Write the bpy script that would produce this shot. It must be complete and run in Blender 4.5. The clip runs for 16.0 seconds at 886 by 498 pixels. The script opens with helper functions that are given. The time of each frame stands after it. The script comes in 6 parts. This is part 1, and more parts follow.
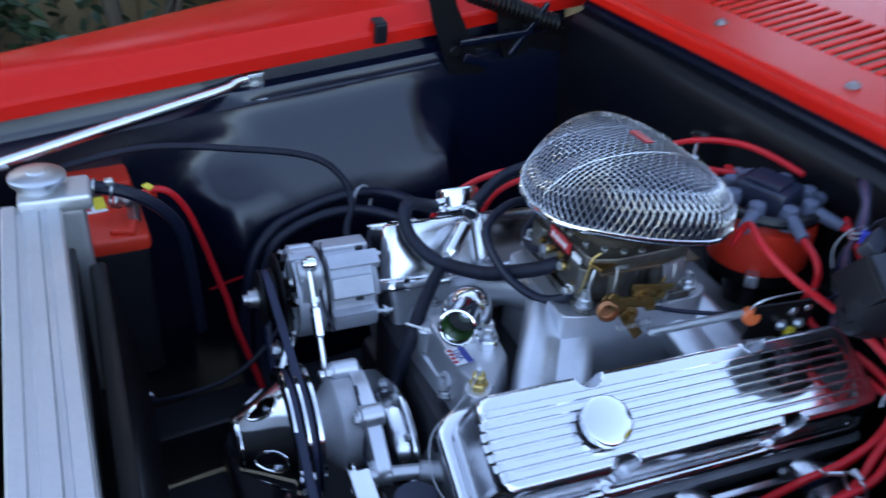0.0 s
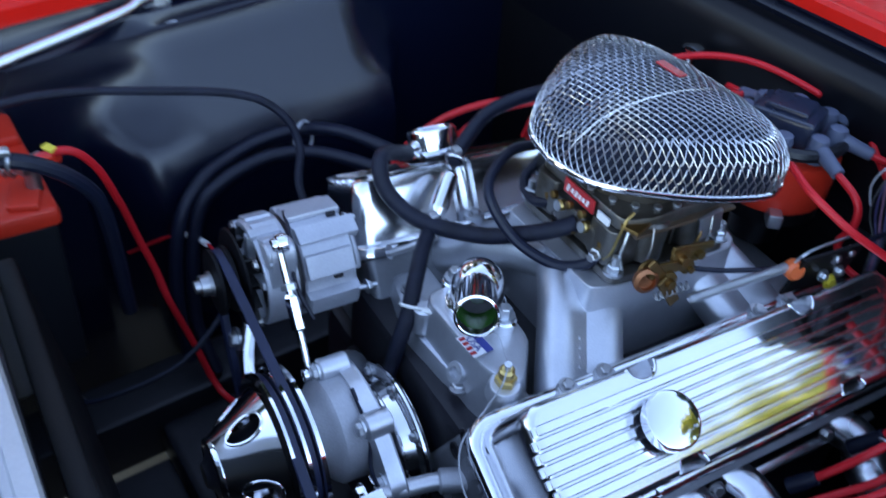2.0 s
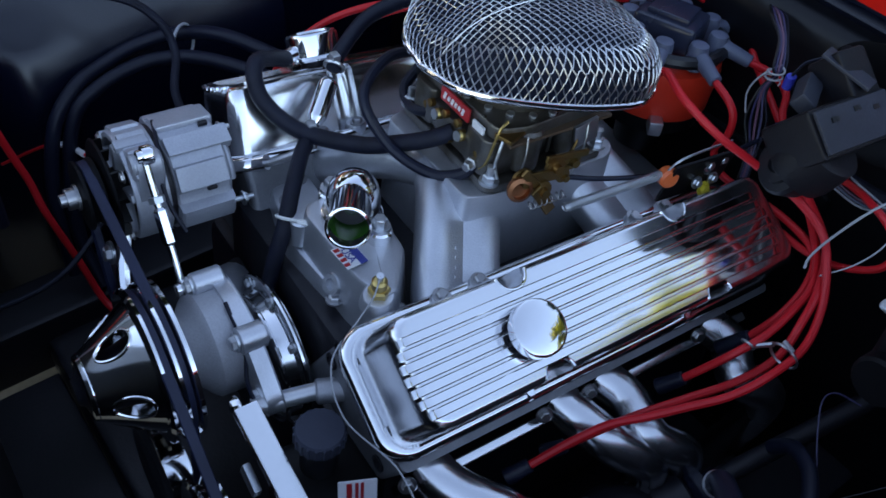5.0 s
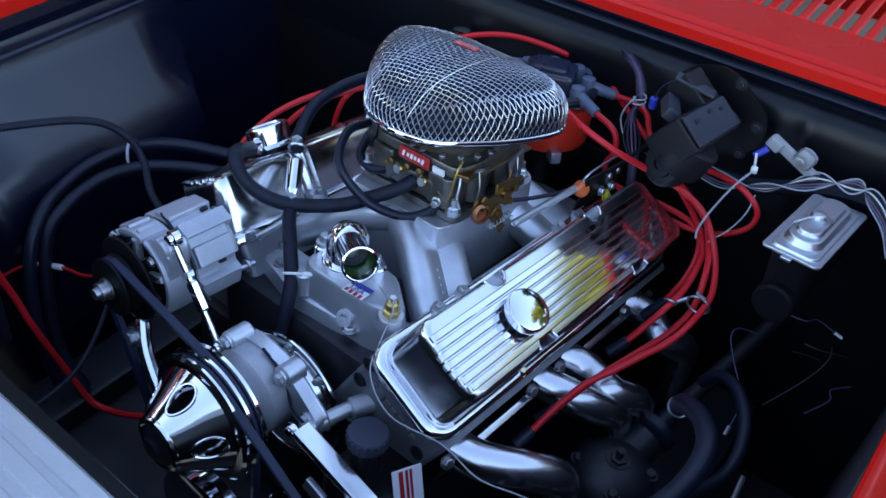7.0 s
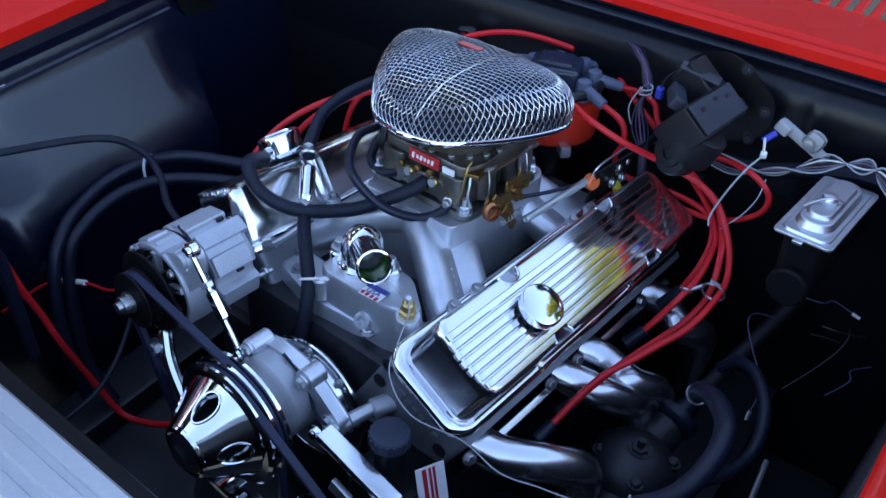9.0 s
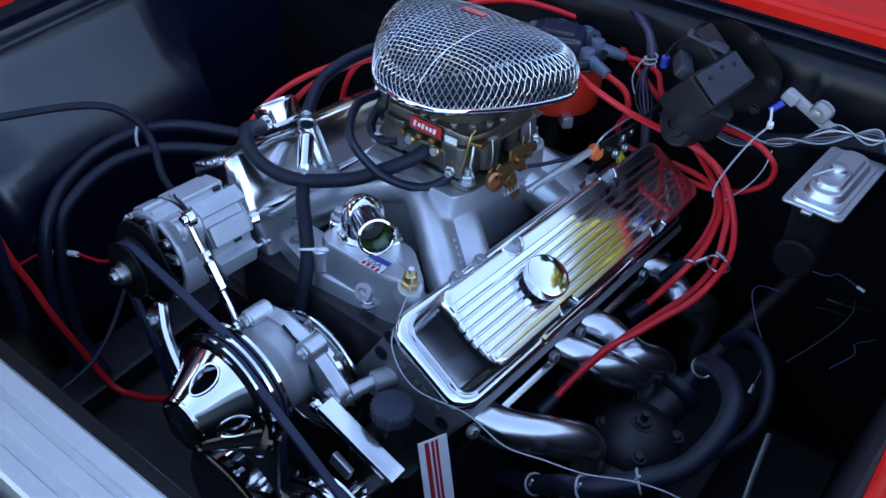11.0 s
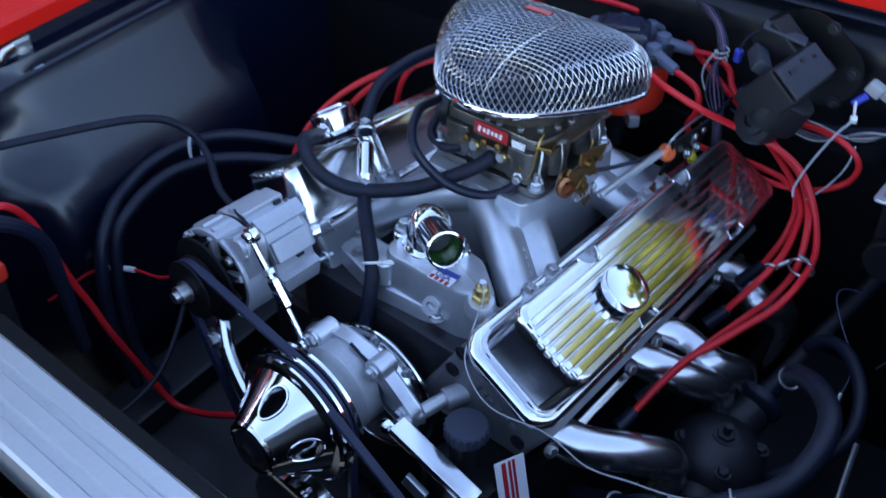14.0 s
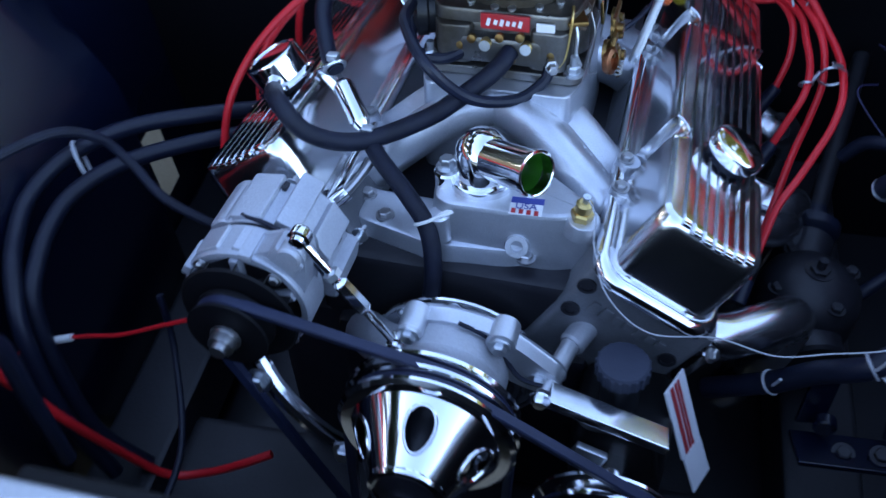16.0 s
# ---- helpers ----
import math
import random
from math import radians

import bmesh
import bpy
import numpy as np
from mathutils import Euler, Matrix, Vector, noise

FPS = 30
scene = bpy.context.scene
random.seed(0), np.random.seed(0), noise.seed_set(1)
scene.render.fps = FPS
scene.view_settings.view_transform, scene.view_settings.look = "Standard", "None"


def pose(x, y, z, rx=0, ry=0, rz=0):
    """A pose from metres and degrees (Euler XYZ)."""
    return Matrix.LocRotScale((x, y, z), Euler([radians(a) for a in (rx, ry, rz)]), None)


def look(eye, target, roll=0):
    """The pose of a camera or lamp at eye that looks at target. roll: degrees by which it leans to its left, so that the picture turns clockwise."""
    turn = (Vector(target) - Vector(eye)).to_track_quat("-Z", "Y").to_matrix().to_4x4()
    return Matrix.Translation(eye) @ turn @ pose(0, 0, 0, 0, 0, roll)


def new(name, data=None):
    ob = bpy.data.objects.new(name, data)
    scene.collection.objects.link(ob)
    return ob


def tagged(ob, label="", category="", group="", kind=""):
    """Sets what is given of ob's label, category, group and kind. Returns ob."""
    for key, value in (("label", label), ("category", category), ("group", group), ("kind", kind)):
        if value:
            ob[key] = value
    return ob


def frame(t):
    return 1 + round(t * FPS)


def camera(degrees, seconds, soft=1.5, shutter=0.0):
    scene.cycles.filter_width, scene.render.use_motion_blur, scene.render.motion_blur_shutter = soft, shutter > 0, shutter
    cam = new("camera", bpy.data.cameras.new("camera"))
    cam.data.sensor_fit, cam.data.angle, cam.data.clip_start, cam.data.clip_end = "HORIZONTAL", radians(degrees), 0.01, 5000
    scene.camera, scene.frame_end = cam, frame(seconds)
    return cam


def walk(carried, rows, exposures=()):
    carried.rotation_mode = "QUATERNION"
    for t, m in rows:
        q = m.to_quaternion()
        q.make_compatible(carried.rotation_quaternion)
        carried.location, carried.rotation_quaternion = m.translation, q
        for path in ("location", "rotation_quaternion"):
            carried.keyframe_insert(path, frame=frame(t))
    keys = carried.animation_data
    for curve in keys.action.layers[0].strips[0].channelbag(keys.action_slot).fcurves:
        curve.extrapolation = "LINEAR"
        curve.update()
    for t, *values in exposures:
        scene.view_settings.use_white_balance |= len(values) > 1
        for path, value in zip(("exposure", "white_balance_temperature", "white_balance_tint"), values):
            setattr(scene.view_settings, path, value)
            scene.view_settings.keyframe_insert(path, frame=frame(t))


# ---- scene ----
cam = camera(52.8, 16.0, soft=1.5, shutter=0.7)
# The engine leans back a little in the car: it is laid out level, and the whole is then turned.
LEVEL = Matrix.Translation((0, 0, 0.9)) @ pose(0, 0, 0, -4.5, 0, 0) @ Matrix.Translation((0, 0, -0.9))
PATH = [
    (0, (0.7908, -0.2770, 1.5054), (0.0772, -0.0153, 1.0234), -1.52),
    (0.5, (0.7592, -0.1759, 1.5189), (0.0279, -0.0140, 1.0199), -9.16),
    (1, (0.7446, -0.1567, 1.5285), (0.0057, 0.0190, 1.0456), -8.06),
    (1.5, (0.6633, -0.2260, 1.5161), (-0.0408, -0.0096, 0.9990), -4.75),
    (2, (0.5528, -0.3173, 1.4820), (-0.0410, 0.0287, 0.9010), 0.72),
    (2.5, (0.5270, -0.3299, 1.4901), (-0.0216, 0.0431, 0.8819), 3.75),
    (3, (0.5588, -0.2786, 1.4830), (0.0334, 0.1498, 0.8909), 6.05),
    (3.5, (0.5675, -0.2668, 1.4834), (0.0794, 0.1410, 0.8466), 7.06),
    (4, (0.5752, -0.2751, 1.4757), (0.1063, 0.1117, 0.8120), 6.18),
    (4.5, (0.5625, -0.2826, 1.4779), (0.0751, 0.0877, 0.8182), 5.09),
    (5, (0.5706, -0.2672, 1.4823), (0.0719, 0.1069, 0.8332), 4.63),
    (5.2, (0.5768, -0.2663, 1.4632), (0.0750, 0.1102, 0.8179), 5.81),
    (7.3, (0.6114, -0.5534, 1.5603), (0.1816, -0.0007, 0.9947), 3.28),
    (7.5, (0.6150, -0.5559, 1.5594), (0.1835, -0.0093, 0.9893), 3.31),
    (8, (0.6213, -0.5519, 1.5574), (0.1907, -0.0054, 0.9865), 3.47),
    (8.5, (0.6226, -0.5518, 1.5567), (0.1824, -0.0060, 0.9926), 2.45),
    (8.7, (0.6221, -0.5283, 1.5671), (0.1678, 0.0055, 1.0026), 0.02),
    (10.8, (0.5998, -0.5309, 1.5460), (0.1713, -0.0039, 0.9555), 0.76),
    (11, (0.5995, -0.5331, 1.5451), (0.1683, -0.0063, 0.9564), 0.67),
    (11.5, (0.5975, -0.5299, 1.5429), (0.1633, -0.0067, 0.9532), 0.67),
    (12, (0.5941, -0.5221, 1.5499), (0.1538, -0.0003, 0.9636), 0.04),
    (12.5, (0.5949, -0.5165, 1.5521), (0.1487, 0.0039, 0.9688), -0.40),
    (13, (0.5970, -0.5141, 1.5516), (0.1361, -0.0009, 0.9735), -1.42),
    (13.5, (0.5728, -0.5370, 1.5466), (0.0888, -0.0439, 0.9699), -2.54),
    (14, (0.5397, -0.5240, 1.5358), (0.0859, -0.0237, 0.9410), -2.55),
    (14.5, (0.4611, -0.5640, 1.5111), (0.0831, -0.0314, 0.8918), -2.05),
    (15, (0.3475, -0.6748, 1.5055), (0.0644, -0.0908, 0.8820), -2.37),
    (15.5, (0.2576, -0.6430, 1.4803), (0.0068, -0.0567, 0.8452), -4.01),
    (16, (0.1652, -0.5472, 1.4456), (-0.0308, 0.0180, 0.7732), -5.38),
]
EXPOSURES = [(0.0, 3.10, 8800, 20), (1.0, 3.05, 8800, 20), (2.0, 3.15, 8500, 20), (3.5, 2.78, 9300, 20), (5.0, 2.47, 9700, 20), (7.5, 3.01, 8200, 20), (12.5, 3.06, 8200, 20), (14.5, 3.08, 8100, 20), (16.0, 3.26, 7900, 20)]
walk(cam, [(t, look(eye, target, roll)) for t, eye, target, roll in PATH], EXPOSURES)

# ---- light ----
world = bpy.data.worlds.new("sky")
world.use_nodes = True
scene.world = world
wn, wl = world.node_tree.nodes, world.node_tree.links
sky = wn.new("ShaderNodeTexSky")
sky.sky_type, sky.sun_disc = "NISHITA", False
sky.sun_elevation, sky.sun_rotation = radians(18), radians(270)
sky.air_density, sky.dust_density, sky.ozone_density = 1.0, 0.3, 4.0
wl.new(sky.outputs[0], wn["Background"].inputs[0])
wn["Background"].inputs[1].default_value = 0.15
sun = new("sun", bpy.data.lights.new("sun", "SUN"))
sun.data.energy, sun.data.angle, sun.data.color = 0.4, radians(12), (1.0, 0.95, 0.88)
sun.matrix_world = look((-9.2, 0, 5), (0, 0, 2.0))


# ---- materials ----
def material(name, colour, rough=0.5, metal=0.0, scale=60.0, vary=0.15, bump=0.1, coat=0.0, wear=0.1, second=None, transmission=0.0, shine=0.5):
    """Colour with broad stains and fine grain, rough patches and relief."""
    m = bpy.data.materials.new(name)
    m.use_nodes = True
    n, l = m.node_tree.nodes, m.node_tree.links
    b = n["Principled BSDF"]
    at = n.new("ShaderNodeTexCoord")
    fine, broad = n.new("ShaderNodeTexNoise"), n.new("ShaderNodeTexNoise")
    fine.inputs["Scale"].default_value, fine.inputs["Detail"].default_value = scale * 8, 4
    broad.inputs["Scale"].default_value, broad.inputs["Detail"].default_value = scale / 5, 5
    for t in (fine, broad):
        l.new(at.outputs["Object"], t.inputs["Vector"])
    mix = n.new("ShaderNodeMix")
    mix.data_type = "RGBA"
    ramp = n.new("ShaderNodeMapRange")
    ramp.inputs[1].default_value, ramp.inputs[2].default_value = 0.35, 0.7
    l.new(broad.outputs["Fac"], ramp.inputs[0])
    l.new(ramp.outputs[0], mix.inputs["Factor"])
    dark = second or tuple(c * (1 - vary) for c in colour)
    mix.inputs["A"].default_value, mix.inputs["B"].default_value = (*colour, 1), (*dark, 1)
    grain = n.new("ShaderNodeMix")
    grain.data_type, grain.blend_type = "RGBA", "MULTIPLY"
    g = n.new("ShaderNodeMapRange")
    g.inputs[3].default_value, g.inputs[4].default_value = 1 - vary, 1.0
    l.new(fine.outputs["Fac"], g.inputs[0])
    l.new(mix.outputs["Result"], grain.inputs["A"])
    l.new(g.outputs[0], grain.inputs["B"])
    grain.inputs["Factor"].default_value = 1.0
    l.new(grain.outputs["Result"], b.inputs["Base Color"])
    r = n.new("ShaderNodeMapRange")
    r.inputs[1].default_value, r.inputs[2].default_value = 0.3, 0.75
    r.inputs[3].default_value, r.inputs[4].default_value = rough, min(1.0, rough + wear)
    l.new(broad.outputs["Fac"], r.inputs[0])
    l.new(r.outputs[0], b.inputs["Roughness"])
    b.inputs["Metallic"].default_value = metal
    b.inputs["Coat Weight"].default_value = coat
    b.inputs["Coat Roughness"].default_value = 0.06
    b.inputs["Specular IOR Level"].default_value = shine
    b.inputs["Transmission Weight"].default_value = transmission
    if bump:
        bp = n.new("ShaderNodeBump")
        bp.inputs["Strength"].default_value, bp.inputs["Distance"].default_value = bump, 0.0008
        l.new(fine.outputs["Fac"], bp.inputs["Height"])
        l.new(bp.outputs[0], b.inputs["Normal"])
    return m


CHROME = material("chrome", (0.80, 0.81, 0.83), 0.055, 1.0, 12, 0.05, 0.0, wear=0.07)
POLISHED = material("polished_aluminium", (0.78, 0.79, 0.81), 0.12, 1.0, 25, 0.08, 0.02, wear=0.12)
CAST = material("cast_aluminium", (0.64, 0.66, 0.70), 0.29, 0.9, 70, 0.2, 0.35, wear=0.25)
ALTCAST = material("alternator_casting", (0.46, 0.48, 0.53), 0.42, 0.6, 60, 0.25, 0.45, wear=0.25)
PUMPCAST = material("pump_casting", (0.42, 0.43, 0.46), 0.45, 0.6, 60, 0.28, 0.45, wear=0.3)
HEAD = material("head_casting", (0.22, 0.23, 0.25), 0.42, 0.6, 60, 0.3, 0.4, wear=0.2)
RADALU = material("radiator_aluminium", (0.56, 0.57, 0.59), 0.36, 0.8, 30, 0.14, 0.1, wear=0.2)
STEEL = material("steel", (0.45, 0.45, 0.46), 0.28, 1.0, 60, 0.2, 0.1, wear=0.2)
ZINC = material("zinc_plate", (0.62, 0.65, 0.68), 0.28, 1.0, 40, 0.15, 0.1, wear=0.2)
HEADERCHROME = material("header_chrome", (0.66, 0.67, 0.70), 0.17, 1.0, 20, 0.12, 0.03, wear=0.15)
GOLD = material("gold_passivated_zinc", (0.33, 0.15, 0.05), 0.32, 1.0, 90, 0.35, 0.1, wear=0.2, second=(0.22, 0.15, 0.06))
CARBALLOY = material("carburettor_alloy", (0.26, 0.25, 0.24), 0.26, 0.92, 120, 0.45, 0.35, wear=0.25, second=(0.11, 0.09, 0.07))
HORN = material("stained_horn_alloy", (0.13, 0.11, 0.09), 0.34, 0.8, 90, 0.4, 0.3, wear=0.2, second=(0.05, 0.035, 0.02))
BRASS = material("brass", (0.62, 0.42, 0.16), 0.28, 1.0, 60, 0.2, 0.1)
# The blue in this black base stands in for reflected blue sky.
BLACKPAINT = material("gloss_black_paint", (0.0014, 0.0036, 0.013), 0.20, 0.0, 8, 0.3, 0.04, coat=0.0, wear=0.14, shine=0.52)
MATTE = material("dusty_matt_black", (0.005, 0.005, 0.007), 0.40, 0.0, 14, 0.5, 0.3, wear=0.3, shine=0.14)
MESHWIRE = material("bright_mesh_wire", (0.56, 0.57, 0.60), 0.24, 1.0, 40, 0.2, 0.0, wear=0.12)
SATIN = material("satin_black_paint", (0.004, 0.004, 0.005), 0.34, 0.0, 20, 0.3, 0.15, wear=0.2, shine=0.2)
DARK = material("greasy_black_metal", (0.014, 0.014, 0.020), 0.34, 0.0, 30, 0.5, 0.4, wear=0.3, shine=0.34)
# Next three blacks: bluish bases carry the cast of the skylight.
RUBBER = material("black_rubber", (0.005, 0.008, 0.020), 0.36, 0.0, 80, 0.25, 0.15, wear=0.2, shine=0.28)
BELT = material("belt_rubber", (0.010, 0.016, 0.044), 0.45, 0.0, 80, 0.25, 0.2, shine=0.35)
LOOM = material("braided_sleeve", (0.006, 0.009, 0.022), 0.45, 0.0, 250, 0.4, 0.6, shine=0.24)
BLACKPLASTIC = material("black_plastic", (0.008, 0.009, 0.012), 0.32, 0.0, 60, 0.2, 0.1, shine=0.35)
DUSTYPLASTIC = material("dusty_black_plastic", (0.007, 0.007, 0.010), 0.42, 0.0, 50, 0.5, 0.4, shine=0.22, second=(0.014, 0.013, 0.016))
GREYRUBBER = material("grey_boot_rubber", (0.085, 0.105, 0.16), 0.45, 0.0, 80, 0.2, 0.15)
REDPAINT = material("red_car_paint", (0.64, 0.012, 0.007), 0.22, 0.0, 6, 0.08, 0.0, coat=0.0, wear=0.08, shine=0.20)
REDPLASTIC = material("red_plastic", (0.66, 0.030, 0.014), 0.32, 0.0, 30, 0.15, 0.05, shine=0.3)
REDWIRE = material("red_silicone_wire", (0.68, 0.014, 0.020), 0.34, 0.0, 60, 0.15, 0.05, shine=0.3)
REDENAMEL = material("red_enamel", (0.46, 0.02, 0.025), 0.3, 0.0, 50, 0.1, 0.0)
WHITE = material("white_plastic", (0.72, 0.72, 0.70), 0.45, 0.0, 60, 0.15, 0.1)
CLEARTIE = material("clear_nylon", (0.34, 0.35, 0.37), 0.4, 0.0, 60, 0.1, 0.05)
PAPER = material("printed_paper", (0.70, 0.70, 0.72), 0.5, 0.0, 60, 0.1, 0.0)
BLUEPLASTIC = material("blue_plastic", (0.012, 0.035, 0.36), 0.35, 0.0, 60, 0.1, 0.0)
BLUEPRINT = material("blue_print", (0.025, 0.05, 0.26), 0.4, 0.0, 60, 0.1, 0.0)
YELLOW = material("yellow_print", (0.75, 0.55, 0.05), 0.4, 0.0, 60, 0.1, 0.0)
ORANGE = material("orange_plastic", (0.75, 0.12, 0.03), 0.4, 0.0, 60, 0.15, 0.05)
FOAM = material("dark_filter_gauze", (0.004, 0.010, 0.028), 0.6, 0.0, 250, 0.4, 0.5, shine=0.2)
BROWN = material("brown_phenolic", (0.09, 0.05, 0.03), 0.45, 0.0, 80, 0.4, 0.2)
CONCRETE = material("concrete_drive", (0.24, 0.18, 0.115), 0.85, 0.0, 12, 0.3, 0.4)
FENCE = material("weathered_plank", (0.27, 0.17, 0.075), 0.75, 0.0, 14, 0.4, 0.3, second=(0.22, 0.14, 0.07))
LEAF = material("leaf", (0.024, 0.062, 0.026), 0.4, 0.0, 30, 0.4, 0.1, second=(0.014, 0.036, 0.02))
# Leaf colour with low sun painted in: bright yellow where foliage is backlit.
SUNLEAF = material("sunlit_leaf", (0.55, 0.52, 0.06), 0.5, 0.0, 10, 0.4, 0.1, second=(0.40, 0.42, 0.05))
PINKWIRE = material("faded_pink_wire", (0.16, 0.07, 0.11), 0.45, 0.0, 60, 0.15, 0.05)
VIOLETWIRE = material("violet_wire", (0.035, 0.03, 0.085), 0.4, 0.0, 60, 0.15, 0.05)
# Driver's inner wing: base raised to hold the dim light on it, with some dust.
LITWINGDUST = material("dim_lit_dusty_wing", (0.030, 0.026, 0.034), 0.5, 0.0, 12, 0.4, 0.3, wear=0.3, shine=0.25)
DUSTCOVER = material("dusty_grey_cover", (0.034, 0.040, 0.058), 0.45, 0.2, 50, 0.45, 0.35, shine=0.4)
CAPPLASTIC = material("dull_blue_black_plastic", (0.034, 0.042, 0.066), 0.55, 0.0, 60, 0.25, 0.2, shine=0.3)
VINYL = material("smooth_black_bulkhead_paint", (0.003, 0.0035, 0.006), 0.30, 0.0, 10, 0.4, 0.1, wear=0.2, shine=0.26)
NAVYPLASTIC = material("glossy_blue_black_plastic", (0.016, 0.022, 0.042), 0.22, 0.0, 60, 0.2, 0.08, shine=0.5)
OFFWHITE = material("greyed_white_plastic", (0.30, 0.30, 0.31), 0.5, 0.0, 60, 0.2, 0.1)
COOLANT = material("green_coolant_film", (0.010, 0.16, 0.012), 0.25, 0.0, 60, 0.3, 0.1)
BARK = material("bark", (0.10, 0.075, 0.05), 0.85, 0.0, 30, 0.4, 0.6)


# ---- mesh tools ----
def spline(points, steps=8):
    p = [np.array(q, float) for q in points]
    p = [2 * p[0] - p[1], *p, 2 * p[-1] - p[-2]]
    out = []
    for a, b, c, d in zip(p, p[1:], p[2:], p[3:]):
        for k in range(steps):
            t = k / steps
            out.append(0.5 * (2 * b + (c - a) * t + (2 * a - 5 * b + 4 * c - d) * t * t + (3 * b - a - 3 * c + d) * t ** 3))
    return out + [p[-2]]


def frame_of(axis):
    w = np.array(axis, float)
    w /= np.linalg.norm(w)
    h = np.array((0, 0, 1.0)) if abs(w[2]) < 0.9 else np.array((0, 1.0, 0))
    u = np.cross(h, w)
    u /= np.linalg.norm(u)
    return u, np.cross(w, u), w


class Shape:
    def __init__(self):
        self.v, self.f = [], []

    def add(self, verts, faces):
        k = len(self.v)
        self.v += [tuple(float(c) for c in q) for q in verts]
        self.f += [tuple(i + k for i in f) for f in faces]
        return self

    def loft(self, rings, caps=True, closed=True):
        n = len(rings[0])
        verts = [q for ring in rings for q in ring]
        faces = []
        for a in range(len(rings) - 1):
            for i in range(n if closed else n - 1):
                j = (i + 1) % n
                faces.append((a * n + i, a * n + j, (a + 1) * n + j, (a + 1) * n + i))
        if caps:
            faces += [tuple(reversed(range(n))), tuple(range((len(rings) - 1) * n, len(rings) * n))]
        return self.add(verts, faces)

    def box(self, centre, size, turn=(0, 0, 0), bevel=0.0, segments=2):
        bm = bmesh.new()
        bmesh.ops.create_cube(bm, size=1.0, matrix=pose(*centre, *turn) @ Matrix.Diagonal((*size, 1)))
        if bevel:
            bmesh.ops.bevel(bm, geom=bm.edges[:], offset=bevel, segments=segments, affect="EDGES", profile=0.5)
        bm.verts.index_update()
        self.add([q.co[:] for q in bm.verts], [[q.index for q in f.verts] for f in bm.faces])
        bm.free()
        return self

    def lathe(self, at, axis, profile, n=28, caps=True):
        """Profile of (radius, height) along the axis."""
        u, v, w = frame_of(axis)
        rings = []
        for r, h in profile:
            rings.append([np.array(at) + w * h + r * (u * math.cos(2 * math.pi * i / n) + v * math.sin(2 * math.pi * i / n)) for i in range(n)])
        return self.loft(rings, caps)

    def cyl(self, a, b, r, r2=None, n=20, bevel=0.0):
        r2 = r if r2 is None else r2
        length = float(np.linalg.norm(np.subtract(b, a)))
        e = bevel
        prof = [(r, 0), (r2, length)] if not e else [(r - e, 0), (r, e), (r2, length - e), (r2 - e, length)]
        return self.lathe(a, np.subtract(b, a), prof, n)

    def tube(self, points, r, n=10, steps=8, radii=None):
        path = spline(points, steps)
        u, v, w = frame_of(path[1] - path[0])
        rings = []
        for i, p in enumerate(path):
            d = path[min(i + 1, len(path) - 1)] - path[max(i - 1, 0)]
            d /= np.linalg.norm(d) + 1e-12
            u = u - (u @ d) * d
            u /= np.linalg.norm(u)
            v = np.cross(d, u)
            rr = r if radii is None else float(np.interp(i / (len(path) - 1), np.linspace(0, 1, len(radii)), radii))
            rings.append([p + rr * (u * math.cos(2 * math.pi * k / n) + v * math.sin(2 * math.pi * k / n)) for k in range(n)])
        return self.loft(rings)

    def bolt(self, at, axis, r=0.006, h=0.005, washer=True):
        if washer:
            self.lathe(at, axis, [(r * 1.45, 0), (r * 1.45, h * 0.3)], 14)
        return self.lathe(at, axis, [(r, h * 0.3), (r, h * 0.85), (r * 0.8, h)], 6)

    def ring(self, at, axis, major, minor, n=28, m=8):
        u, v, w = frame_of(axis)
        rings = []
        for i in range(n):
            a = 2 * math.pi * i / n
            d = u * math.cos(a) + v * math.sin(a)
            rings.append([np.array(at) + d * (major + minor * math.cos(2 * math.pi * k / m)) + w * minor * math.sin(2 * math.pi * k / m) for k in range(m)])
        rings.append(rings[0])
        return self.loft(rings, caps=False)

    def prism(self, outline, z0, z1, bevel=0.0, draft=0.0, place=None):
        """A flat outline (x, y), drawn up from z0 to z1, its upper edge eased; place maps (x, y, z)."""
        o = np.array(outline, float)
        c = o.mean(0)

        def shrunk(d):
            nx = np.roll(o, -1, 0) - np.roll(o, 1, 0)
            nrm = np.stack([nx[:, 1], -nx[:, 0]], 1)
            nrm /= np.linalg.norm(nrm, axis=1, keepdims=True) + 1e-12
            return o - nrm * d

        levels = [(z0, 0.0)]
        if bevel:
            levels += [(z1 - bevel, draft), (z1 - bevel * 0.3, draft + bevel * 0.3), (z1, draft + bevel)]
        else:
            levels += [(z1, draft)]
        place = place or (lambda x, y, z: (x, y, z))
        return self.loft([[place(x, y, z) for x, y in shrunk(d)] for z, d in levels])


def rounded(x0, x1, y0, y1, r, n=5):
    out = []
    for cx, cy, a in ((x1 - r, y0 + r, -90), (x1 - r, y1 - r, 0), (x0 + r, y1 - r, 90), (x0 + r, y0 + r, 180)):
        out += [(cx + r * math.cos(radians(a + 90 * k / n)), cy + r * math.sin(radians(a + 90 * k / n))) for k in range(n + 1)]
    return out


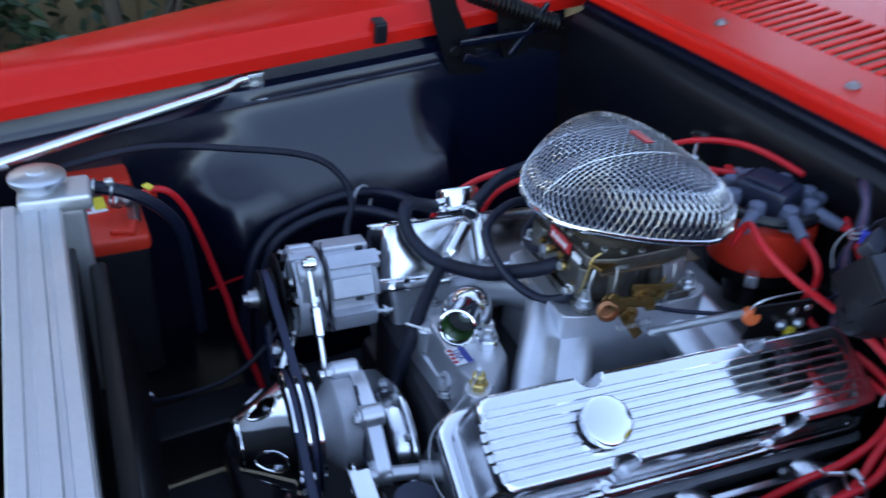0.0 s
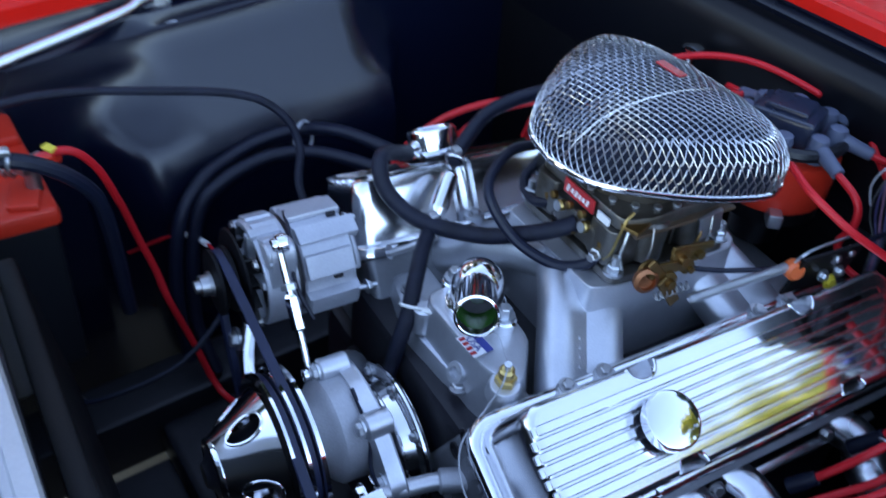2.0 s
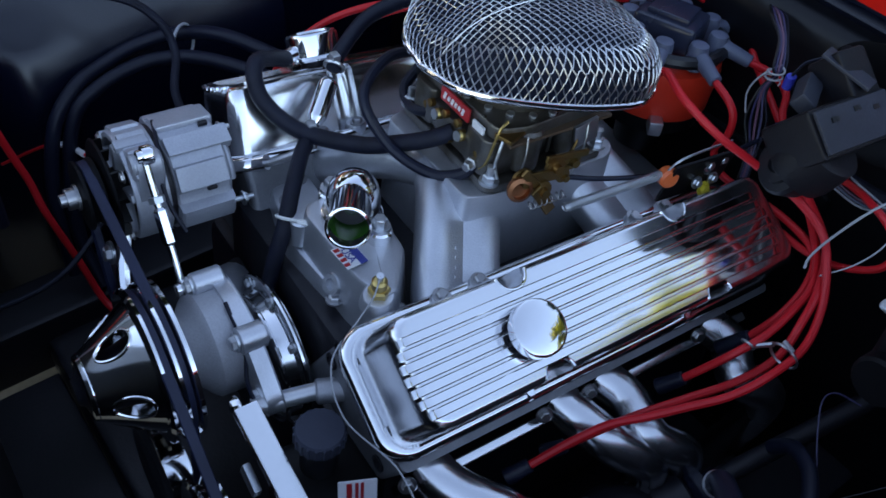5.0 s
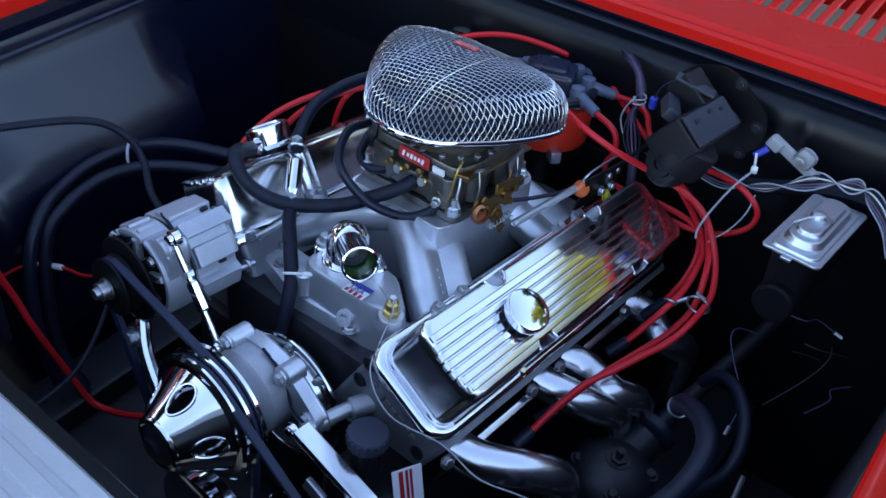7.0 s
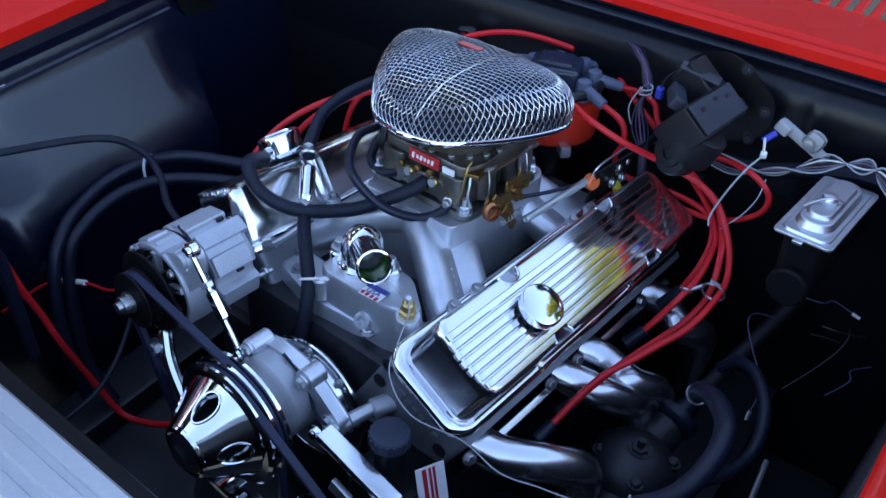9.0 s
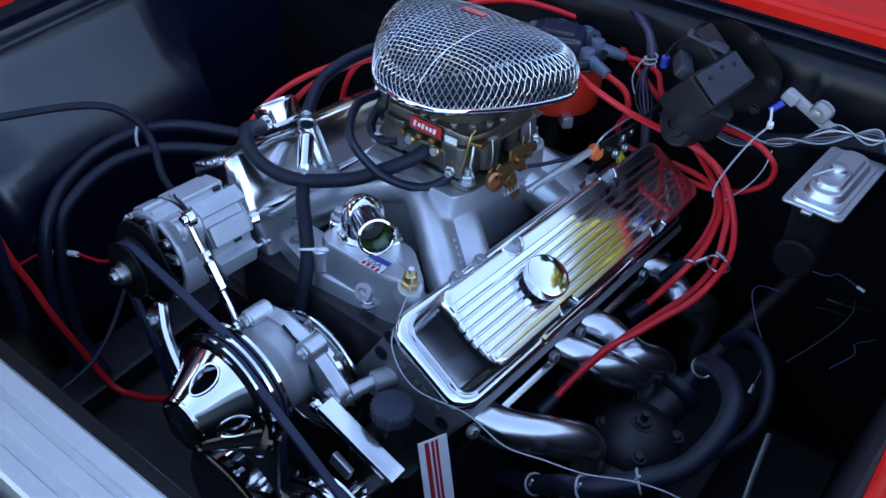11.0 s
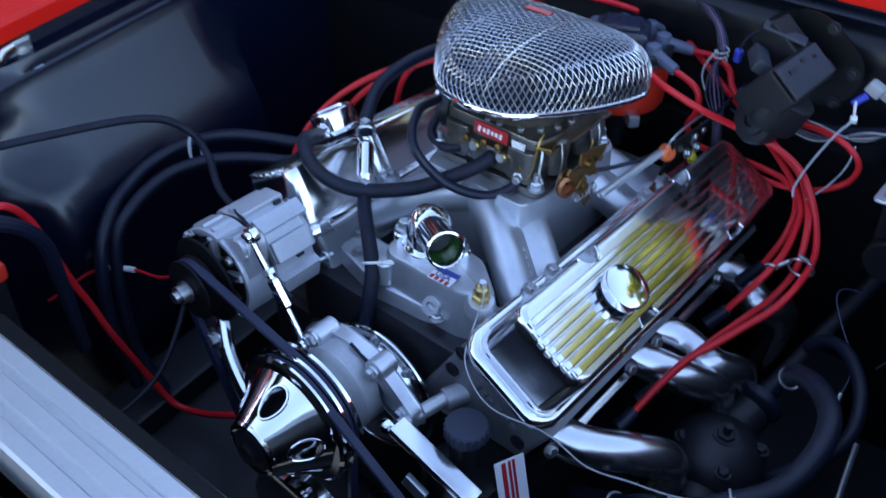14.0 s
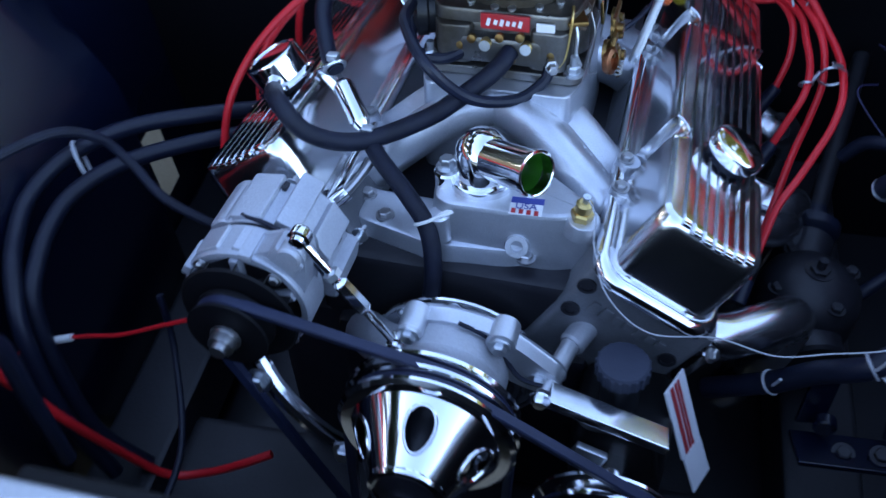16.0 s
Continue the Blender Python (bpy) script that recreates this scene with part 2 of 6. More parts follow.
def eased(points, r, n=4):
    """An outline with its corners rounded."""
    p, out = [np.array(q, float) for q in points], []
    for i, b in enumerate(p):
        a, c = p[i - 1], p[(i + 1) % len(p)]
        da, dc = a - b, c - b
        la, lc = np.linalg.norm(da), np.linalg.norm(dc)
        s = min(r, la * 0.45, lc * 0.45)
        q0, q1 = b + da / la * s, b + dc / lc * s
        out += [tuple((1 - t) ** 2 * q0 + 2 * t * (1 - t) * b + t * t * q1) for t in np.linspace(0, 1, n + 1)]
    return out


def thing(name, base, label, category, group="", kind=""):
    ob = new(name)
    ob.empty_display_size = 0.05
    ob.matrix_world = LEVEL @ Matrix.Translation(base)
    return tagged(ob, label, category, group, kind)


def part(name, shape, mat, parent, label="", smooth=35):
    top = parent
    while top.parent:
        top = top.parent
    base = (LEVEL.inverted() @ top.matrix_basis).translation
    me = bpy.data.meshes.new(name)
    me.from_pydata([(x - base.x, y - base.y, z - base.z) for x, y, z in shape.v], [], shape.f)
    bm = bmesh.new()
    bm.from_mesh(me)
    bmesh.ops.recalc_face_normals(bm, faces=bm.faces[:])
    bm.to_mesh(me)
    bm.free()
    if smooth:
        me.shade_smooth()
        me.set_sharp_from_angle(angle=radians(smooth))
    me.materials.append(mat)
    ob = new(name, me)
    ob.parent = parent
    if smooth and len(me.polygons) < 30000 and name != "vent_slat":
        flat_faces = ob.modifiers.new("flat_faces", "WEIGHTED_NORMAL")
        flat_faces.mode, flat_faces.keep_sharp = "FACE_AREA", True
    return tagged(ob, label)


S = Shape


def rise(y):
    """How far the car's level rises along the engine."""
    return 0.0787 * y


# ---- ground and surroundings ----
def flat(name, shape, mat, label, category, kind="structure"):
    me = bpy.data.meshes.new(name)
    me.from_pydata(shape.v, [], shape.f)
    me.materials.append(mat)
    return tagged(new(name, me), label, category, "", kind)


flat("ground", S().add([(-400, -400, 0), (400, -400, 0), (400, 400, 0), (-400, 400, 0)], [(0, 1, 2, 3)]), CONCRETE, "tan concrete driveway under the car", "ground")


def fence():
    wall = flat("fence_wall", S().box((-3.02, 0.6, 0.9), (0.03, 7.0, 1.8)), FENCE, "weathered tan plank fence beside the drive", "fence")
    me = None
    for k in range(46):
        b = S().box((0, 0, 0), (0.03, 0.145, 1.9), bevel=0.004, segments=1) if me is None else None
        if b:
            me = bpy.data.meshes.new("plank")
            me.from_pydata(b.v, [], b.f)
            me.materials.append(FENCE)
        ob = new("plank", me)
        ob.parent = wall
        ob.matrix_basis = pose(-2.98 + random.uniform(-0.003, 0.003), -2.8 + 0.15 * k, 0.95 + random.uniform(-0.01, 0.01), 0, 0, 0)


def leaves(count, spot, size, rng):
    """Small folded leaves, strewn by spot()."""
    sh = S()
    for _ in range(count):
        c = np.array(spot(rng))
        m = np.array(Euler((rng.uniform(-1.2, 1.2), rng.uniform(-1.2, 1.2), rng.uniform(0, 6.3))).to_matrix())
        s = size * rng.uniform(0.6, 1.3)
        pts = [(0, -1, 0), (0.55, -0.2, 0.18), (0.45, 0.5, 0.15), (0, 1.1, 0), (-0.45, 0.5, 0.15), (-0.55, -0.2, 0.18), (0, 0.1, -0.04)]
        sh.add([c + m @ (np.array(q) * s) for q in pts], [(0, 1, 6), (1, 2, 6), (2, 3, 6), (3, 4, 6), (4, 5, 6), (5, 0, 6)])
    return sh


def bush():
    rng = random.Random(5)
    ob = new("ivy_bush")
    ob.location = (-2.5, -0.9, 0)
    tagged(ob, "dark green ivy bush with broad glossy leaves by the fence", "bush")
    stems = S()
    clumps = [(rng.uniform(-0.35, 0.1), rng.gauss(-0.5, 0.36), rng.uniform(0.2, 1.4), rng.uniform(0.12, 0.3)) for _ in range(70)]
    clumps += [(rng.uniform(-0.3, 0.0), rng.gauss(1.2, 0.2), rng.uniform(0.6, 1.2), rng.uniform(0.1, 0.2)) for _ in range(10)]
    stems.tube([(-0.1, 0.68, 0), (-0.1, 0.62, 0.6), (-0.12, 0.54, 1.3), (-0.1, 0.4, 2.1)], 0.032, 8, 5)
    for x, y, z, r in clumps:
        stems.tube([(rng.uniform(-0.1, 0.1), y * 0.5, 0), (x * 0.5, y * 0.8, z * 0.5), (x, y, z)], 0.008, 5, 4)

    def spot(g):
        x, y, z, r = g.choice(clumps)
        return x + g.gauss(0, r * 0.5), y + g.gauss(0, r * 0.6), z + g.gauss(0, r * 0.6)

    for name, shape, mat in (("stem", stems, BARK), ("foliage", leaves(12000, spot, 0.036, rng), LEAF)):
        me = bpy.data.meshes.new(name)
        me.from_pydata(shape.v, [], shape.f)
        me.materials.append(mat)
        o = new(name, me)
        o.parent = ob


def tree(at, height, spread, seed, mat, count):
    rng = random.Random(seed)
    ob = new("tree")
    ob.location = at
    tagged(ob, "tall garden tree, low sunlight put into its yellow-green leaves" if mat is SUNLEAF else "unseen dark green tree added to block low sky and sun", "tree", "trees round the drive")
    trunk, clumps = S(), []
    trunk.tube([(0, 0, 0), (0.08, 0.05, height * 0.3), (0.0, 0.1, height * 0.62)], 0.12, 9, 6, [0.15, 0.11, 0.07])
    for k in range(9):
        a, z = k * 2.4, height * rng.uniform(0.35, 0.62)
        tip = (spread * math.cos(a) * rng.uniform(0.5, 1), spread * math.sin(a) * rng.uniform(0.5, 1), height * rng.uniform(0.65, 1.0))
        trunk.tube([(0, 0.06, z), (tip[0] * 0.5, tip[1] * 0.5, (z + tip[2]) / 2 + 0.1), tip], 0.05, 6, 5, [0.06, 0.035, 0.012])
        clumps += [(tip[0] * s + rng.gauss(0, 0.25), tip[1] * s + rng.gauss(0, 0.25), tip[2] + rng.gauss(0, 0.25), rng.uniform(0.25, 0.5)) for s in (0.5, 0.8, 1.0, 1.1)]

    def spot(g):
        x, y, z, r = g.choice(clumps)
        return x + g.gauss(0, r * 0.6), y + g.gauss(0, r * 0.6), z + g.gauss(0, r * 0.5)

    for name, shape, m in (("trunk", trunk, BARK), ("crown", leaves(count, spot, 0.19, rng), mat)):
        me = bpy.data.meshes.new(name)
        me.from_pydata(shape.v, [], shape.f)
        me.materials.append(m)
        o = new(name, me)
        o.parent = ob


def hedge(x0, x1, y0, y1, top, seed):
    rng = random.Random(seed)
    cx, cy = (x0 + x1) / 2, (y0 + y1) / 2
    ob = flat("hedge", S().box((cx, cy, top / 2 - 0.2), (x1 - x0 - 0.4, y1 - y0 - 0.4, top - 0.4)), LEAF, "unseen dark green hedge added to block low sky", "hedge", "stuff")
    area = max(x1 - x0, y1 - y0)

    def spot(g):
        if g.random() < 0.2:
            return g.uniform(x0, x1), g.uniform(y0, y1), top + g.gauss(-0.2, 0.15)
        return (g.choice((x0 + 0.15, x1 - 0.15)) + g.gauss(0, 0.08), g.uniform(y0, y1), g.uniform(0, top)) if x1 - x0 < y1 - y0 else (g.uniform(x0, x1), g.choice((y0 + 0.15, y1 - 0.15)) + g.gauss(0, 0.08), g.uniform(0, top))
    sh = leaves(int(220 * area), spot, 0.16, rng)
    me = bpy.data.meshes.new("foliage")
    me.from_pydata(sh.v, [], sh.f)
    me.materials.append(LEAF)
    o = new("foliage", me)
    o.parent = ob


fence()
bush()
# Hedges and green trees are unseen, added to hold off low sky and sun.
hedge(-9, 11, 6.4, 7.6, 2.4, 1)
hedge(-5.2, -4.0, -8, 6.4, 2.6, 2)
hedge(8.0, 9.2, -8, 6.4, 2.0, 3)
for x, y, h, sp, yellow in ((4.8, 8.8, 6.6, 2.2, 1), (1.0, 9.0, 5.4, 2.2, 0), (-2.4, 9.2, 6.4, 2.4, 0), (7.9, 8.0, 5.3, 2.1, 1), (-5.6, 7.4, 7.2, 2.6, 0), (-6.2, 3.6, 6.6, 2.6, 0), (-6.2, 0.2, 6.4, 2.6, 0), (-6.0, -3.4, 6.2, 2.6, 0)):
    tree((x, y, 0), h, sp, int(7 * x + 90), SUNLEAF if yellow else LEAF, 7500)


# ---- the car round the engine ----
car = thing("car", (0, 0.2, 0.45), "bright red car body with a gloss black engine bay", "car")


def fender(side):
    """Red wing with a rolled inner lip."""
    sh, rings = S(), []
    for y in np.linspace(-0.75, 0.75, 31):
        x0 = 0.586 + 0.045 * (y + 0.5) / 0.75 if side < 0 else 0.597 + 0.012 * y
        z = (0.995 if side < 0 else 0.988) + 0.082 * y
        w = float(np.interp(y, [-0.75, -0.5, 0.0, 0.4], [0.07, 0.13, 0.25, 0.29]))
        prof = [(0.012, -0.028), (0.0, -0.027), (0.0, -0.006), (0.003, -0.002), (0.010, 0.0), (0.033, 0.024), (0.037, 0.027), (w * 0.35, 0.036), (w * 0.7, 0.040), (w * 0.93, 0.028), (w, 0.005), (w + 0.012, -0.05), (w + 0.03, -0.25), (w + 0.01, -0.75)]
        rings.append([(side * (x0 + dx), y, z + dz) for dx, dz in prof])
    sh.loft(rings, caps=False, closed=False)
    return sh


def inner_fender(side):
    """Pressed inner panel with the slope of the wheel housing, and a cut-out low at its back."""
    sh, rings, ys = S(), [], np.linspace(-0.6, 0.56, 59)
    for y in ys:
        ease = lambda t: float(np.clip(t, 0, 1) ** 2 * (3 - 2 * np.clip(t, 0, 1)))
        hi = ease((y + 0.125) / 0.07) * ease((0.275 - y) / 0.06)
        lo = ease((y + 0.205) / 0.09) * ease((0.325 - y) / 0.07)
        hi, lo = (hi, lo) if side < 0 else (0.0, 0.0)
        x0, k = 0.586 + 0.045 * (y + 0.5) / 0.75, rise(y)
        shelf = ease((y + 0.14) / 0.08)
        prof = [(x0 + 0.012, 0.965), (x0 + 0.008, 0.946), (x0 + 0.004 - 0.016 * shelf, 0.942), (x0 + 0.001 - 0.017 * shelf, 0.934), (x0 - 0.017, 0.925), (x0 - 0.0215, 0.9225), (x0 - 0.0225, 0.916),
                (x0 - 0.025 - 0.003 * hi, 0.904), (x0 - 0.028 - 0.011 * hi, 0.888), (x0 - 0.030 - 0.028 * hi, 0.860), (x0 - 0.032 - 0.024 * hi - 0.024 * lo, 0.828),
                (x0 - 0.034 - 0.063 * lo, 0.803), (x0 - 0.036 - 0.074 * lo, 0.782), (x0 - 0.038 - 0.090 * lo, 0.745), (x0 - 0.039 - 0.096 * lo, 0.700), (x0 - 0.045 - 0.085 * lo, 0.66), (x0 - 0.05 - 0.085 * lo, 0.54), (x0 - 0.06 - 0.08 * lo, 0.42), (x0 - 0.05, 0.2)]
        rings.append([(side * x, y, z + k) for x, z in prof])
    n = len(rings[0])
    faces = [(a * n + b, a * n + b + 1, (a + 1) * n + b + 1, (a + 1) * n + b) for a in range(len(rings) - 1) for b in range(n - 1)
             if not (side < 0 and b == 16 and 0.365 < ys[a] < 0.425)]
    return sh.add([q for ring in rings for q in ring], faces)


part("fender", fender(-1), REDPAINT, car, "gloss red painted wing")
part("fender", fender(1), REDPAINT, car, "gloss red painted wing")
part("inner_fender", inner_fender(-1), BLACKPAINT, car, "gloss black inner wing panel")
part("inner_fender", inner_fender(1), LITWINGDUST, car, "dusty black inner wing panel, dim light put into its colour")
fw = S().box((0, 0.545, 0.58), (1.26, 0.02, 0.84), bevel=0.004)
fw.box((0, 0.575, 1.008), (1.26, 0.075, 0.012), (16, 0, 0), 0.003)
fw.box((0.0, 0.531, 0.7), (0.5, 0.012, 0.3), bevel=0.006)
roll = S()
fold = lambda x: 0.006 * math.exp(-((x - 0.37) / 0.012) ** 2)
roll.loft([[(x, y - fold(x), z) for y, z in ((0.5345, 0.86), (0.5335, 0.95), (0.533, 0.985), (0.535, 1.004), (0.542, 1.016), (0.553, 1.023), (0.572, 1.028))] for x in np.linspace(-0.6, 0.6, 121)], caps=False, closed=False)
part("bulkhead_skin", roll, VINYL, car, "smooth black bulkhead skin rolled over at its top")
firewall = part("firewall", fw, MATTE, car, "black bulkhead panel")
lip = S()
lip.loft([[(x, y, z) for y, z in ((0.617, 1.026), (0.572, 1.030), (0.562, 1.022), (0.556, 1.032), (0.564, 1.042), (0.617, 1.040))] for x in np.linspace(-0.6, 0.6, 25)])
part("bulkhead_flange", lip, BLACKPAINT, car, "black rolled flange along the bulkhead")
seal = S().tube([(-0.58, 0.567, 1.050), (-0.2, 0.558, 1.051), (0.2, 0.555, 1.051), (0.6, 0.558, 1.051)], 0.006, 8, 6)
part("weather_seal", seal, RUBBER, car)
cowl = S()
for ya, yb, za, zb in ((0.545, 0.665, 1.067, 1.087), (0.79, 0.98, 1.106, 1.129)):
    ring = [(ya, za - 0.014), (ya, za), (ya + 0.006, za + 0.004), (ya + 0.02, za + 0.002), (ya + 0.026, za + 0.008), (yb, zb), (yb, zb - 0.03)] if ya < 0.6 else [(ya, za - 0.03), (ya, za), (yb, zb), (yb, zb - 0.03)]
    cowl.loft([[(x, y, z) for y, z in ring] for x in np.linspace(-0.78, 0.78, 5)])
cowl_panel = part("cowl_panel", cowl, REDPAINT, car, "gloss red scuttle panel with a row of vent slots")
part("plenum", S().box((0, 0.73, 1.025), (1.5, 0.16, 0.02)), SATIN, cowl_panel, "dark duct under the vent slots")
slat_mesh = None
for k in range(64):
    if slat_mesh is None:
        slat = part("vent_slat", S().box((-0.72, 0.727, 1.096), (0.013, 0.128, 0.006), (9, 0, 0), 0.002, 1), REDPAINT, cowl_panel)
        slat_mesh = slat.data
    else:
        ob = new("vent_slat", slat_mesh)
        ob.parent = cowl_panel
        ob.location = (k * 0.0228, 0, 0)
part("bolt", S().bolt((-0.02, 0.605, 1.081), (0, -0.2, 1), 0.007, 0.006), STEEL, cowl_panel)
part("bolt", S().bolt((-0.3, 0.615, 1.083), (0, -0.2, 1), 0.007, 0.006), STEEL, cowl_panel)
support = S().box((0, -0.52, 0.55), (1.15, 0.03, 0.66), (0, 0, 0), 0.008)
support.box((0, -0.49, 0.90), (1.15, 0.05, 0.025), (0, 0, 0), 0.006)
part("radiator_support", support, SATIN, car, "black radiator panel")
for s in (-1, 1):
    rail = S().box((s * 0.4, 0.0, 0.44), (0.09, 1.2, 0.1), (4.5, 0, 0), 0.01)
    part("frame_rail", rail, DARK, car, "greasy black chassis rail")
# Added black sheet in place of the shade on the ground below.
part("gap_blackout_panel", S().box((0, 0.28, 0.37), (1.16, 0.52, 0.02), (4.5, 0, 0), 0.004), DARK, car, "added black panel darkening the gaps below the engine")
for s in (-1, 1):
    w = part("wheel", S().lathe((s * 0.66, 0.05, 0.325), (s, 0, 0), [(0.20, 0.0), (0.29, 0.0), (0.318, 0.02), (0.325, 0.04), (0.325, 0.16), (0.318, 0.18), (0.29, 0.2), (0.20, 0.2)], 40), RUBBER, car, "black tyre inside the wheel arch")
    part("rim", S().lathe((s * 0.68, 0.05, 0.325), (s, 0, 0), [(0.205, 0), (0.205, 0.15), (0.05, 0.12)], 32), STEEL, w)
part("crossmember", S().box((0, -0.1, 0.40), (0.8, 0.2, 0.09), (4.5, 0, 0), 0.015), DARK, car)
# Added to cover ground that came out too light behind the radiator.
part("ground_shade_panel", S().box((0.0, -0.275, 0.385), (0.66, 0.15, 0.012), (4.5, 0, 0), 0.004), DARK, car, "added black panel for the shade below the radiator")
hinge = S()
hinge.prism(eased([(0.20, 1.13), (0.255, 1.125), (0.262, 1.06), (0.30, 0.985), (0.33, 0.93), (0.26, 0.935), (0.225, 1.03)], 0.012), 0.0, 0.008, 0.002, place=lambda y, z, x: (-0.610 + x, y + 0.036, z - 0.006))
hinge.prism(eased([(0.36, 1.12), (0.40, 1.12), (0.395, 1.03), (0.42, 0.96), (0.37, 0.95), (0.352, 1.03)], 0.01), 0.0, 0.008, 0.002, place=lambda y, z, x: (-0.618 + x, y + 0.036, z - 0.006))
hinge.prism(eased([(0.25, 0.985), (0.50, 0.985), (0.52, 0.93), (0.26, 0.92)], 0.012), 0.0, 0.006, 0.002, place=lambda y, z, x: (-0.628 + x, y + 0.036, z - 0.006))
for y, z in ((0.30, 1.085), (0.30, 0.97), (0.41, 0.99), (0.42, 1.09), (0.50, 1.005)):
    hinge.cyl((-0.630, y, z), (-0.592, y, z), 0.011, n=14, bevel=0.002)
hinge_part = part("hood_hinge", hinge, SATIN, car, "black sprung bonnet hinge")

clip = S().box((-0.622, 0.170, 1.006), (0.014, 0.022, 0.034), (0, 8, 0), 0.003)
clip.box((-0.629, 0.170, 1.024), (0.026, 0.022, 0.006), (0, 8, 0), 0.002)
part("lip_clip", clip, BLACKPLASTIC, car, "small black clip on the wing lip")
coil = [(-0.588 + 0.0155 * math.cos(a), 0.310 + 0.00152 * a, 1.078 + 0.0155 * math.sin(a) - 0.00058 * a) for a in np.arange(0, 2 * math.pi * 20, math.pi / 6)]
part("spring", S().tube(coil, 0.0036, 6, 1), SATIN, hinge_part, "black coil spring")
for y0, z0, y1, z1, w in ((0.30, 0.99, 0.44, 1.00, 0.012), (0.40, 0.96, 0.47, 1.05, 0.010), (0.31, 0.965, 0.37, 0.945, 0.016)):
    ly, lz = y1 - y0, z1 - z0
    part("link", S().box((-0.578, (y0 + y1) / 2, (z0 + z1) / 2), (0.008, math.hypot(ly, lz), w), (math.degrees(math.atan2(lz, ly)), 0, 0), 0.003), BLACKPAINT, hinge_part)

# the body stands a little askew to the engine
car.matrix_world = LEVEL @ pose(0, 0, 0.010, 0, 0, 3.4) @ Matrix.Translation((0, 0.2, 0.45))

# strut brace
brace = thing("wing_brace", (-0.53, -0.3, 0.9), "chromed tube brace between radiator panel and wing", "brace")
part("rod", S().tube([(-0.475, -0.475, 0.915), (-0.53, -0.33, 0.930), (-0.592, -0.150, 0.950), (-0.606, -0.118, 0.958), (-0.612, -0.100, 0.960)], 0.0088, 12, 8), CHROME, brace)
b = S().box((-0.612, -0.092, 0.947), (0.005, 0.040, 0.036), (5, 6, 4), 0.002)
b.box((-0.622, -0.092, 0.967), (0.024, 0.040, 0.005), (5, 6, 4), 0.002)
b.box((-0.602, -0.092, 0.930), (0.022, 0.040, 0.005), (5, 6, 4), 0.002)
part("end_bracket", b, ZINC, brace, "pressed zinc end plate")
part("bolt", S().bolt((-0.609, -0.088, 0.950), (1, 0, 0.1), 0.007, 0.005), STEEL, brace)
b = S().box((-0.472, -0.482, 0.914), (0.03, 0.04, 0.006), (0, 0, 20), 0.002)
part("end_bracket", b, ZINC, brace)


# ---- radiator ----
radiator = thing("radiator", (0.1, -0.395, 0.45), "bare aluminium radiator with a ribbed top tank", "radiator")


def tank():
    sh, rings = S(), []
    prof = [(0.0, -0.05), (0.0, 0.0), (0.003, 0.003), (0.016, 0.003), (0.018, 0.0), (0.024, 0.0), (0.026, 0.004), (0.040, 0.004), (0.042, 0.0), (0.050, 0.0), (0.052, 0.003), (0.065, 0.003), (0.068, 0.0), (0.068, -0.05)]
    for x in np.linspace(-0.27, 0.62, 12):
        y, z = -0.3735 + 0.0375 * (x - 0.16), 0.9405 - 0.018 * (x - 0.16)
        rings.append([(x, y - dy, z + dz) for dy, dz in prof])
    return sh.loft(rings)


part("top_tank", tank(), RADALU, radiator, "ribbed bare aluminium top tank")
core = S().box((0.17, -0.395, 0.68), (0.86, 0.045, 0.42), (0, 0, 1.2), 0.003)
part("core", core, DARK, radiator, "dark finned core")
shroud = S().box((0.14, -0.337, 0.79), (0.72, 0.022, 0.20), (8, 0, 1.2), 0.006)
part("fan_shroud", shroud, SATIN, radiator, "black shroud panel")
side_tank = S().box((-0.285, -0.40, 0.80), (0.05, 0.075, 0.29), (0, 0, 1), 0.01)
side_tank.box((-0.285, -0.395, 0.952), (0.062, 0.085, 0.022), (0, 0, 1), 0.006)
part("end_tank", side_tank, RADALU, radiator)
neck = S().lathe((-0.292, -0.412, 0.962), (0, 0, 1), [(0.026, 0), (0.026, 0.008), (0.033, 0.010), (0.034, 0.016), (0.030, 0.019), (0.012, 0.021), (0.010, 0.023)], 28)
part("filler_cap", neck, ZINC, radiator, "bright filler cap")
barb = S().cyl((-0.318, -0.385, 0.947), (-0.308, -0.345, 0.945), 0.0075, n=16, bevel=0.002)
part("outlet", barb, STEEL, radiator)
slot = S().box((-0.245, -0.40, 0.941), (0.008, 0.006, 0.003))
slot.box((-0.238, -0.40, 0.941), (0.004, 0.006, 0.003))
part("embossed_mark", slot, BLACKPLASTIC, radiator, "two small dark slots")

# ---- battery ----
battery = thing("battery", (-0.44, -0.34, 0.62), "black car battery with a red top cover", "battery")
part("case", S().box((-0.452, -0.357, 0.72), (0.225, 0.115, 0.22), (0, 0, 4), 0.008), BLACKPLASTIC, battery)
lid = S().box((-0.455, -0.357, 0.836), (0.236, 0.124, 0.026), (0, 0, 4), 0.008)
lid.box((-0.525, -0.353, 0.853), (0.075, 0.100, 0.016), (0, 0, 4), 0.006)
lid.box((-0.375, -0.318, 0.851), (0.055, 0.034, 0.010), (0, 0, -14), 0.004)
part("lid", lid, REDPLASTIC, battery, "red plastic top cover with raised blocks")
label_part = part("label", S().box((-0.459, -0.378, 0.8500), (0.080, 0.070, 0.003), (0, 0, 7), 0.001), PAPER, battery, "printed white, red, black and yellow label")
part("label_band", S().box((-0.468, -0.378, 0.8522), (0.014, 0.066, 0.001), (0, 0, 7)), BLACKPLASTIC, label_part)
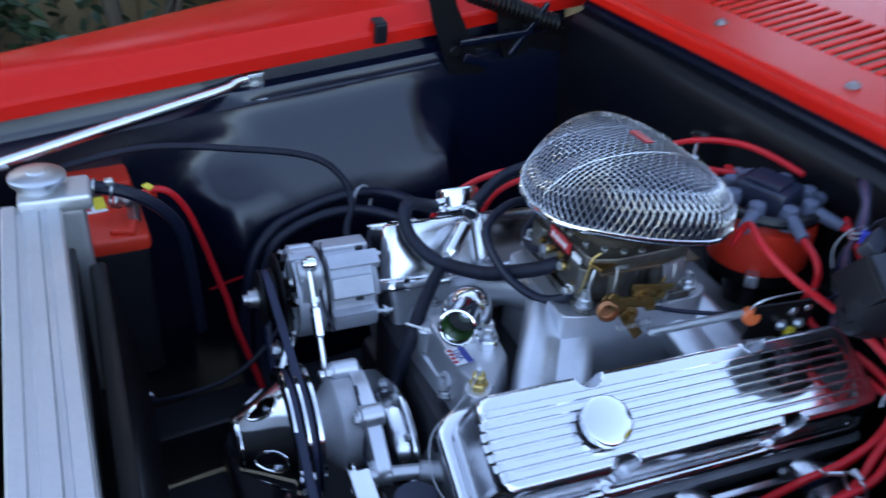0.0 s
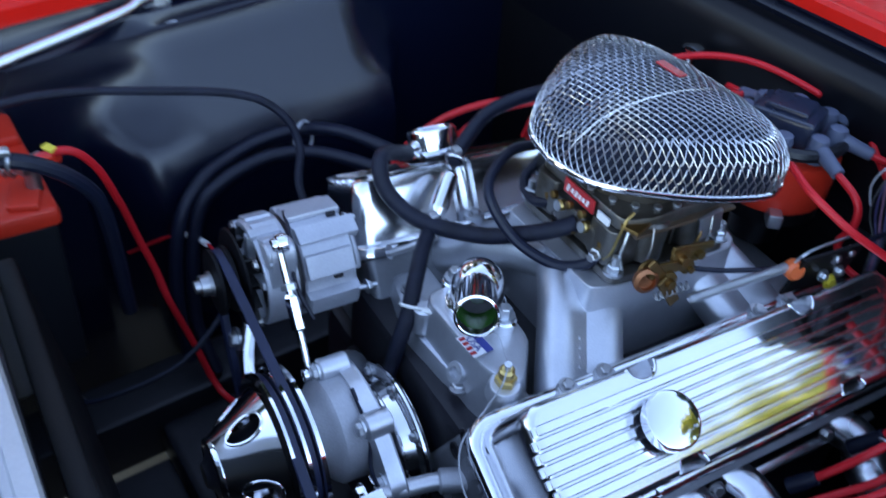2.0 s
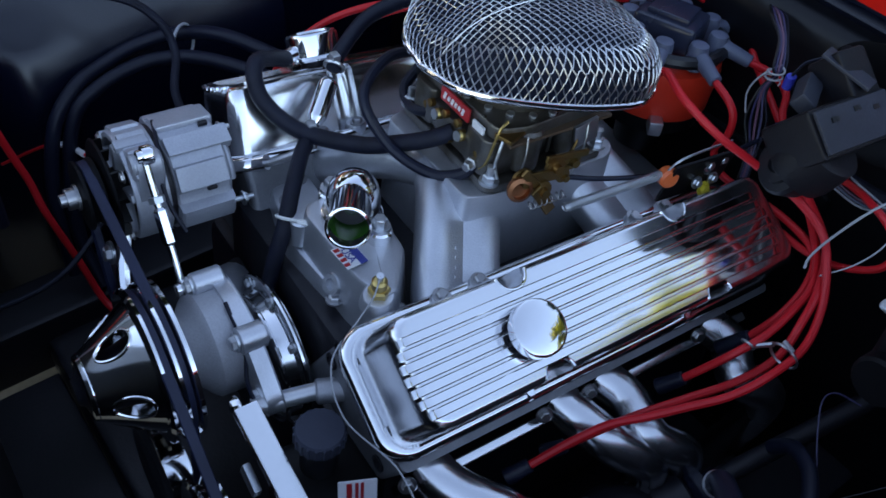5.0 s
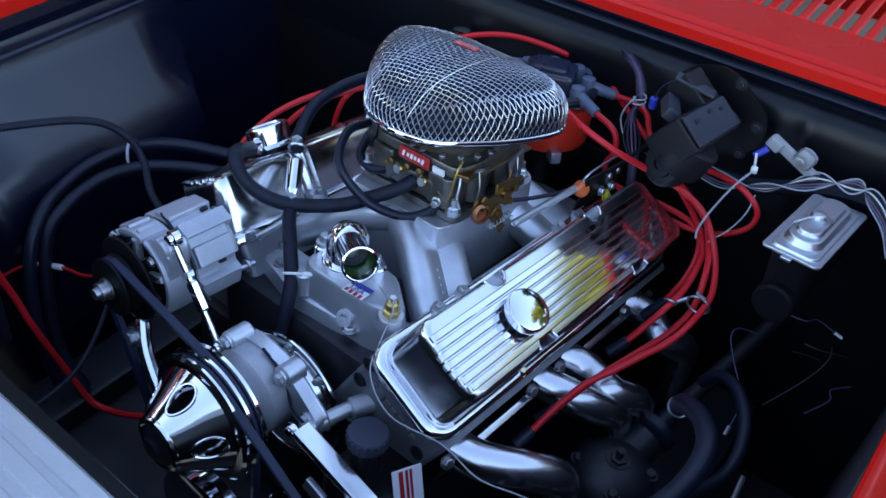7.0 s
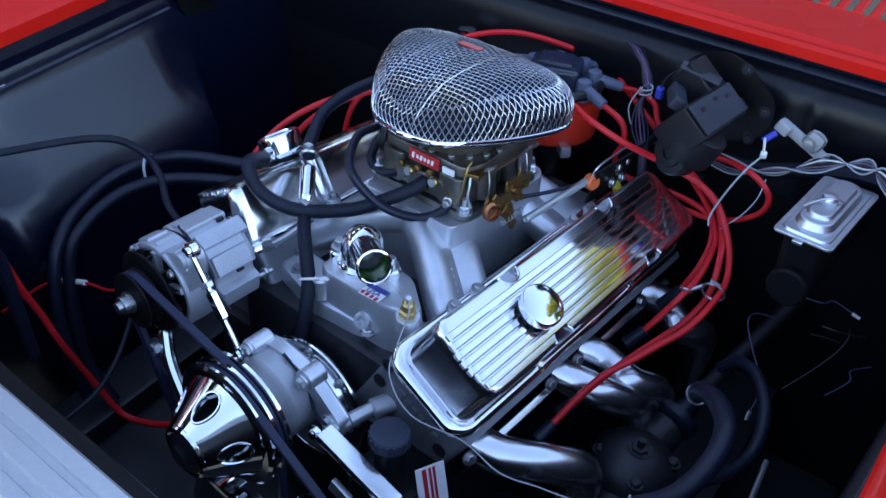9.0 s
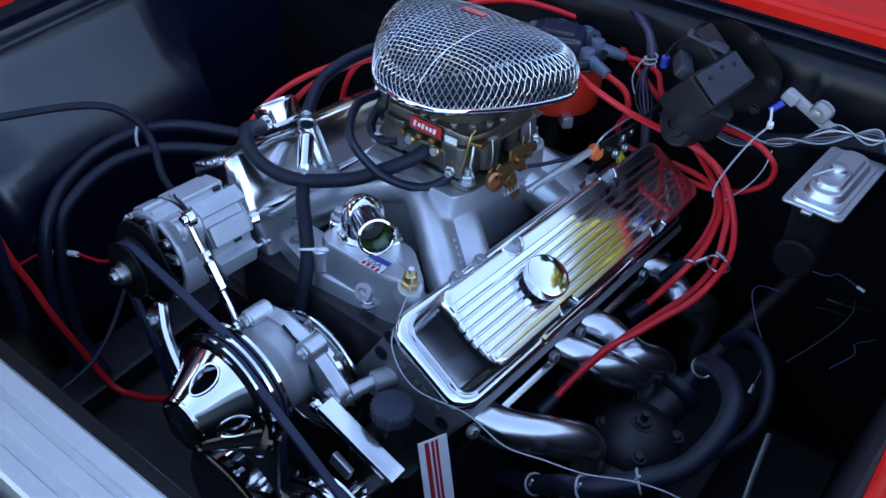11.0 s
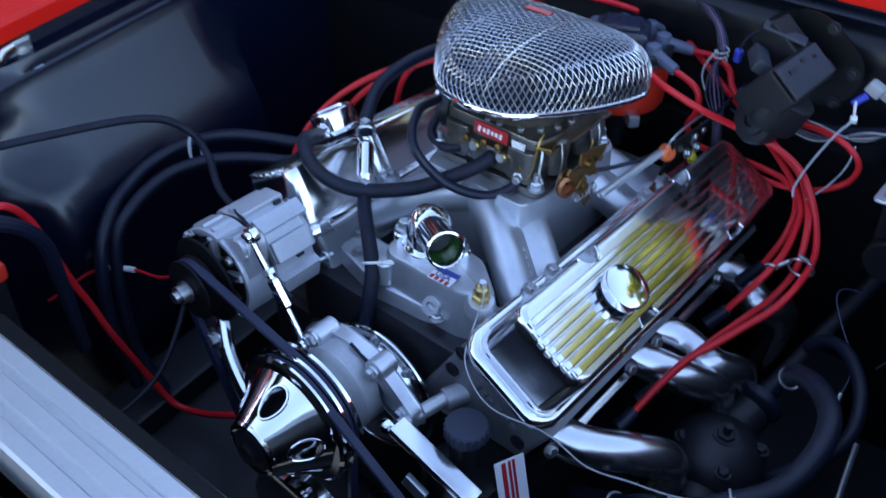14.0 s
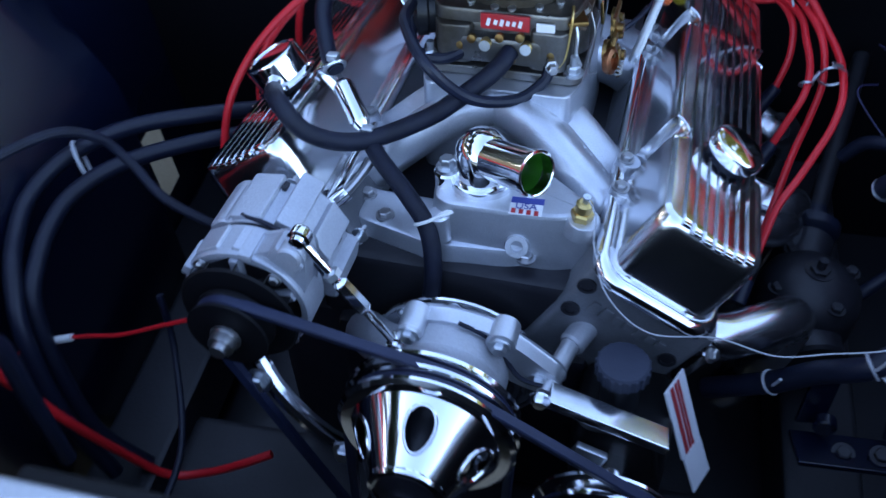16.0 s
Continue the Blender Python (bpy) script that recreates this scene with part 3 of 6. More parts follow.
part("label_band", S().box((-0.440, -0.386, 0.8522), (0.036, 0.046, 0.001), (0, 0, 7)), REDENAMEL, label_part)
part("label_band", S().box((-0.446, -0.350, 0.8522), (0.038, 0.016, 0.001), (0, 0, 7)), YELLOW, label_part)
for k in range(3):
    part("label_band", S().box((-0.438 - 0.0012 * k, -0.370 - 0.013 * k, 0.8531), (0.018, 0.006, 0.001), (0, 0, 7)), PAPER, label_part)
post = S().cyl((-0.385, -0.305, 0.848), (-0.385, -0.305, 0.892), 0.009, n=14, bevel=0.002)
post.box((-0.385, -0.303, 0.884), (0.020, 0.038, 0.012), (0, 0, 30), 0.003).ring((-0.392, -0.322, 0.880), (0.5, 0.85, 0), 0.010, 0.0025, 18, 6).ring((-0.396, -0.329, 0.880), (0.5, 0.85, 0), 0.010, 0.0025, 18, 6)
part("terminal", post, STEEL, battery, "bright clamp on the battery post")
part("terminal_cover", S().tube([(-0.400, -0.312, 0.870), (-0.388, -0.296, 0.884), (-0.376, -0.276, 0.894)], 0.0085, 12, 4), REDPLASTIC, battery, "soft red terminal cover")
part("tab", S().box((-0.379, -0.282, 0.903), (0.016, 0.010, 0.004), (10, 0, 30), 0.001), YELLOW, battery, "small yellow tab")


def cable(name, pts, r, mat, label, category, group="", n=10, steps=8):
    ob = thing(name, pts[0], label, category, group)
    return ob, part("sleeve", S().tube(pts, r, n, steps), mat, ob)


cable("battery_cable", [(-0.388, -0.302, 0.886), (-0.372, -0.265, 0.900), (-0.378, -0.238, 0.868), (-0.396, -0.216, 0.800), (-0.403, -0.200, 0.735), (-0.396, -0.186, 0.683), (-0.381, -0.178, 0.640), (-0.362, -0.155, 0.560), (-0.330, -0.138, 0.500), (-0.285, -0.123, 0.499), (-0.242, -0.114, 0.519), (-0.21, -0.10, 0.53)], 0.0050, REDWIRE, "thick red battery cable hanging down beside the engine", "cable")
hose, _ = cable("radiator_hose", [(-0.318, -0.372, 0.946), (-0.308, -0.343, 0.944), (-0.300, -0.310, 0.937), (-0.302, -0.275, 0.910), (-0.315, -0.250, 0.865), (-0.330, -0.240, 0.79), (-0.335, -0.235, 0.68)], 0.0088, RUBBER, "black rubber hose clamped on the radiator outlet", "hose")
part("hose_clamp", S().ring((-0.304, -0.329, 0.941), (0.2, 1, -0.2), 0.0100, 0.002).ring((-0.310, -0.350, 0.945), (0.2, 1, -0.1), 0.0100, 0.002).box((-0.302, -0.331, 0.954), (0.012, 0.012, 0.008), (0, 0, 0), 0.002), ZINC, hose, "steel band clamp")

# ---- engine core ----
engine = thing("engine", (0, 0.2, 0.42), "large V8 engine with cast aluminium intake and chromed covers", "engine")
block = S().box((0, 0.22, 0.60), (0.42, 0.50, 0.24), (0, 0, 0), 0.02)
block.box((0, -0.022, 0.60), (0.26, 0.04, 0.24), (0, 0, 0), 0.012)
part("block", block, DARK, engine, "black painted block")
valley = S().box((0, 0.21, 0.72), (0.3, 0.47, 0.16), (0, 0, 0), 0.015)
part("valley", valley, DARK, engine)

U, N = np.array((math.cos(radians(30)), 0, -0.5)), np.array((0.5, 0, math.cos(radians(30))))


def bank(side, shift):
    """Places (along the cover's width, the engine, the cover's height) on one bank."""
    def place(a, b, c):
        q = U * a + N * c
        return (side * q[0], b + shift, q[2])
    return place


def cover_outline(inset, notch, y0=-0.047, y1=0.470, a0=-0.316, a1=-0.186, r=0.03):
    """A rounded oblong with half-round bolt bays along both sides."""
    x0, x1, ya, yb, rr = a0 + inset, a1 - inset, y0 + inset, y1 - inset, max(0.006, r - inset * 0.5)
    out = []
    def corner(cx, cy, a):
        return [(cx + rr * math.cos(radians(a + 15 * k)), cy + rr * math.sin(radians(a + 15 * k))) for k in range(7)]
    def bays(x, ys, sign):
        pts = []
        for y in ys:
            for k in range(9):
                t = math.pi * k / 8
                pts.append((x - sign * notch * math.sin(t), y - sign * 0.0155 * math.cos(t)))
        return pts
    out += corner(x1 - rr, ya + rr, -90)
    out += bays(x1, (0.11, 0.322), 1)
    out += corner(x1 - rr, yb - rr, 0) + corner(x0 + rr, yb - rr, 90)
    out += bays(x0, (0.316, 0.105), -1)
    out += corner(x0 + rr, ya + rr, 180)
    return out


def valve_cover(side, shift):
    place = bank(side, shift)
    top = thing("valve_cover", place(-0.25, 0.2, 0.79), "polished chrome valve cover with long fins, bolted on the cylinder head", "valve cover", "valve covers")
    flange = S()
    flange.loft([[place(a, b, c) for a, b in cover_outline(i, 0.0)] for c, i in ((0.790, 0.002), (0.791, 0.0), (0.796, -0.0006), (0.800, 0.0006), (0.8030, 0.0034), (0.8038, 0.0066), (0.8030, 0.0098), (0.8005, 0.0124), (0.7965, 0.0135))])
    part("flange", flange, CHROME, top)
    fall = lambda y: 0.0040 - 0.0140 * (y + 0.033) / 0.49
    body = S()
    levels = [(0.796, 0.0112, 0.010), (0.7985, 0.0120, 0.012), (0.803, 0.0128, 0.0145), (0.856, 0.0130, 0.0165), (0.864, 0.0136, 0.0165), (0.8695, 0.0152, 0.0155), (0.872, 0.0185, 0.0140), (0.8721, 0.0205, 0.0130), (0.8722, 0.0240, 0.0120)]
    rings = []
    for c, i, nt in levels:
        lean = 0.009 * max(0.0, (c - 0.802) / 0.07)
        o = cover_outline(i, nt, -0.047 + lean, 0.470 - lean, r=0.024)
        rings.append([place(a, b, c + fall(b) * max(0.0, (c - 0.802) / 0.07)) for a, b in o])
    body.loft(rings)
    part("body", body, POLISHED, top)
    rim = S()
    o = cover_outline(0.0105, 0.0)
    beads = [q for q in o if q[1] < 0.0]
    for (a0, b0), (a1, b1) in zip(beads, beads[1:]):
        length = math.hypot(a1 - a0, b1 - b0)
        for k in range(max(1, int(length / 0.0032))):
            t = k * 0.0032 / max(length, 1e-6)
            if length < 0.1:
                rim.box(place(a0 + (a1 - a0) * t, b0 + (b1 - b0) * t, 0.8030), (0.0040, 0.0020, 0.0036), (0, 30 * side, 0))
    tagged(part("beading", rim, CHROME, top, "row of small cast beads"), "row of small cast beads", kind="stuff")
    for k in range(7):
        a = -0.2800 + 0.0106 * k
        sh = S()
        w = 0.0042
        prof = [(-w, 0.8712), (-w, 0.8744), (-w * 0.82, 0.8750), (-w * 0.76, 0.87505), (w * 0.76, 0.87505), (w * 0.82, 0.8750), (w, 0.8744), (w, 0.8712)]
        bow = 0.008 * (1 - ((k - 3) / 3) ** 2)
        y0, y1 = -0.019 - bow, 0.424 + bow
        sh.loft([[place(a + da, y, c - d + fall(y)) for da, c in prof] for y, d in ((y0 - 0.002, 0.0035), (y0, 0.0008), (y0 + 0.003, 0.0), (y0 + 0.008, 0.0), (y1 - 0.010, 0), (y1 - 0.004, 0), (y1, 0.0015), (y1 + 0.002, 0.004))])
        part("fin", sh, CHROME, top)
        part("fin_tip", S().box(place(a, y0 - 0.003, 0.8725 + fall(y0)), (0.0078, 0.005, 0.004), (0, 30 * side, 0), 0.001), CHROME, top)
    for x, ys, sign in ((-0.186 - 0.0158, (0.11, 0.322), 1), (-0.316 + 0.0158, (0.316, 0.105), -1)):
        for y in ys:
            arch = [place(x - sign * 0.0150 * math.sin(t), y - sign * 0.0160 * math.cos(t), 0.8712 + fall(y)) for t in np.linspace(0, math.pi, 13)]
            part("bay_edge", S().tube(arch, 0.0016, 7, 2), CHROME, top)
    for a, b in ((-0.311, 0.105), (-0.311, 0.316), (-0.191, 0.11), (-0.191, 0.322)):
        nrm = (side * N[0], 0, N[2])
        part("bolt", S().bolt(place(a + (0.004 if a < -0.25 else -0.004), b, 0.799), nrm, 0.0055, 0.008), CHROME, top)
    return top, place


def head(side, shift):
    place = bank(side, shift)
    sh = S()
    o = rounded(-0.312, -0.178, -0.032, 0.46, 0.008)
    sh.loft([[place(a, b, c) for a, b in o] for c in (0.655, 0.788)])
    h = part("cylinder_head", sh, HEAD, engine, "dark grey cast cylinder head")
    if side > 0:
        for k, (a, w) in enumerate(((-0.285, 0.008), (-0.272, 0.010), (-0.259, 0.007), (-0.248, 0.008), (-0.236, 0.008), (-0.224, 0.009), (-0.212, 0.008))):
            q = place(a, -0.0335, 0.752)
            part("cast_mark", S().box(q, (w, 0.003, 0.014 if k in (0, 1, 4) else 0.009), (0, 30, 0), 0.001), HEAD, h)
        for a, c in ((-0.305, 0.77), (-0.30, 0.735), (-0.195, 0.74)):
            part("bolt_hole", S().lathe(place(a, -0.032, c), (0, -1, 0), [(0.009, 0), (0.009, 0.002), (0.006, 0.002), (0.006, 0.0005)], 16), DARK, h)


head(1, 0.0)
head(-1, 0.02)
_, on_d = valve_cover(1, 0.0)
_, on_p = valve_cover(-1, 0.02)

# oil filler cap on the driver's cover
cap = thing("oil_filler_cap", on_d(-0.245, 0.097, 0.874), "round chrome push-in oil filler cap on the finned cover", "cap")
nd = (N[0], 0, N[2])
part("grommet", S().lathe(on_d(-0.245, 0.097, 0.872), nd, [(0.021, 0), (0.022, 0.006), (0.018, 0.009)], 28), RUBBER, cap, "black rubber grommet")
knurl = S().lathe(on_d(-0.245, 0.097, 0.881), nd, [(0.022, 0), (0.0262, 0.001), (0.0265, 0.003), (0.0265, 0.010), (0.0258, 0.0122), (0.0235, 0.0135), (0.014, 0.0145), (0.006, 0.0149), (0.001, 0.0150)], 48)
part("dome", knurl, CHROME, cap)

# breather on the passenger's cover
br = thing("breather", on_p(-0.258, 0.10, 0.874), "chrome can breather with a side outlet on the passenger cover", "breather")
npn = (-N[0], 0, N[2])
part("can", S().lathe(on_p(-0.258, 0.10, 0.881), npn, [(0.024, 0), (0.0295, 0.001), (0.030, 0.003), (0.030, 0.028), (0.0285, 0.031), (0.025, 0.0315), (0.0245, 0.030), (0.012, 0.030), (0.002, 0.030)], 40), CHROME, br)
part("grommet", S().lathe(on_p(-0.258, 0.10, 0.871), npn, [(0.018, 0), (0.019, 0.006), (0.017, 0.011)], 24), RUBBER, br)
part("base_ring", S().ring(on_p(-0.258, 0.10, 0.884), npn, 0.032, 0.0030, 36, 8), CHROME, br)
PORT = np.array(on_p(-0.258, 0.10, 0.897))
part("outlet", S().cyl(PORT, PORT + np.array((0.012, -0.042, 0.0)), 0.009, n=16, bevel=0.002), CHROME, br)

# ---- intake manifold ----
def runner_pair(side, y_in, y_out):
    """Two ports cast side by side, with a shallow valley between them."""
    path = spline([(0.01, y_in + 0.1 * (y_in - y_out), 0.880), (0.05, 0.75 * y_in + 0.25 * y_out, 0.868), (0.095, 0.3 * y_in + 0.7 * y_out, 0.840), (0.128, y_out, 0.812), (0.150, y_out, 0.785)], 6)
    rings = []
    for i, p in enumerate(path):
        d = path[min(i + 1, len(path) - 1)] - path[max(i - 1, 0)]
        d /= np.linalg.norm(d)
        v = np.cross(d, (0, 1.0, 0))
        v /= np.linalg.norm(v)
        w = np.cross(v, d)
        half, thick = 0.042 + 0.006 * i / len(path), 0.024
        ring = []
        for t in np.linspace(0, 2 * math.pi, 32, endpoint=False):
            c, s = math.cos(t), math.sin(t)
            a = half * math.copysign(abs(c) ** 0.62, c)
            b = thick * math.copysign(abs(s) ** 0.7, s) - (0.009 * math.exp(-(a / 0.016) ** 2) if s > 0 else 0.0)
            q = p + w * a + v * b
            ring.append((side * q[0], q[1], q[2]))
        rings.append(ring)
    return S().loft(rings)


intake = S()
FRONT = [(-0.148, 0.032), (-0.122, -0.002), (-0.035, -0.024), (0.045, -0.018), (0.092, 0.0), (0.132, 0.032)]
intake.prism(eased(FRONT + [(0.146, 0.066), (-0.146, 0.076)], 0.014), 0.768, 0.792, 0.003)
intake.prism(eased([(x * 0.97, y + 0.008) for x, y in FRONT] + [(0.134, 0.056), (-0.134, 0.066)], 0.014), 0.788, 0.818, 0.006, 0.006)
intake.prism(eased([(-0.146, 0.41), (0.146, 0.40), (0.12, 0.445), (-0.12, 0.455)], 0.014), 0.770, 0.815, 0.004)
for s in (-1, 1):
    intake.box((s * 0.138, 0.25, 0.81), (0.03, 0.42, 0.05), (0, 30 * s, 0), 0.006)
manifold = part("intake_manifold", intake, CAST, engine, "satin cast aluminium intake manifold")
sh = S().prism(eased([(-0.038, 0.008), (-0.02, -0.004), (0.085, -0.002), (0.122, 0.012), (0.120, 0.034), (0.070, 0.074), (-0.02, 0.080), (-0.045, 0.05)], 0.012), 0.800, 0.861, 0.006, 0.006)
part("water_crossover", sh, CAST, manifold)
sh = S().prism(eased([(-0.075, 0.125), (0.075, 0.125), (0.085, 0.16), (0.085, 0.31), (0.07, 0.33), (-0.07, 0.33), (-0.085, 0.31), (-0.085, 0.16)], 0.012), 0.80, 0.904, 0.003, 0.003)
part("plenum_pad", sh, CAST, manifold)
for side in (-1, 1):
    for y_in, y_out in ((0.156, 0.094 if side > 0 else 0.108), (0.290, 0.335 if side > 0 else 0.352)):
        part("runner", runner_pair(side, y_in, y_out), CAST, manifold)
    for y, lift in ((0.066, 0.022), (0.110, 0.022), (0.175, 0), (0.245, 0), (0.315, 0.022), (0.36, 0.022)):
        p0 = (side * 0.134, y + (0.0 if side > 0 else 0.02), 0.832 + lift)
        part("bolt_boss", S().lathe((p0[0], p0[1], p0[2] - 0.017), (side * 0.25, 0, 1), [(0.014, -0.02), (0.0125, 0.014), (0.011, 0.017)], 18), CAST, manifold)
        part("bolt", S().bolt(p0, (side * 0.25, 0, 1), 0.006, 0.007), STEEL, manifold)
for x, y, z in ((-0.085, 0.018, 0.818), (-0.112, 0.045, 0.818), (0.107, 0.038, 0.822), (0.06, -0.004, 0.812)):
    part("bolt", S().bolt((x, y, z), (0, 0, 1), 0.0065, 0.007), STEEL, manifold)
part("boss", S().lathe((0.050, 0.004, 0.822), (0.1, -1, 0.45), [(0.013, -0.01), (0.012, 0.006), (0.011, 0.010), (0.006, 0.010), (0.006, 0.004)], 20), CAST, manifold)
part("boss", S().lathe((-0.025, 0.002, 0.82), (0, 0, 1), [(0.013, 0), (0.011, 0.026), (0.009, 0.028)], 18), CAST, manifold)
# raised script on the front runner: plain bars
def runner_spot(t, across):
    """A place on the upper face of the near front runner: t along it, across it to the rear."""
    p = np.array((0.05 + 0.078 * t, 0.141 - 0.047 * t, 0.868 - 0.056 * t))
    return p + np.array((0.5, 0.86, 0.0)) * across + np.array((0.45, -0.27, 0.84)) * 0.0225


for k in range(7):
    q = runner_spot(0.12 + 0.10 * k, -0.019 + 0.003 * (k % 2))
    part("cast_mark", S().box(tuple(q), (0.0045, 0.0075 - 0.002 * (k % 3), 0.004), (18, 32, -31), 0.001), CAST, manifold)
for k in range(4):
    q = runner_spot(0.45 + 0.09 * k, -0.006)
    part("cast_mark", S().box(tuple(q), (0.004, 0.005, 0.004), (18, 32, -31), 0.001), CAST, manifold)
# sticker
stick = S().box((0.056, 0.012, 0.8628), (0.030, 0.024, 0.0008), (0, 0, 4))
flag = part("sticker", stick, PAPER, manifold, "small red, white and blue USA sticker")
part("sticker_band", S().box((0.056, 0.019, 0.8634), (0.030, 0.008, 0.0006), (0, 0, 4)), BLUEPRINT, flag)
for k in range(4):
    part("sticker_band", S().box((0.0455 + 0.007 * k, 0.0035, 0.8634), (0.004, 0.006, 0.0006), (0, 0, 4)), REDENAMEL, flag)


def writing(text, size, m, mat, parent, name="lettering"):
    cu = bpy.data.curves.new(name, "FONT")
    cu.body, cu.size, cu.extrude, cu.align_x, cu.align_y = text, size, 0.0002, "CENTER", "CENTER"
    tmp = new("tmp", cu)
    me = bpy.data.meshes.new_from_object(tmp)
    bpy.data.objects.remove(tmp)
    me.materials.clear()
    me.materials.append(mat)
    ob = new(name, me)
    ob.parent = parent
    top = parent
    while top.parent:
        top = top.parent
    base = (LEVEL.inverted() @ top.matrix_basis).translation
    ob.matrix_basis = Matrix.Translation(-base) @ m
    return ob


writing("USA", 0.011, pose(0.056, 0.0105, 0.8637, 0, 0, 4), BLUEPRINT, flag)

# ---- water outlet, sender ----
outlet = thing("water_outlet", (0.01, 0.045, 0.86), "chrome thermostat housing elbow with an open mouth", "thermostat housing")
part("flange", S().lathe((0.008, 0.042, 0.858), (0, 0, 1), [(0.030, 0), (0.031, 0.002), (0.031, 0.010), (0.028, 0.012)], 32), CHROME, outlet)
e = S().lathe((0.008, 0.042, 0.868), (0, 0, 1), [(0.026, 0), (0.027, 0.012), (0.027, 0.022), (0.024, 0.034), (0.017, 0.043), (0.008, 0.047), (0.001, 0.048)], 32)
part("dome", e, CHROME, outlet)
mouth, back = np.array((0.066, 0.002, 0.910)), np.array((0.006, 0.042, 0.890))
ax = mouth - back
ln = float(np.linalg.norm(ax))
pipe = S().lathe(back, ax, [(0.0195, 0.0), (0.0195, ln - 0.006), (0.0215, ln - 0.004), (0.0215, ln), (0.0195, ln + 0.0005), (0.0185, ln), (0.0185, ln - 0.012)], 32, caps=False)
part("spout", pipe, CHROME, outlet)
part("inner_bore", S().lathe(back, ax, [(0.0188, ln - 0.001), (0.0186, ln - 0.045)], 32, caps=False), COOLANT, outlet, "green coated bore")
# Black disc paints the shade deep inside the spout.
part("bore_shade", S().lathe(back, ax, [(0.0190, ln - 0.044), (0.010, ln - 0.048), (0.0005, ln - 0.049)], 32, caps=False), DARK, outlet, "black disc for the shade deep in the bore")
for x, y in ((-0.024, 0.035), (0.046, 0.05)):
    part("ear", S().lathe((x, y, 0.860), (0, 0, 1), [(0.013, 0), (0.013, 0.012), (0.011, 0.014)], 20), CHROME, outlet)
    part("bolt", S().bolt((x, y, 0.874), (0, 0, 1), 0.0075, 0.014), ZINC, outlet)
sender = thing("temperature_sender", (0.108, 0.014, 0.858), "brass temperature sender screwed into the manifold", "sensor")
part("hex", S().lathe((0.106, 0.015, 0.858), (0.12, -0.1, 1), [(0.0108, -0.006), (0.0108, 0.006), (0.009, 0.008)], 6), BRASS, sender)
part("barrel", S().lathe((0.107, 0.014, 0.867), (0.12, -0.1, 1), [(0.0075, -0.002), (0.0075, 0.008), (0.005, 0.010)], 20), BRASS, sender)
part("stud", S().lathe((0.1085, 0.013, 0.8755), (0.12, -0.1, 1), [(0.0028, 0), (0.0028, 0.006), (0.0036, 0.007), (0.0036, 0.009)], 14), ZINC, sender)
part("boss", S().lathe((0.106, 0.015, 0.842), (0.12, -0.1, 1), [(0.018, 0), (0.0155, 0.014), (0.014, 0.0155)], 24), CAST, sender)

# ---- carburettor ----
carb = thing("carburetor", (0.0, 0.225, 0.905), "four-barrel carburettor with gold linkage on the intake manifold", "carburettor")
sh = S().prism(eased([(-0.072, 0.148), (0.072, 0.148), (0.08, 0.155), (0.08, 0.295), (0.072, 0.302), (-0.072, 0.302), (-0.08, 0.295), (-0.08, 0.155)], 0.008), 0.905, 0.914, 0.002)
part("base_plate", sh, CARBALLOY, carb)
body = S()
body.box((0.0, 0.225, 0.936), (0.118, 0.125, 0.044), (0, 0, 0), 0.008)
body.box((0.0, 0.165, 0.932), (0.085, 0.03, 0.03), (0, 0, 0), 0.006)
body.lathe((0.062, 0.20, 0.918), (0, 0, 1), [(0.018, 0), (0.018, 0.042), (0.015, 0.045)], 18)
body.lathe((-0.062, 0.20, 0.918), (0, 0, 1), [(0.018, 0), (0.018, 0.042), (0.015, 0.045)], 18)
body.lathe((0.06, 0.26, 0.918), (0, 0, 1), [(0.02, 0), (0.02, 0.036), (0.015, 0.04)], 18)
body.lathe((-0.06, 0.26, 0.918), (0, 0, 1), [(0.02, 0), (0.02, 0.036), (0.015, 0.04)], 18)
part("body", body, CARBALLOY, carb)
lid = S().prism(eased([(-0.066, 0.158), (0.066, 0.158), (0.075, 0.19), (0.07, 0.29), (-0.07, 0.29), (-0.075, 0.19)], 0.012), 0.958, 0.972, 0.004)
part("air_horn", lid, CARBALLOY, carb)
part("horn_neck", S().lathe((0.0, 0.225, 0.970), (0, 0, 1), [(0.060, 0), (0.060, 0.012), (0.056, 0.016), (0.056, 0.034), (0.062, 0.038), (0.060, 0.040)], 40), HORN, carb, "stained brown-grey horn under the air cleaner")
for k in range(9):
    a = radians(200 + 20 * k)
    part("lid_screw", S().lathe((0.068 * math.cos(a) * (0.98 if abs(math.cos(a)) > 0.5 else 0.7), 0.225 + 0.062 * math.sin(a), 0.971), (0, 0, 1), [(0.0042, 0), (0.0042, 0.003), (0.002, 0.0042)], 10), ZINC, carb)
part("float_bowl", S().prism(eased([(0.028, 0.152), (0.060, 0.150), (0.068, 0.160), (0.068, 0.188), (0.030, 0.188)], 0.006), 0.916, 0.957, 0.003), CARBALLOY, carb)
part("float_bowl", S().prism(eased([(-0.060, 0.150), (-0.030, 0.152), (-0.030, 0.188), (-0.068, 0.188), (-0.068, 0.160)], 0.006), 0.916, 0.957, 0.003), CARBALLOY, carb)
part("lever_link", S().tube([(0.066, 0.170, 0.978), (0.067, 0.162, 0.972), (0.066, 0.158, 0.955), (0.063, 0.155, 0.932), (0.058, 0.152, 0.922)], 0.0016, 7, 6), BRASS, carb, "thin yellowish link rod")
part("spacer_gasket", S().box((0.02, 0.232, 0.957), (0.12, 0.13, 0.004), (0, 0, 0), 0.001), BROWN, carb)
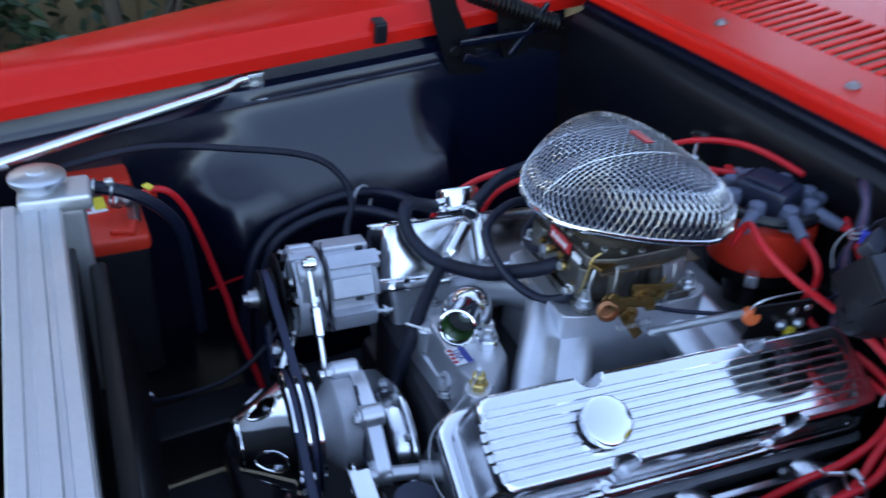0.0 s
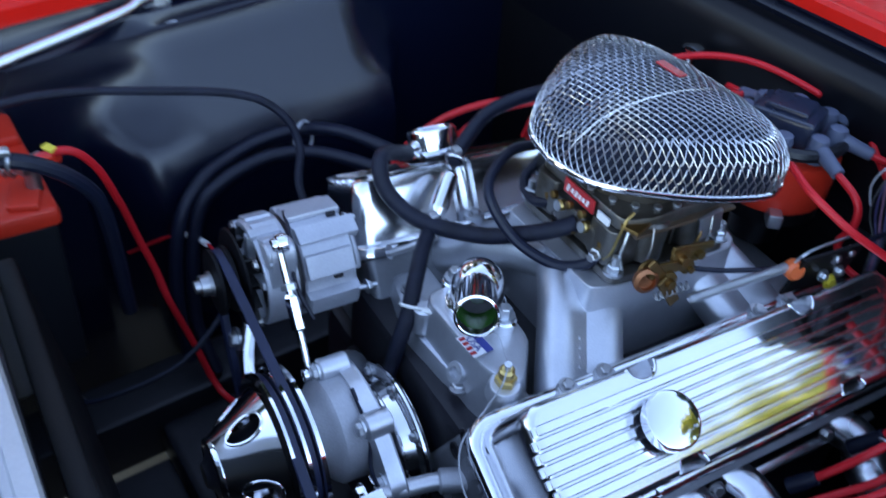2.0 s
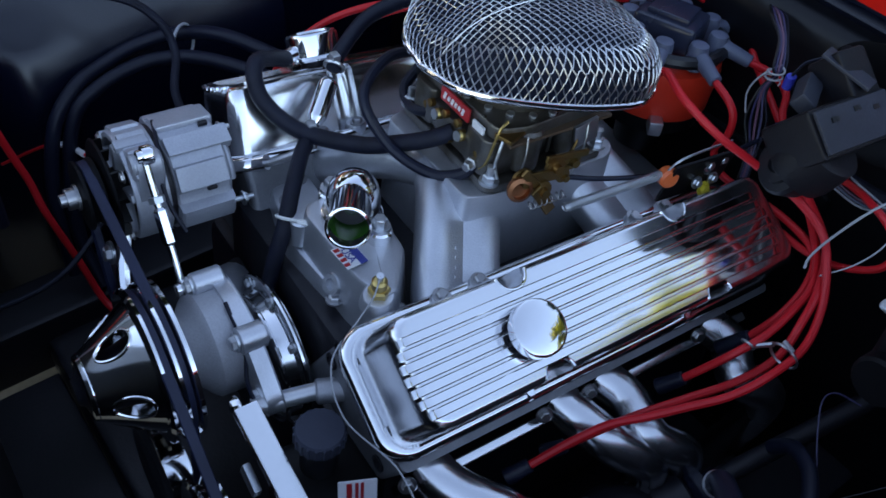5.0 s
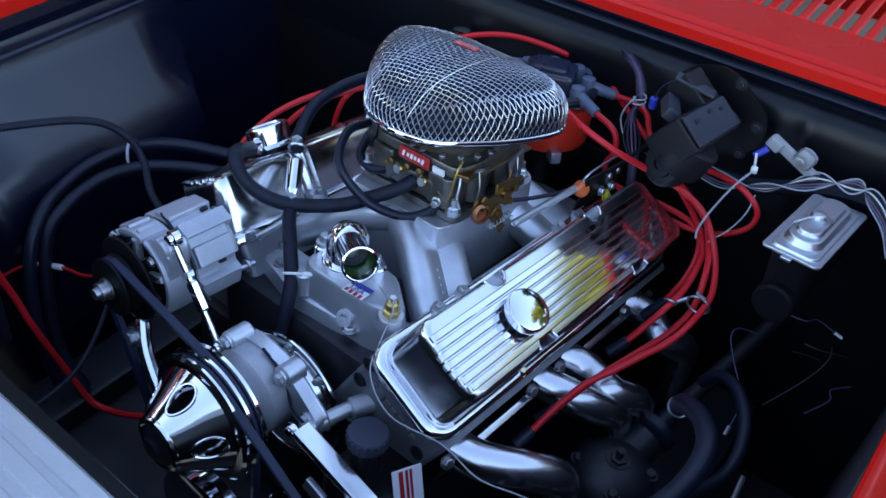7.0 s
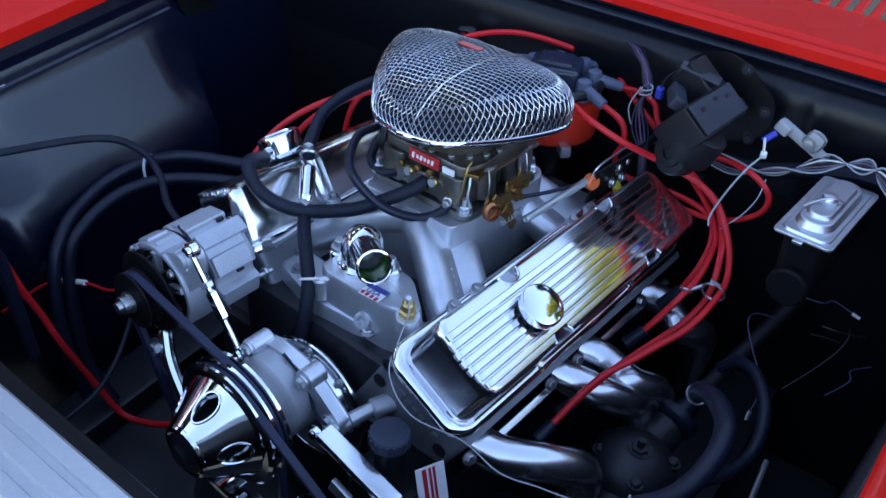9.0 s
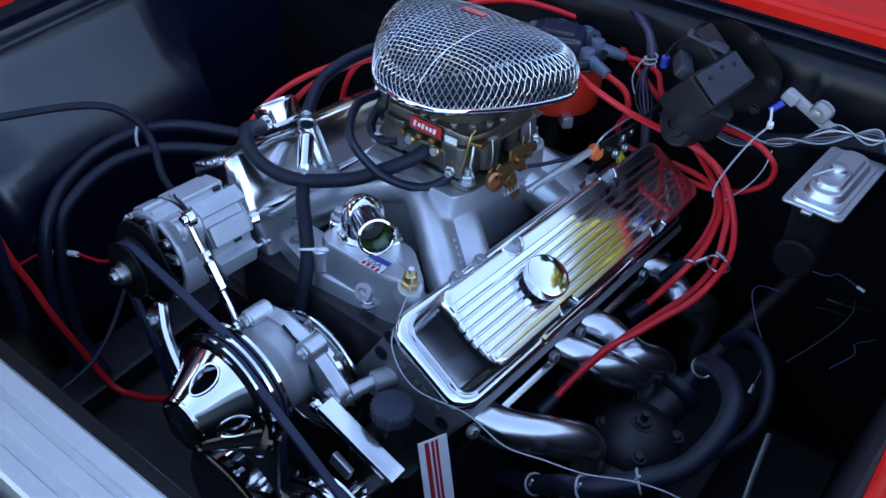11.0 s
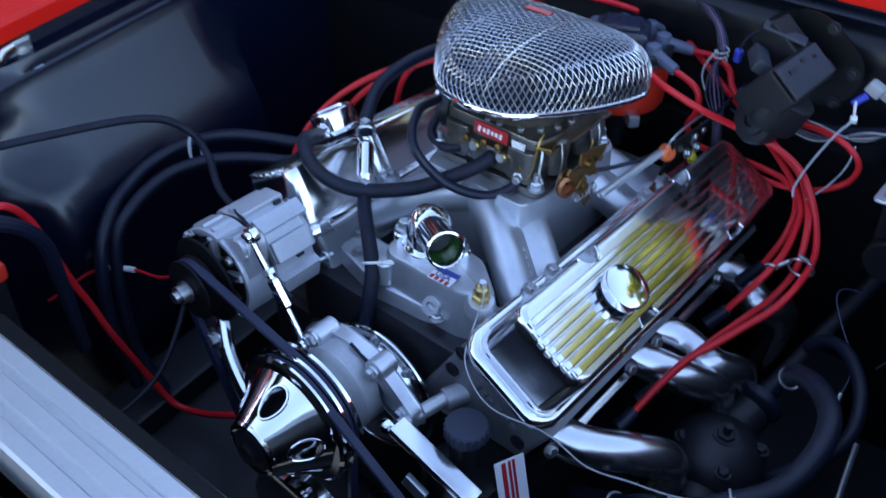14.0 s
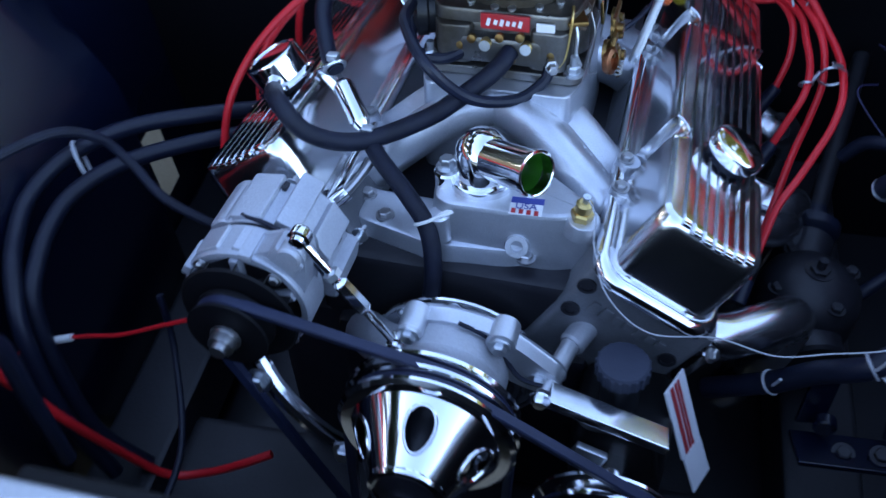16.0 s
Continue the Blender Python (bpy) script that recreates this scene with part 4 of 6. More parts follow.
plate = part("nameplate", S().box((0.004, 0.1545, 0.963), (0.048, 0.003, 0.016), (0, 0, 0), 0.001), REDENAMEL, carb, "red enamel nameplate with pale script bars")
for k, (dx, h) in enumerate(((-0.016, 0.008), (-0.009, 0.005), (-0.003, 0.007), (0.003, 0.005), (0.009, 0.005), (0.015, 0.007))):
    part("script_bar", S().box((0.004 + dx, 0.1526, 0.963), (0.0035, 0.001, h), (0, 15, 0)), PAPER, plate)
part("tag", S().box((0.043, 0.155, 0.955), (0.018, 0.003, 0.02), (0, 0, 0), 0.001), PAPER, carb, "pale metal tag")
for x in (-0.014, 0.026):
    part("mixture_screw", S().lathe((x, 0.155, 0.94), (0, -1, 0.15), [(0.006, 0), (0.006, 0.008), (0.0045, 0.010), (0.0045, 0.008), (0.001, 0.008)], 16), BRASS, carb)
    part("screw_face", S().lathe((x, 0.1445, 0.9415), (0, -1, 0.15), [(0.0055, 0), (0.0055, 0.001)], 16), ZINC, carb)
for x, y in ((-0.072, 0.155), (0.072, 0.155), (0.072, 0.295), (-0.072, 0.295)):
    part("stud", S().bolt((x, y, 0.914), (0, 0, 1), 0.007, 0.010).cyl((x, y, 0.92), (x, y, 0.934), 0.004, n=10), ZINC, carb)
for x, y, z in ((-0.028, 0.152, 0.945), (0.0, 0.150, 0.950), (0.012, 0.149, 0.928), (-0.04, 0.156, 0.935), (0.05, 0.156, 0.934), (0.02, 0.15, 0.952)):
    part("screw", S().lathe((x, y, z), (0, -1, 0.1), [(0.0045, 0), (0.0045, 0.005), (0.002, 0.006)], 12), GOLD, carb)
choke = S().lathe((-0.085, 0.20, 0.945), (-1, -0.3, 0), [(0.026, -0.02), (0.026, 0.0), (0.028, 0.002), (0.028, 0.012), (0.022, 0.016), (0.008, 0.018)], 28)
part("choke_housing", choke, BLACKPLASTIC, carb, "round black choke housing")
for k in range(3):
    a = k * 2.1
    part("screw", S().bolt((-0.098, 0.195 + 0.024 * math.cos(a), 0.945 + 0.024 * math.sin(a)), (-1, -0.3, 0), 0.004, 0.006), ZINC, carb)
# throttle side
for k, (x, y, z, r) in enumerate(((0.098, 0.172, 0.932, 0.012), (0.106, 0.192, 0.918, 0.011), (0.101, 0.208, 0.938, 0.011), (0.098, 0.232, 0.936, 0.010), (0.100, 0.222, 0.922, 0.008))):
    part("throttle_lever", S().lathe((x, y, z), (1, -0.1, 0.1), [(r, 0), (r, 0.004), (r * 0.5, 0.005), (r * 0.45, 0.011), (r * 0.2, 0.011)], 14), GOLD, carb, "gold passivated lever")
COPPER = material("coppered_steel", (0.42, 0.16, 0.08), 0.3, 1.0, 90, 0.3, 0.1, wear=0.2)
part("cam", S().lathe((0.102, 0.166, 0.926), (1, -0.3, 0.2), [(0.003, 0), (0.012, 0), (0.013, 0.002), (0.013, 0.006), (0.009, 0.008), (0.009, 0.003), (0.003, 0.002)], 24), COPPER, carb, "coppered throttle cam")
for x, y, z0, z1, r in ((0.081, 0.186, 0.905, 0.965, 0.0016), (0.083, 0.262, 0.90, 0.96, 0.0016)):
    part("link_rod", S().tube([(x, y, z1), (x + 0.006, y - 0.004, (z0 + z1) / 2 + 0.008), (x + 0.003, y - 0.008, z0), (x + 0.010, y - 0.004, z0 - 0.004)], r * 0.7, 7, 5), STEEL, carb, "thin bright link rod")
for k in range(9):
    y = 0.168 + 0.0135 * k
    part("casting_rib", S().box((0.0605, y, 0.936), (0.005, 0.004, 0.036), (0, 0, 0), 0.001), CARBALLOY, carb)
for x, y, z in ((0.064, 0.178, 0.952), (0.064, 0.232, 0.952), (0.064, 0.275, 0.944)):
    part("fitting", S().bolt((x, y, z), (1, -0.4, 0.5), 0.0042, 0.005), ZINC, carb)
part("fuel_inlet", S().lathe((0.05, 0.150, 0.925), (0.4, -1, 0.1), [(0.007, 0), (0.007, 0.006), (0.005, 0.007), (0.005, 0.014), (0.0035, 0.015)], 6), STEEL, carb)
spring = [(0.112 + 0.004 * math.cos(a), 0.175 + 0.0011 * a, 0.906 + 0.004 * math.sin(a)) for a in np.arange(0, 2 * math.pi * 7, math.pi / 4)]
part("lever_spring", S().tube(spring, 0.0008, 5, 1), STEEL, carb)
for a, c, w in (((0.104, 0.165, 0.948), (0.110, 0.196, 0.914), 0.009), ((0.106, 0.182, 0.924), (0.116, 0.208, 0.888), 0.013), ((0.100, 0.195, 0.950), (0.105, 0.250, 0.942), 0.008), ((0.102, 0.170, 0.936), (0.108, 0.225, 0.928), 0.014)):
    mid = np.add(a, c) / 2
    d = np.subtract(c, a)
    part("throttle_arm", S().box(tuple(mid), (0.004, float(np.linalg.norm(d)), w), (math.degrees(math.atan2(d[2], d[1])), 0, 0), 0.0015), GOLD, carb)
part("pump_rod", S().tube([(0.070, 0.165, 0.962), (0.073, 0.160, 0.950), (0.073, 0.158, 0.935), (0.078, 0.160, 0.921)], 0.0018, 6, 4), ZINC, carb)
part("pump_arm", S().box((0.068, 0.175, 0.964), (0.02, 0.03, 0.005), (0, 0, 20), 0.0015), GOLD, carb)
part("choke_rod", S().tube([(0.078, 0.25, 0.955), (0.084, 0.25, 0.94), (0.088, 0.235, 0.925)], 0.0018, 6, 4), GOLD, carb)
part("bracket", S().box((0.082, 0.262, 0.948), (0.004, 0.03, 0.028), (12, 0, 0), 0.001), ZINC, carb)

# ---- air cleaner ----
cleaner = thing("air_cleaner", (0.0, 0.23, 0.99), "teardrop chrome wire-mesh air cleaner on the carburettor", "air cleaner")
RIM_Z = 1.016
CLEAN_C = np.array((-0.002, 0.1997))
EGG = [(0.0, -0.089), (0.052, -0.074), (0.0995, -0.019), (0.128, 0.037), (0.132, 0.078), (0.094, 0.1165), (0.0, 0.129)]
EGG += [(-x, y) for x, y in EGG[-2:0:-1]]
RIM = [CLEAN_C + q for q in spline([(x, y) for x, y in EGG + EGG[:1]], 9)[:-1]]
RIM_A = np.unwrap([math.atan2(*(q - CLEAN_C)[::-1]) for q in RIM])
RIM_R = [float(np.linalg.norm(q - CLEAN_C)) for q in RIM]


def rim_radius(a):
    lo = RIM_A[0]
    k = lo + (a - lo) % (2 * math.pi)
    return float(np.interp(k, list(RIM_A) + [lo + 2 * math.pi], RIM_R + [RIM_R[0]]))


def dome(a, r):
    """The wire dome: a, the way from the middle; r, 0 at its top and 1 at its rim. Highest past its middle, sloping off to the nose."""
    reach = rim_radius(a)
    y = CLEAN_C[1] + reach * r * math.sin(a)
    off = (math.degrees(a) + 100 + 180) % 360 - 180
    wall = max(0.0, 1 - r ** (5.8 - 4.0 * math.exp(-(off / 34) ** 2))) ** (1 / 2.6)
    f = (y - 0.22) / 0.115
    height = 0.0592 + 0.0043 * f - 0.0249 * f * f
    out = CLEAN_C + reach * r * (1 + 0.057 * wall * (1 - wall)) * np.array((math.cos(a), math.sin(a)))
    return np.array((out[0], out[1], RIM_Z + height * wall + 0.002 * (1 - r * r)))


# places on the dome by the way out from its middle and the length run over the surface
NET_A, NET_R = 120, np.concatenate([np.linspace(0, 0.8, 30), 1 - 0.2 * np.linspace(1, 0, 70)[1:] ** 2.4])
NET = np.array([[dome(2 * math.pi * i / NET_A, r) for r in NET_R] for i in range(NET_A)])
ARC = np.concatenate([np.zeros((NET_A, 1)), np.cumsum(np.linalg.norm(np.diff(NET, axis=1), axis=2), axis=1)], axis=1)


def draped(u, v):
    """A place on the dome, (u, v) flattened out from its middle, and how far it is short of the rim."""
    s, f = math.hypot(u, v), (math.atan2(v, u) / (2 * math.pi) % 1.0) * NET_A
    i = int(f)
    w, i, j = f - i, i % NET_A, (i + 1) % NET_A
    spot = lambda k: np.array([np.interp(s, ARC[k], NET[k, :, c]) for c in range(3)])
    return spot(i) * (1 - w) + spot(j) * w, ARC[i, -1] * (1 - w) + ARC[j, -1] * w - s


def woven_net(pitch, turn):
    """Nodes of a square wire cloth pressed over the dome from its middle outwards."""
    cx, sx, out = math.cos(turn), math.sin(turn), {}
    for i in range(-46, 47):
        for j in range(-46, 47):
            p, short = draped((cx * i - sx * j) * pitch, (sx * i + cx * j) * pitch)
            a = math.atan2(p[1] - CLEAN_C[1], p[0] - CLEAN_C[0])
            if short > 0 and math.hypot(p[0] - CLEAN_C[0], p[1] - CLEAN_C[1]) < 0.875 * rim_radius(a):
                out[(i, j)] = p
    return out


CLOTH = woven_net(0.0061, radians(9))
SHOULDER = 0.83
RIM_LONG = np.concatenate([[0], np.cumsum([np.linalg.norm(b - a) for a, b in zip(RIM, RIM[1:] + RIM[:1])])])


def on_wall(t, up):
    """A place on the wall of the dome: t along the rim, up from the rim to the shoulder."""
    a = float(np.interp((t % 1.0) * RIM_LONG[-1], RIM_LONG, list(RIM_A) + [RIM_A[0] + 2 * math.pi]))
    i = round(a / (2 * math.pi) * NET_A) % NET_A
    s = ARC[i, -1] + (np.interp(SHOULDER, NET_R, ARC[i]) - ARC[i, -1]) * up - 1e-5
    return draped(s * math.cos(a), s * math.sin(a))[0]


def wire_rings(run, r):
    rings = []
    for i, p in enumerate(run):
        d = run[min(i + 1, len(run) - 1)] - run[max(i - 1, 0)]
        d = d / (np.linalg.norm(d) + 1e-9)
        up = p - np.array((0.0, 0.20, 0.98))
        u = np.cross(d, up)
        u /= np.linalg.norm(u) + 1e-9
        v = np.cross(u, d)
        rings.append([p + r * u, p + r * v, p - r * u, p - r * v])
    return rings


def lifted(p, d):
    out = p - np.array((0.0, 0.20, 0.98))
    return p + out / np.linalg.norm(out) * d


def mesh_wires(way, cells=94, rows=6):
    """The wires that run one way, passing over and under the others: across the roof and slanting up the wall."""
    sh, side = S(), 1 - 2 * way
    for k in range(cells):
        run = [lifted(on_wall((k + side * 0.5 * rows * m / (4 * rows)) / cells, m / (4 * rows)), 0.0005 * side * math.cos(math.pi * m / 4)) for m in range(4 * rows + 1)]
        sh.loft(wire_rings(run, 0.00066), caps=False)
    for k in range(-46, 47):
        run = []
        for m in range(-46, 48):
            key = (m, k) if way == 0 else (k, m)
            if key in CLOTH:
                p = lifted(CLOTH[key], 0.0005 * (-1) ** (m + k + way))
                if run:
                    run.append((run[-1] + p) / 2)
                run.append(p)
            else:
                if len(run) > 4:
                    sh.loft(wire_rings(run, 0.00056), caps=False)
                run = []
    return sh


part("wire_mesh", mesh_wires(0), MESHWIRE, cleaner, "chromed diamond wire mesh", 60)
part("wire_mesh", mesh_wires(1), MESHWIRE, cleaner, "chromed diamond wire mesh", 60)
inner = S()
angles = np.linspace(0, 2 * math.pi, 60, endpoint=False)
core_c = np.array((0.0, 0.20, 1.0))
inner.loft([[tuple(core_c + (dome(a, r) - core_c) * 0.955) for a in angles] for r in (1.0, 0.995, 0.985, 0.97, 0.95, 0.9, 0.82, 0.7, 0.55, 0.35, 0.15, 0.02)])
part("filter_gauze", inner, FOAM, cleaner, "dark blue-black filter gauze under the mesh")
rim = S()
ring_pts = [np.append(q, RIM_Z) for q in RIM]
rim.loft([[(lambda o: tuple(p + o))(np.array((n2[0] * 0.0026 * math.cos(t), n2[1] * 0.0026 * math.cos(t), 0.0034 * math.sin(t) - 0.002))) for t in np.linspace(0, 2 * math.pi, 8, endpoint=False)]
          for p, n2 in ((p, (p[:2] - CLEAN_C) / np.linalg.norm(p[:2] - CLEAN_C)) for p in ring_pts + ring_pts[:1])], caps=False)
part("rim", rim, CHROME, cleaner)
part("base_plate", S().prism([tuple(CLEAN_C + (q - CLEAN_C) * 0.98) for q in RIM], RIM_Z - 0.008, RIM_Z - 0.002, 0.001), CHROME, cleaner)
for x0 in (-0.042, 0.03):
    seam = []
    for v in np.linspace(-0.12, 0.15, 160):
        u = x0 + 0.12 * v
        a = math.atan2(v, u)
        r = math.hypot(u, v) / rim_radius(a)
        if r < 0.998:
            seam.append(lifted(dome(a, r), 0.0016))
    part("seam_wire", S().loft(wire_rings(seam, 0.0006), caps=False), MESHWIRE, cleaner)
em = lifted(dome(radians(98), 0.40), 0.0016)
part("emblem", S().box(tuple(em), (0.033, 0.012, 0.0022), (-5, 2, 4), 0.0008), REDENAMEL, cleaner, "small red enamel badge")

# ---- distributor ----
dist = thing("distributor", (0.025, 0.445, 0.86), "electronic distributor with a red cap and grey wire boots", "distributor")
DX, DY = -0.006, 0.462
part("body", S().lathe((DX, DY, 0.82), (0, 0, 1), [(0.03, 0), (0.034, 0.045), (0.062, 0.05), (0.062, 0.066), (0.058, 0.068)], 30), SATIN, dist)
part("cap", S().lathe((DX, DY, 0.888), (0, 0, 1), [(0.064, 0), (0.066, 0.003), (0.068, 0.05), (0.066, 0.060), (0.05, 0.066), (0.02, 0.068)], 40), REDPLASTIC, dist, "red plastic cap")
part("latch", S().box((DX + 0.052, DY - 0.045, 0.888), (0.028, 0.016, 0.018), (0, 0, -40), 0.003), ZINC, dist)
part("coil_cover", S().box((DX - 0.004, DY - 0.002, 0.975), (0.075, 0.062, 0.036), (0, 0, 24), 0.007).box((DX - 0.004, DY - 0.002, 0.995), (0.05, 0.044, 0.008), (0, 0, 24), 0.003), NAVYPLASTIC, dist, "glossy blue-black coil cover")
part("wire_retainer", S().ring((DX, DY, 0.966), (0, 0, 1), 0.062, 0.0075, 32, 8), BLACKPLASTIC, dist)
part("module_plug", S().box((DX - 0.06, DY - 0.035, 0.93), (0.03, 0.022, 0.03), (0, 0, 40), 0.003), BLACKPLASTIC, dist)
towers = []
for k in range(8):
    a = radians(-12 + 45 * k)
    d = np.array((math.cos(a), math.sin(a), 0))
    p0 = np.array((DX, DY, 0.966)) + d * 0.052
    sh = S().lathe(p0 + np.array((0, 0, -0.012)), (0, 0, 1), [(0.0115, 0), (0.0115, 0.022), (0.010, 0.029), (0.006, 0.031)], 14)
    sh.cyl(p0 + np.array((0, 0, 0.006)), p0 + d * 0.042 + np.array((0, 0, -0.004)), 0.0095, 0.0075, 14, 0.001)
    part("boot", sh, GREYRUBBER, dist, "grey rubber wire boot")
    towers.append((p0 + d * 0.040 + np.array((0, 0, -0.004)), d))


def plug_wire(points, tower, boot_end=None):
    p0, d = towers[tower]
    ob = thing("spark_plug_wire", tuple(p0), "red silicone ignition wire looped from distributor to spark plug", "ignition wire", "ignition wires")
    pts = [tuple(p0), tuple(p0 + d * 0.03 + np.array((0, 0, -0.006)))] + points
    part("lead", S().tube(pts, 0.0043, 9, 7), REDWIRE, ob)
    if boot_end:
        a, b = np.array(pts[-1]), np.array(boot_end)
        part("plug_boot", S().cyl(a + (a - b) * 0.1, b, 0.0075, 0.009, 14, 0.001), RUBBER, ob, "black plug boot")


# driver's side: over and behind the cover, then forward to the plugs
plug_wire([(0.075, 0.362, 0.990), (0.116, 0.352, 0.985), (0.160, 0.366, 0.965), (0.195, 0.400, 0.940), (0.240, 0.420, 0.922), (0.275, 0.430, 0.900), (0.302, 0.414, 0.882), (0.325, 0.394, 0.857), (0.344, 0.354, 0.839), (0.347, 0.304, 0.828), (0.339, 0.267, 0.812), (0.324, 0.231, 0.801), (0.308, 0.198, 0.788), (0.291, 0.166, 0.775), (0.280, 0.131, 0.756), (0.270, 0.095, 0.730)], 7, (0.264, 0.075, 0.716))
plug_wire([(0.124, 0.522, 0.950), (0.142, 0.502, 0.938), (0.170, 0.484, 0.922), (0.220, 0.470, 0.900), (0.275, 0.448, 0.880), (0.308, 0.405, 0.864), (0.324, 0.370, 0.848), (0.330, 0.345, 0.815), (0.321, 0.310, 0.788), (0.307, 0.262, 0.776), (0.294, 0.205, 0.769), (0.283, 0.155, 0.757), (0.273, 0.135, 0.738)], 1, (0.262, 0.122, 0.722))
plug_wire([(0.060, 0.535, 0.958), (0.120, 0.522, 0.925), (0.200, 0.488, 0.895), (0.265, 0.450, 0.870), (0.297, 0.415, 0.858), (0.306, 0.384, 0.846), (0.312, 0.340, 0.835), (0.308, 0.306, 0.822), (0.297, 0.290, 0.798), (0.284, 0.274, 0.772)], 2, (0.271, 0.260, 0.752))
plug_wire([(0.126, 0.436, 0.943), (0.128, 0.436, 0.920), (0.120, 0.436, 0.894), (0.140, 0.445, 0.868), (0.210, 0.462, 0.862), (0.265, 0.452, 0.860), (0.290, 0.420, 0.848), (0.294, 0.390, 0.820), (0.284, 0.368, 0.785)], 0, (0.266, 0.356, 0.755))
spare = thing("coil_lead", (0.29, 0.46, 0.94), "red lead looping out behind the ignition wires", "ignition wire", "ignition wires")
part("lead", S().tube([(0.180, 0.495, 0.910), (0.250, 0.482, 0.930), (0.294, 0.462, 0.939), (0.320, 0.458, 0.932), (0.336, 0.458, 0.914), (0.330, 0.456, 0.889), (0.300, 0.452, 0.866), (0.262, 0.450, 0.855), (0.220, 0.455, 0.850)], 0.0040, 9, 7), REDWIRE, spare)
# passenger's side
plug_wire([(-0.055, 0.408, 0.985), (-0.11, 0.352, 0.986), (-0.16, 0.285, 0.972), (-0.205, 0.225, 0.952), (-0.243, 0.180, 0.928), (-0.272, 0.145, 0.895), (-0.292, 0.115, 0.850), (-0.30, 0.09, 0.79)], 6)
plug_wire([(-0.065, 0.43, 0.965), (-0.13, 0.375, 0.962), (-0.19, 0.31, 0.942), (-0.245, 0.24, 0.915), (-0.285, 0.20, 0.865), (-0.295, 0.18, 0.79)], 5)
plug_wire([(-0.09, 0.47, 0.965), (-0.16, 0.43, 0.950), (-0.225, 0.37, 0.930), (-0.280, 0.32, 0.880), (-0.295, 0.30, 0.79)], 4)
plug_wire([(-0.03, 0.53, 0.985), (-0.12, 0.505, 0.990), (-0.20, 0.462, 0.965), (-0.275, 0.42, 0.90), (-0.295, 0.40, 0.80)], 3)
loom = thing("wire_separator", (0.330, 0.335, 0.84), "bright metal clip round the bundle of red ignition wires", "clip")
part("band", S().ring((0.337, 0.338, 0.829), (0.1, -1, -0.3), 0.0150, 0.0016, 24, 6).box((0.338, 0.334, 0.846), (0.014, 0.006, 0.003), (0, 20, 10), 0.001).ring((0.309, 0.318, 0.828), (0.1, -0.8, -0.6), 0.0070, 0.0014, 18, 6).cyl((0.323, 0.338, 0.832), (0.314, 0.322, 0.829), 0.0028, n=8), ZINC, loom)

# dipstick
dip = thing("dipstick", (-0.205, 0.485, 0.86), "chrome transmission dipstick handle by the bulkhead", "dipstick")
part("tube", S().cyl((-0.200, 0.490, 0.72), (-0.200, 0.490, 0.932), 0.0055, n=14), CHROME, dip)
part("handle", S().lathe((-0.200, 0.490, 0.928), (0, 0, 1), [(0.009, 0), (0.009, 0.010), (0.0055, 0.013), (0.0055, 0.034), (0.009, 0.038), (0.014, 0.044), (0.014, 0.047), (0.004, 0.049)], 20), CHROME, dip)

# ---- throttle cable bracket and return spring ----
tb = thing("throttle_bracket", (0.14, 0.35, 0.86), "black throttle cable bracket with an orange stop and a bright edge", "bracket")
part("plate", S().box((0.148, 0.375, 0.902), (0.004, 0.085, 0.055), (0, 12, -4), 0.001), SATIN, tb)
part("edge", S().tube([(0.143, 0.325, 0.915), (0.146, 0.345, 0.932), (0.148, 0.415, 0.935)], 0.0014, 6, 4), ZINC, tb)
part("orange_stop", S().lathe((0.138, 0.335, 0.910), (1, -0.3, 0.2), [(0.010, 0), (0.011, 0.003), (0.011, 0.010), (0.008, 0.013)], 18), ORANGE, tb, "orange plastic stop")
for y, z in ((0.385, 0.915), (0.405, 0.917), (0.375, 0.895), (0.40, 0.893)):
    part("bolt", S().bolt((0.151, y, z), (1, 0, 0.2), 0.005, 0.006), ZINC, tb)
part("nut", S().bolt((0.152, 0.39, 0.882), (1, 0, 0.2), 0.006, 0.006), YELLOW, tb)
coil = [(0.124 + 0.016 * t + 0.0045 * math.cos(a), 0.213 + 0.112 * t, 0.900 + 0.014 * t + 0.0045 * math.sin(a)) for t, a in ((k / 480, k * 0.6) for k in range(481))]
spring_ob = thing("return_spring", (0.13, 0.26, 0.88), "thin coiled throttle return spring", "spring")
part("coil", S().tube(coil, 0.0008, 5, 1), ZINC, spring_ob)
tc = thing("throttle_cable", (0.1, 0.225, 0.915), "black throttle cable from bracket to carburettor", "cable")
part("cable", S().tube([(0.097, 0.225, 0.915), (0.118, 0.27, 0.912), (0.137, 0.335, 0.910), (0.145, 0.42, 0.912), (0.15, 0.53, 0.93)], 0.0028, 7, 6), RUBBER, tc)

# ---- alternator ----
alt = thing("alternator", (-0.154, -0.06, 0.785), "cast aluminium alternator with a black fan and pulley", "alternator")
AX, AZ = -0.160, 0.838


def around(y0, y1, radius, steps=96):
    """A drum along the engine whose radius goes by the angle."""
    ring = lambda y, k: [(AX + radius(a) * k * math.cos(a), y, AZ + radius(a) * k * math.sin(a)) for a in np.linspace(0, 2 * math.pi, steps, endpoint=False)]
    return S().loft([ring(y0, 0.97), ring(y0 + 0.002, 1.0), ring(y1 - 0.003, 1.0), ring(y1, 0.95)])


def between(a, lo, hi, soft=2.0):
    d = (math.degrees(a) + 180) % 360 - 180
    return float(np.clip((d - lo) / soft, 0, 1) * np.clip((hi - d) / soft, 0, 1))


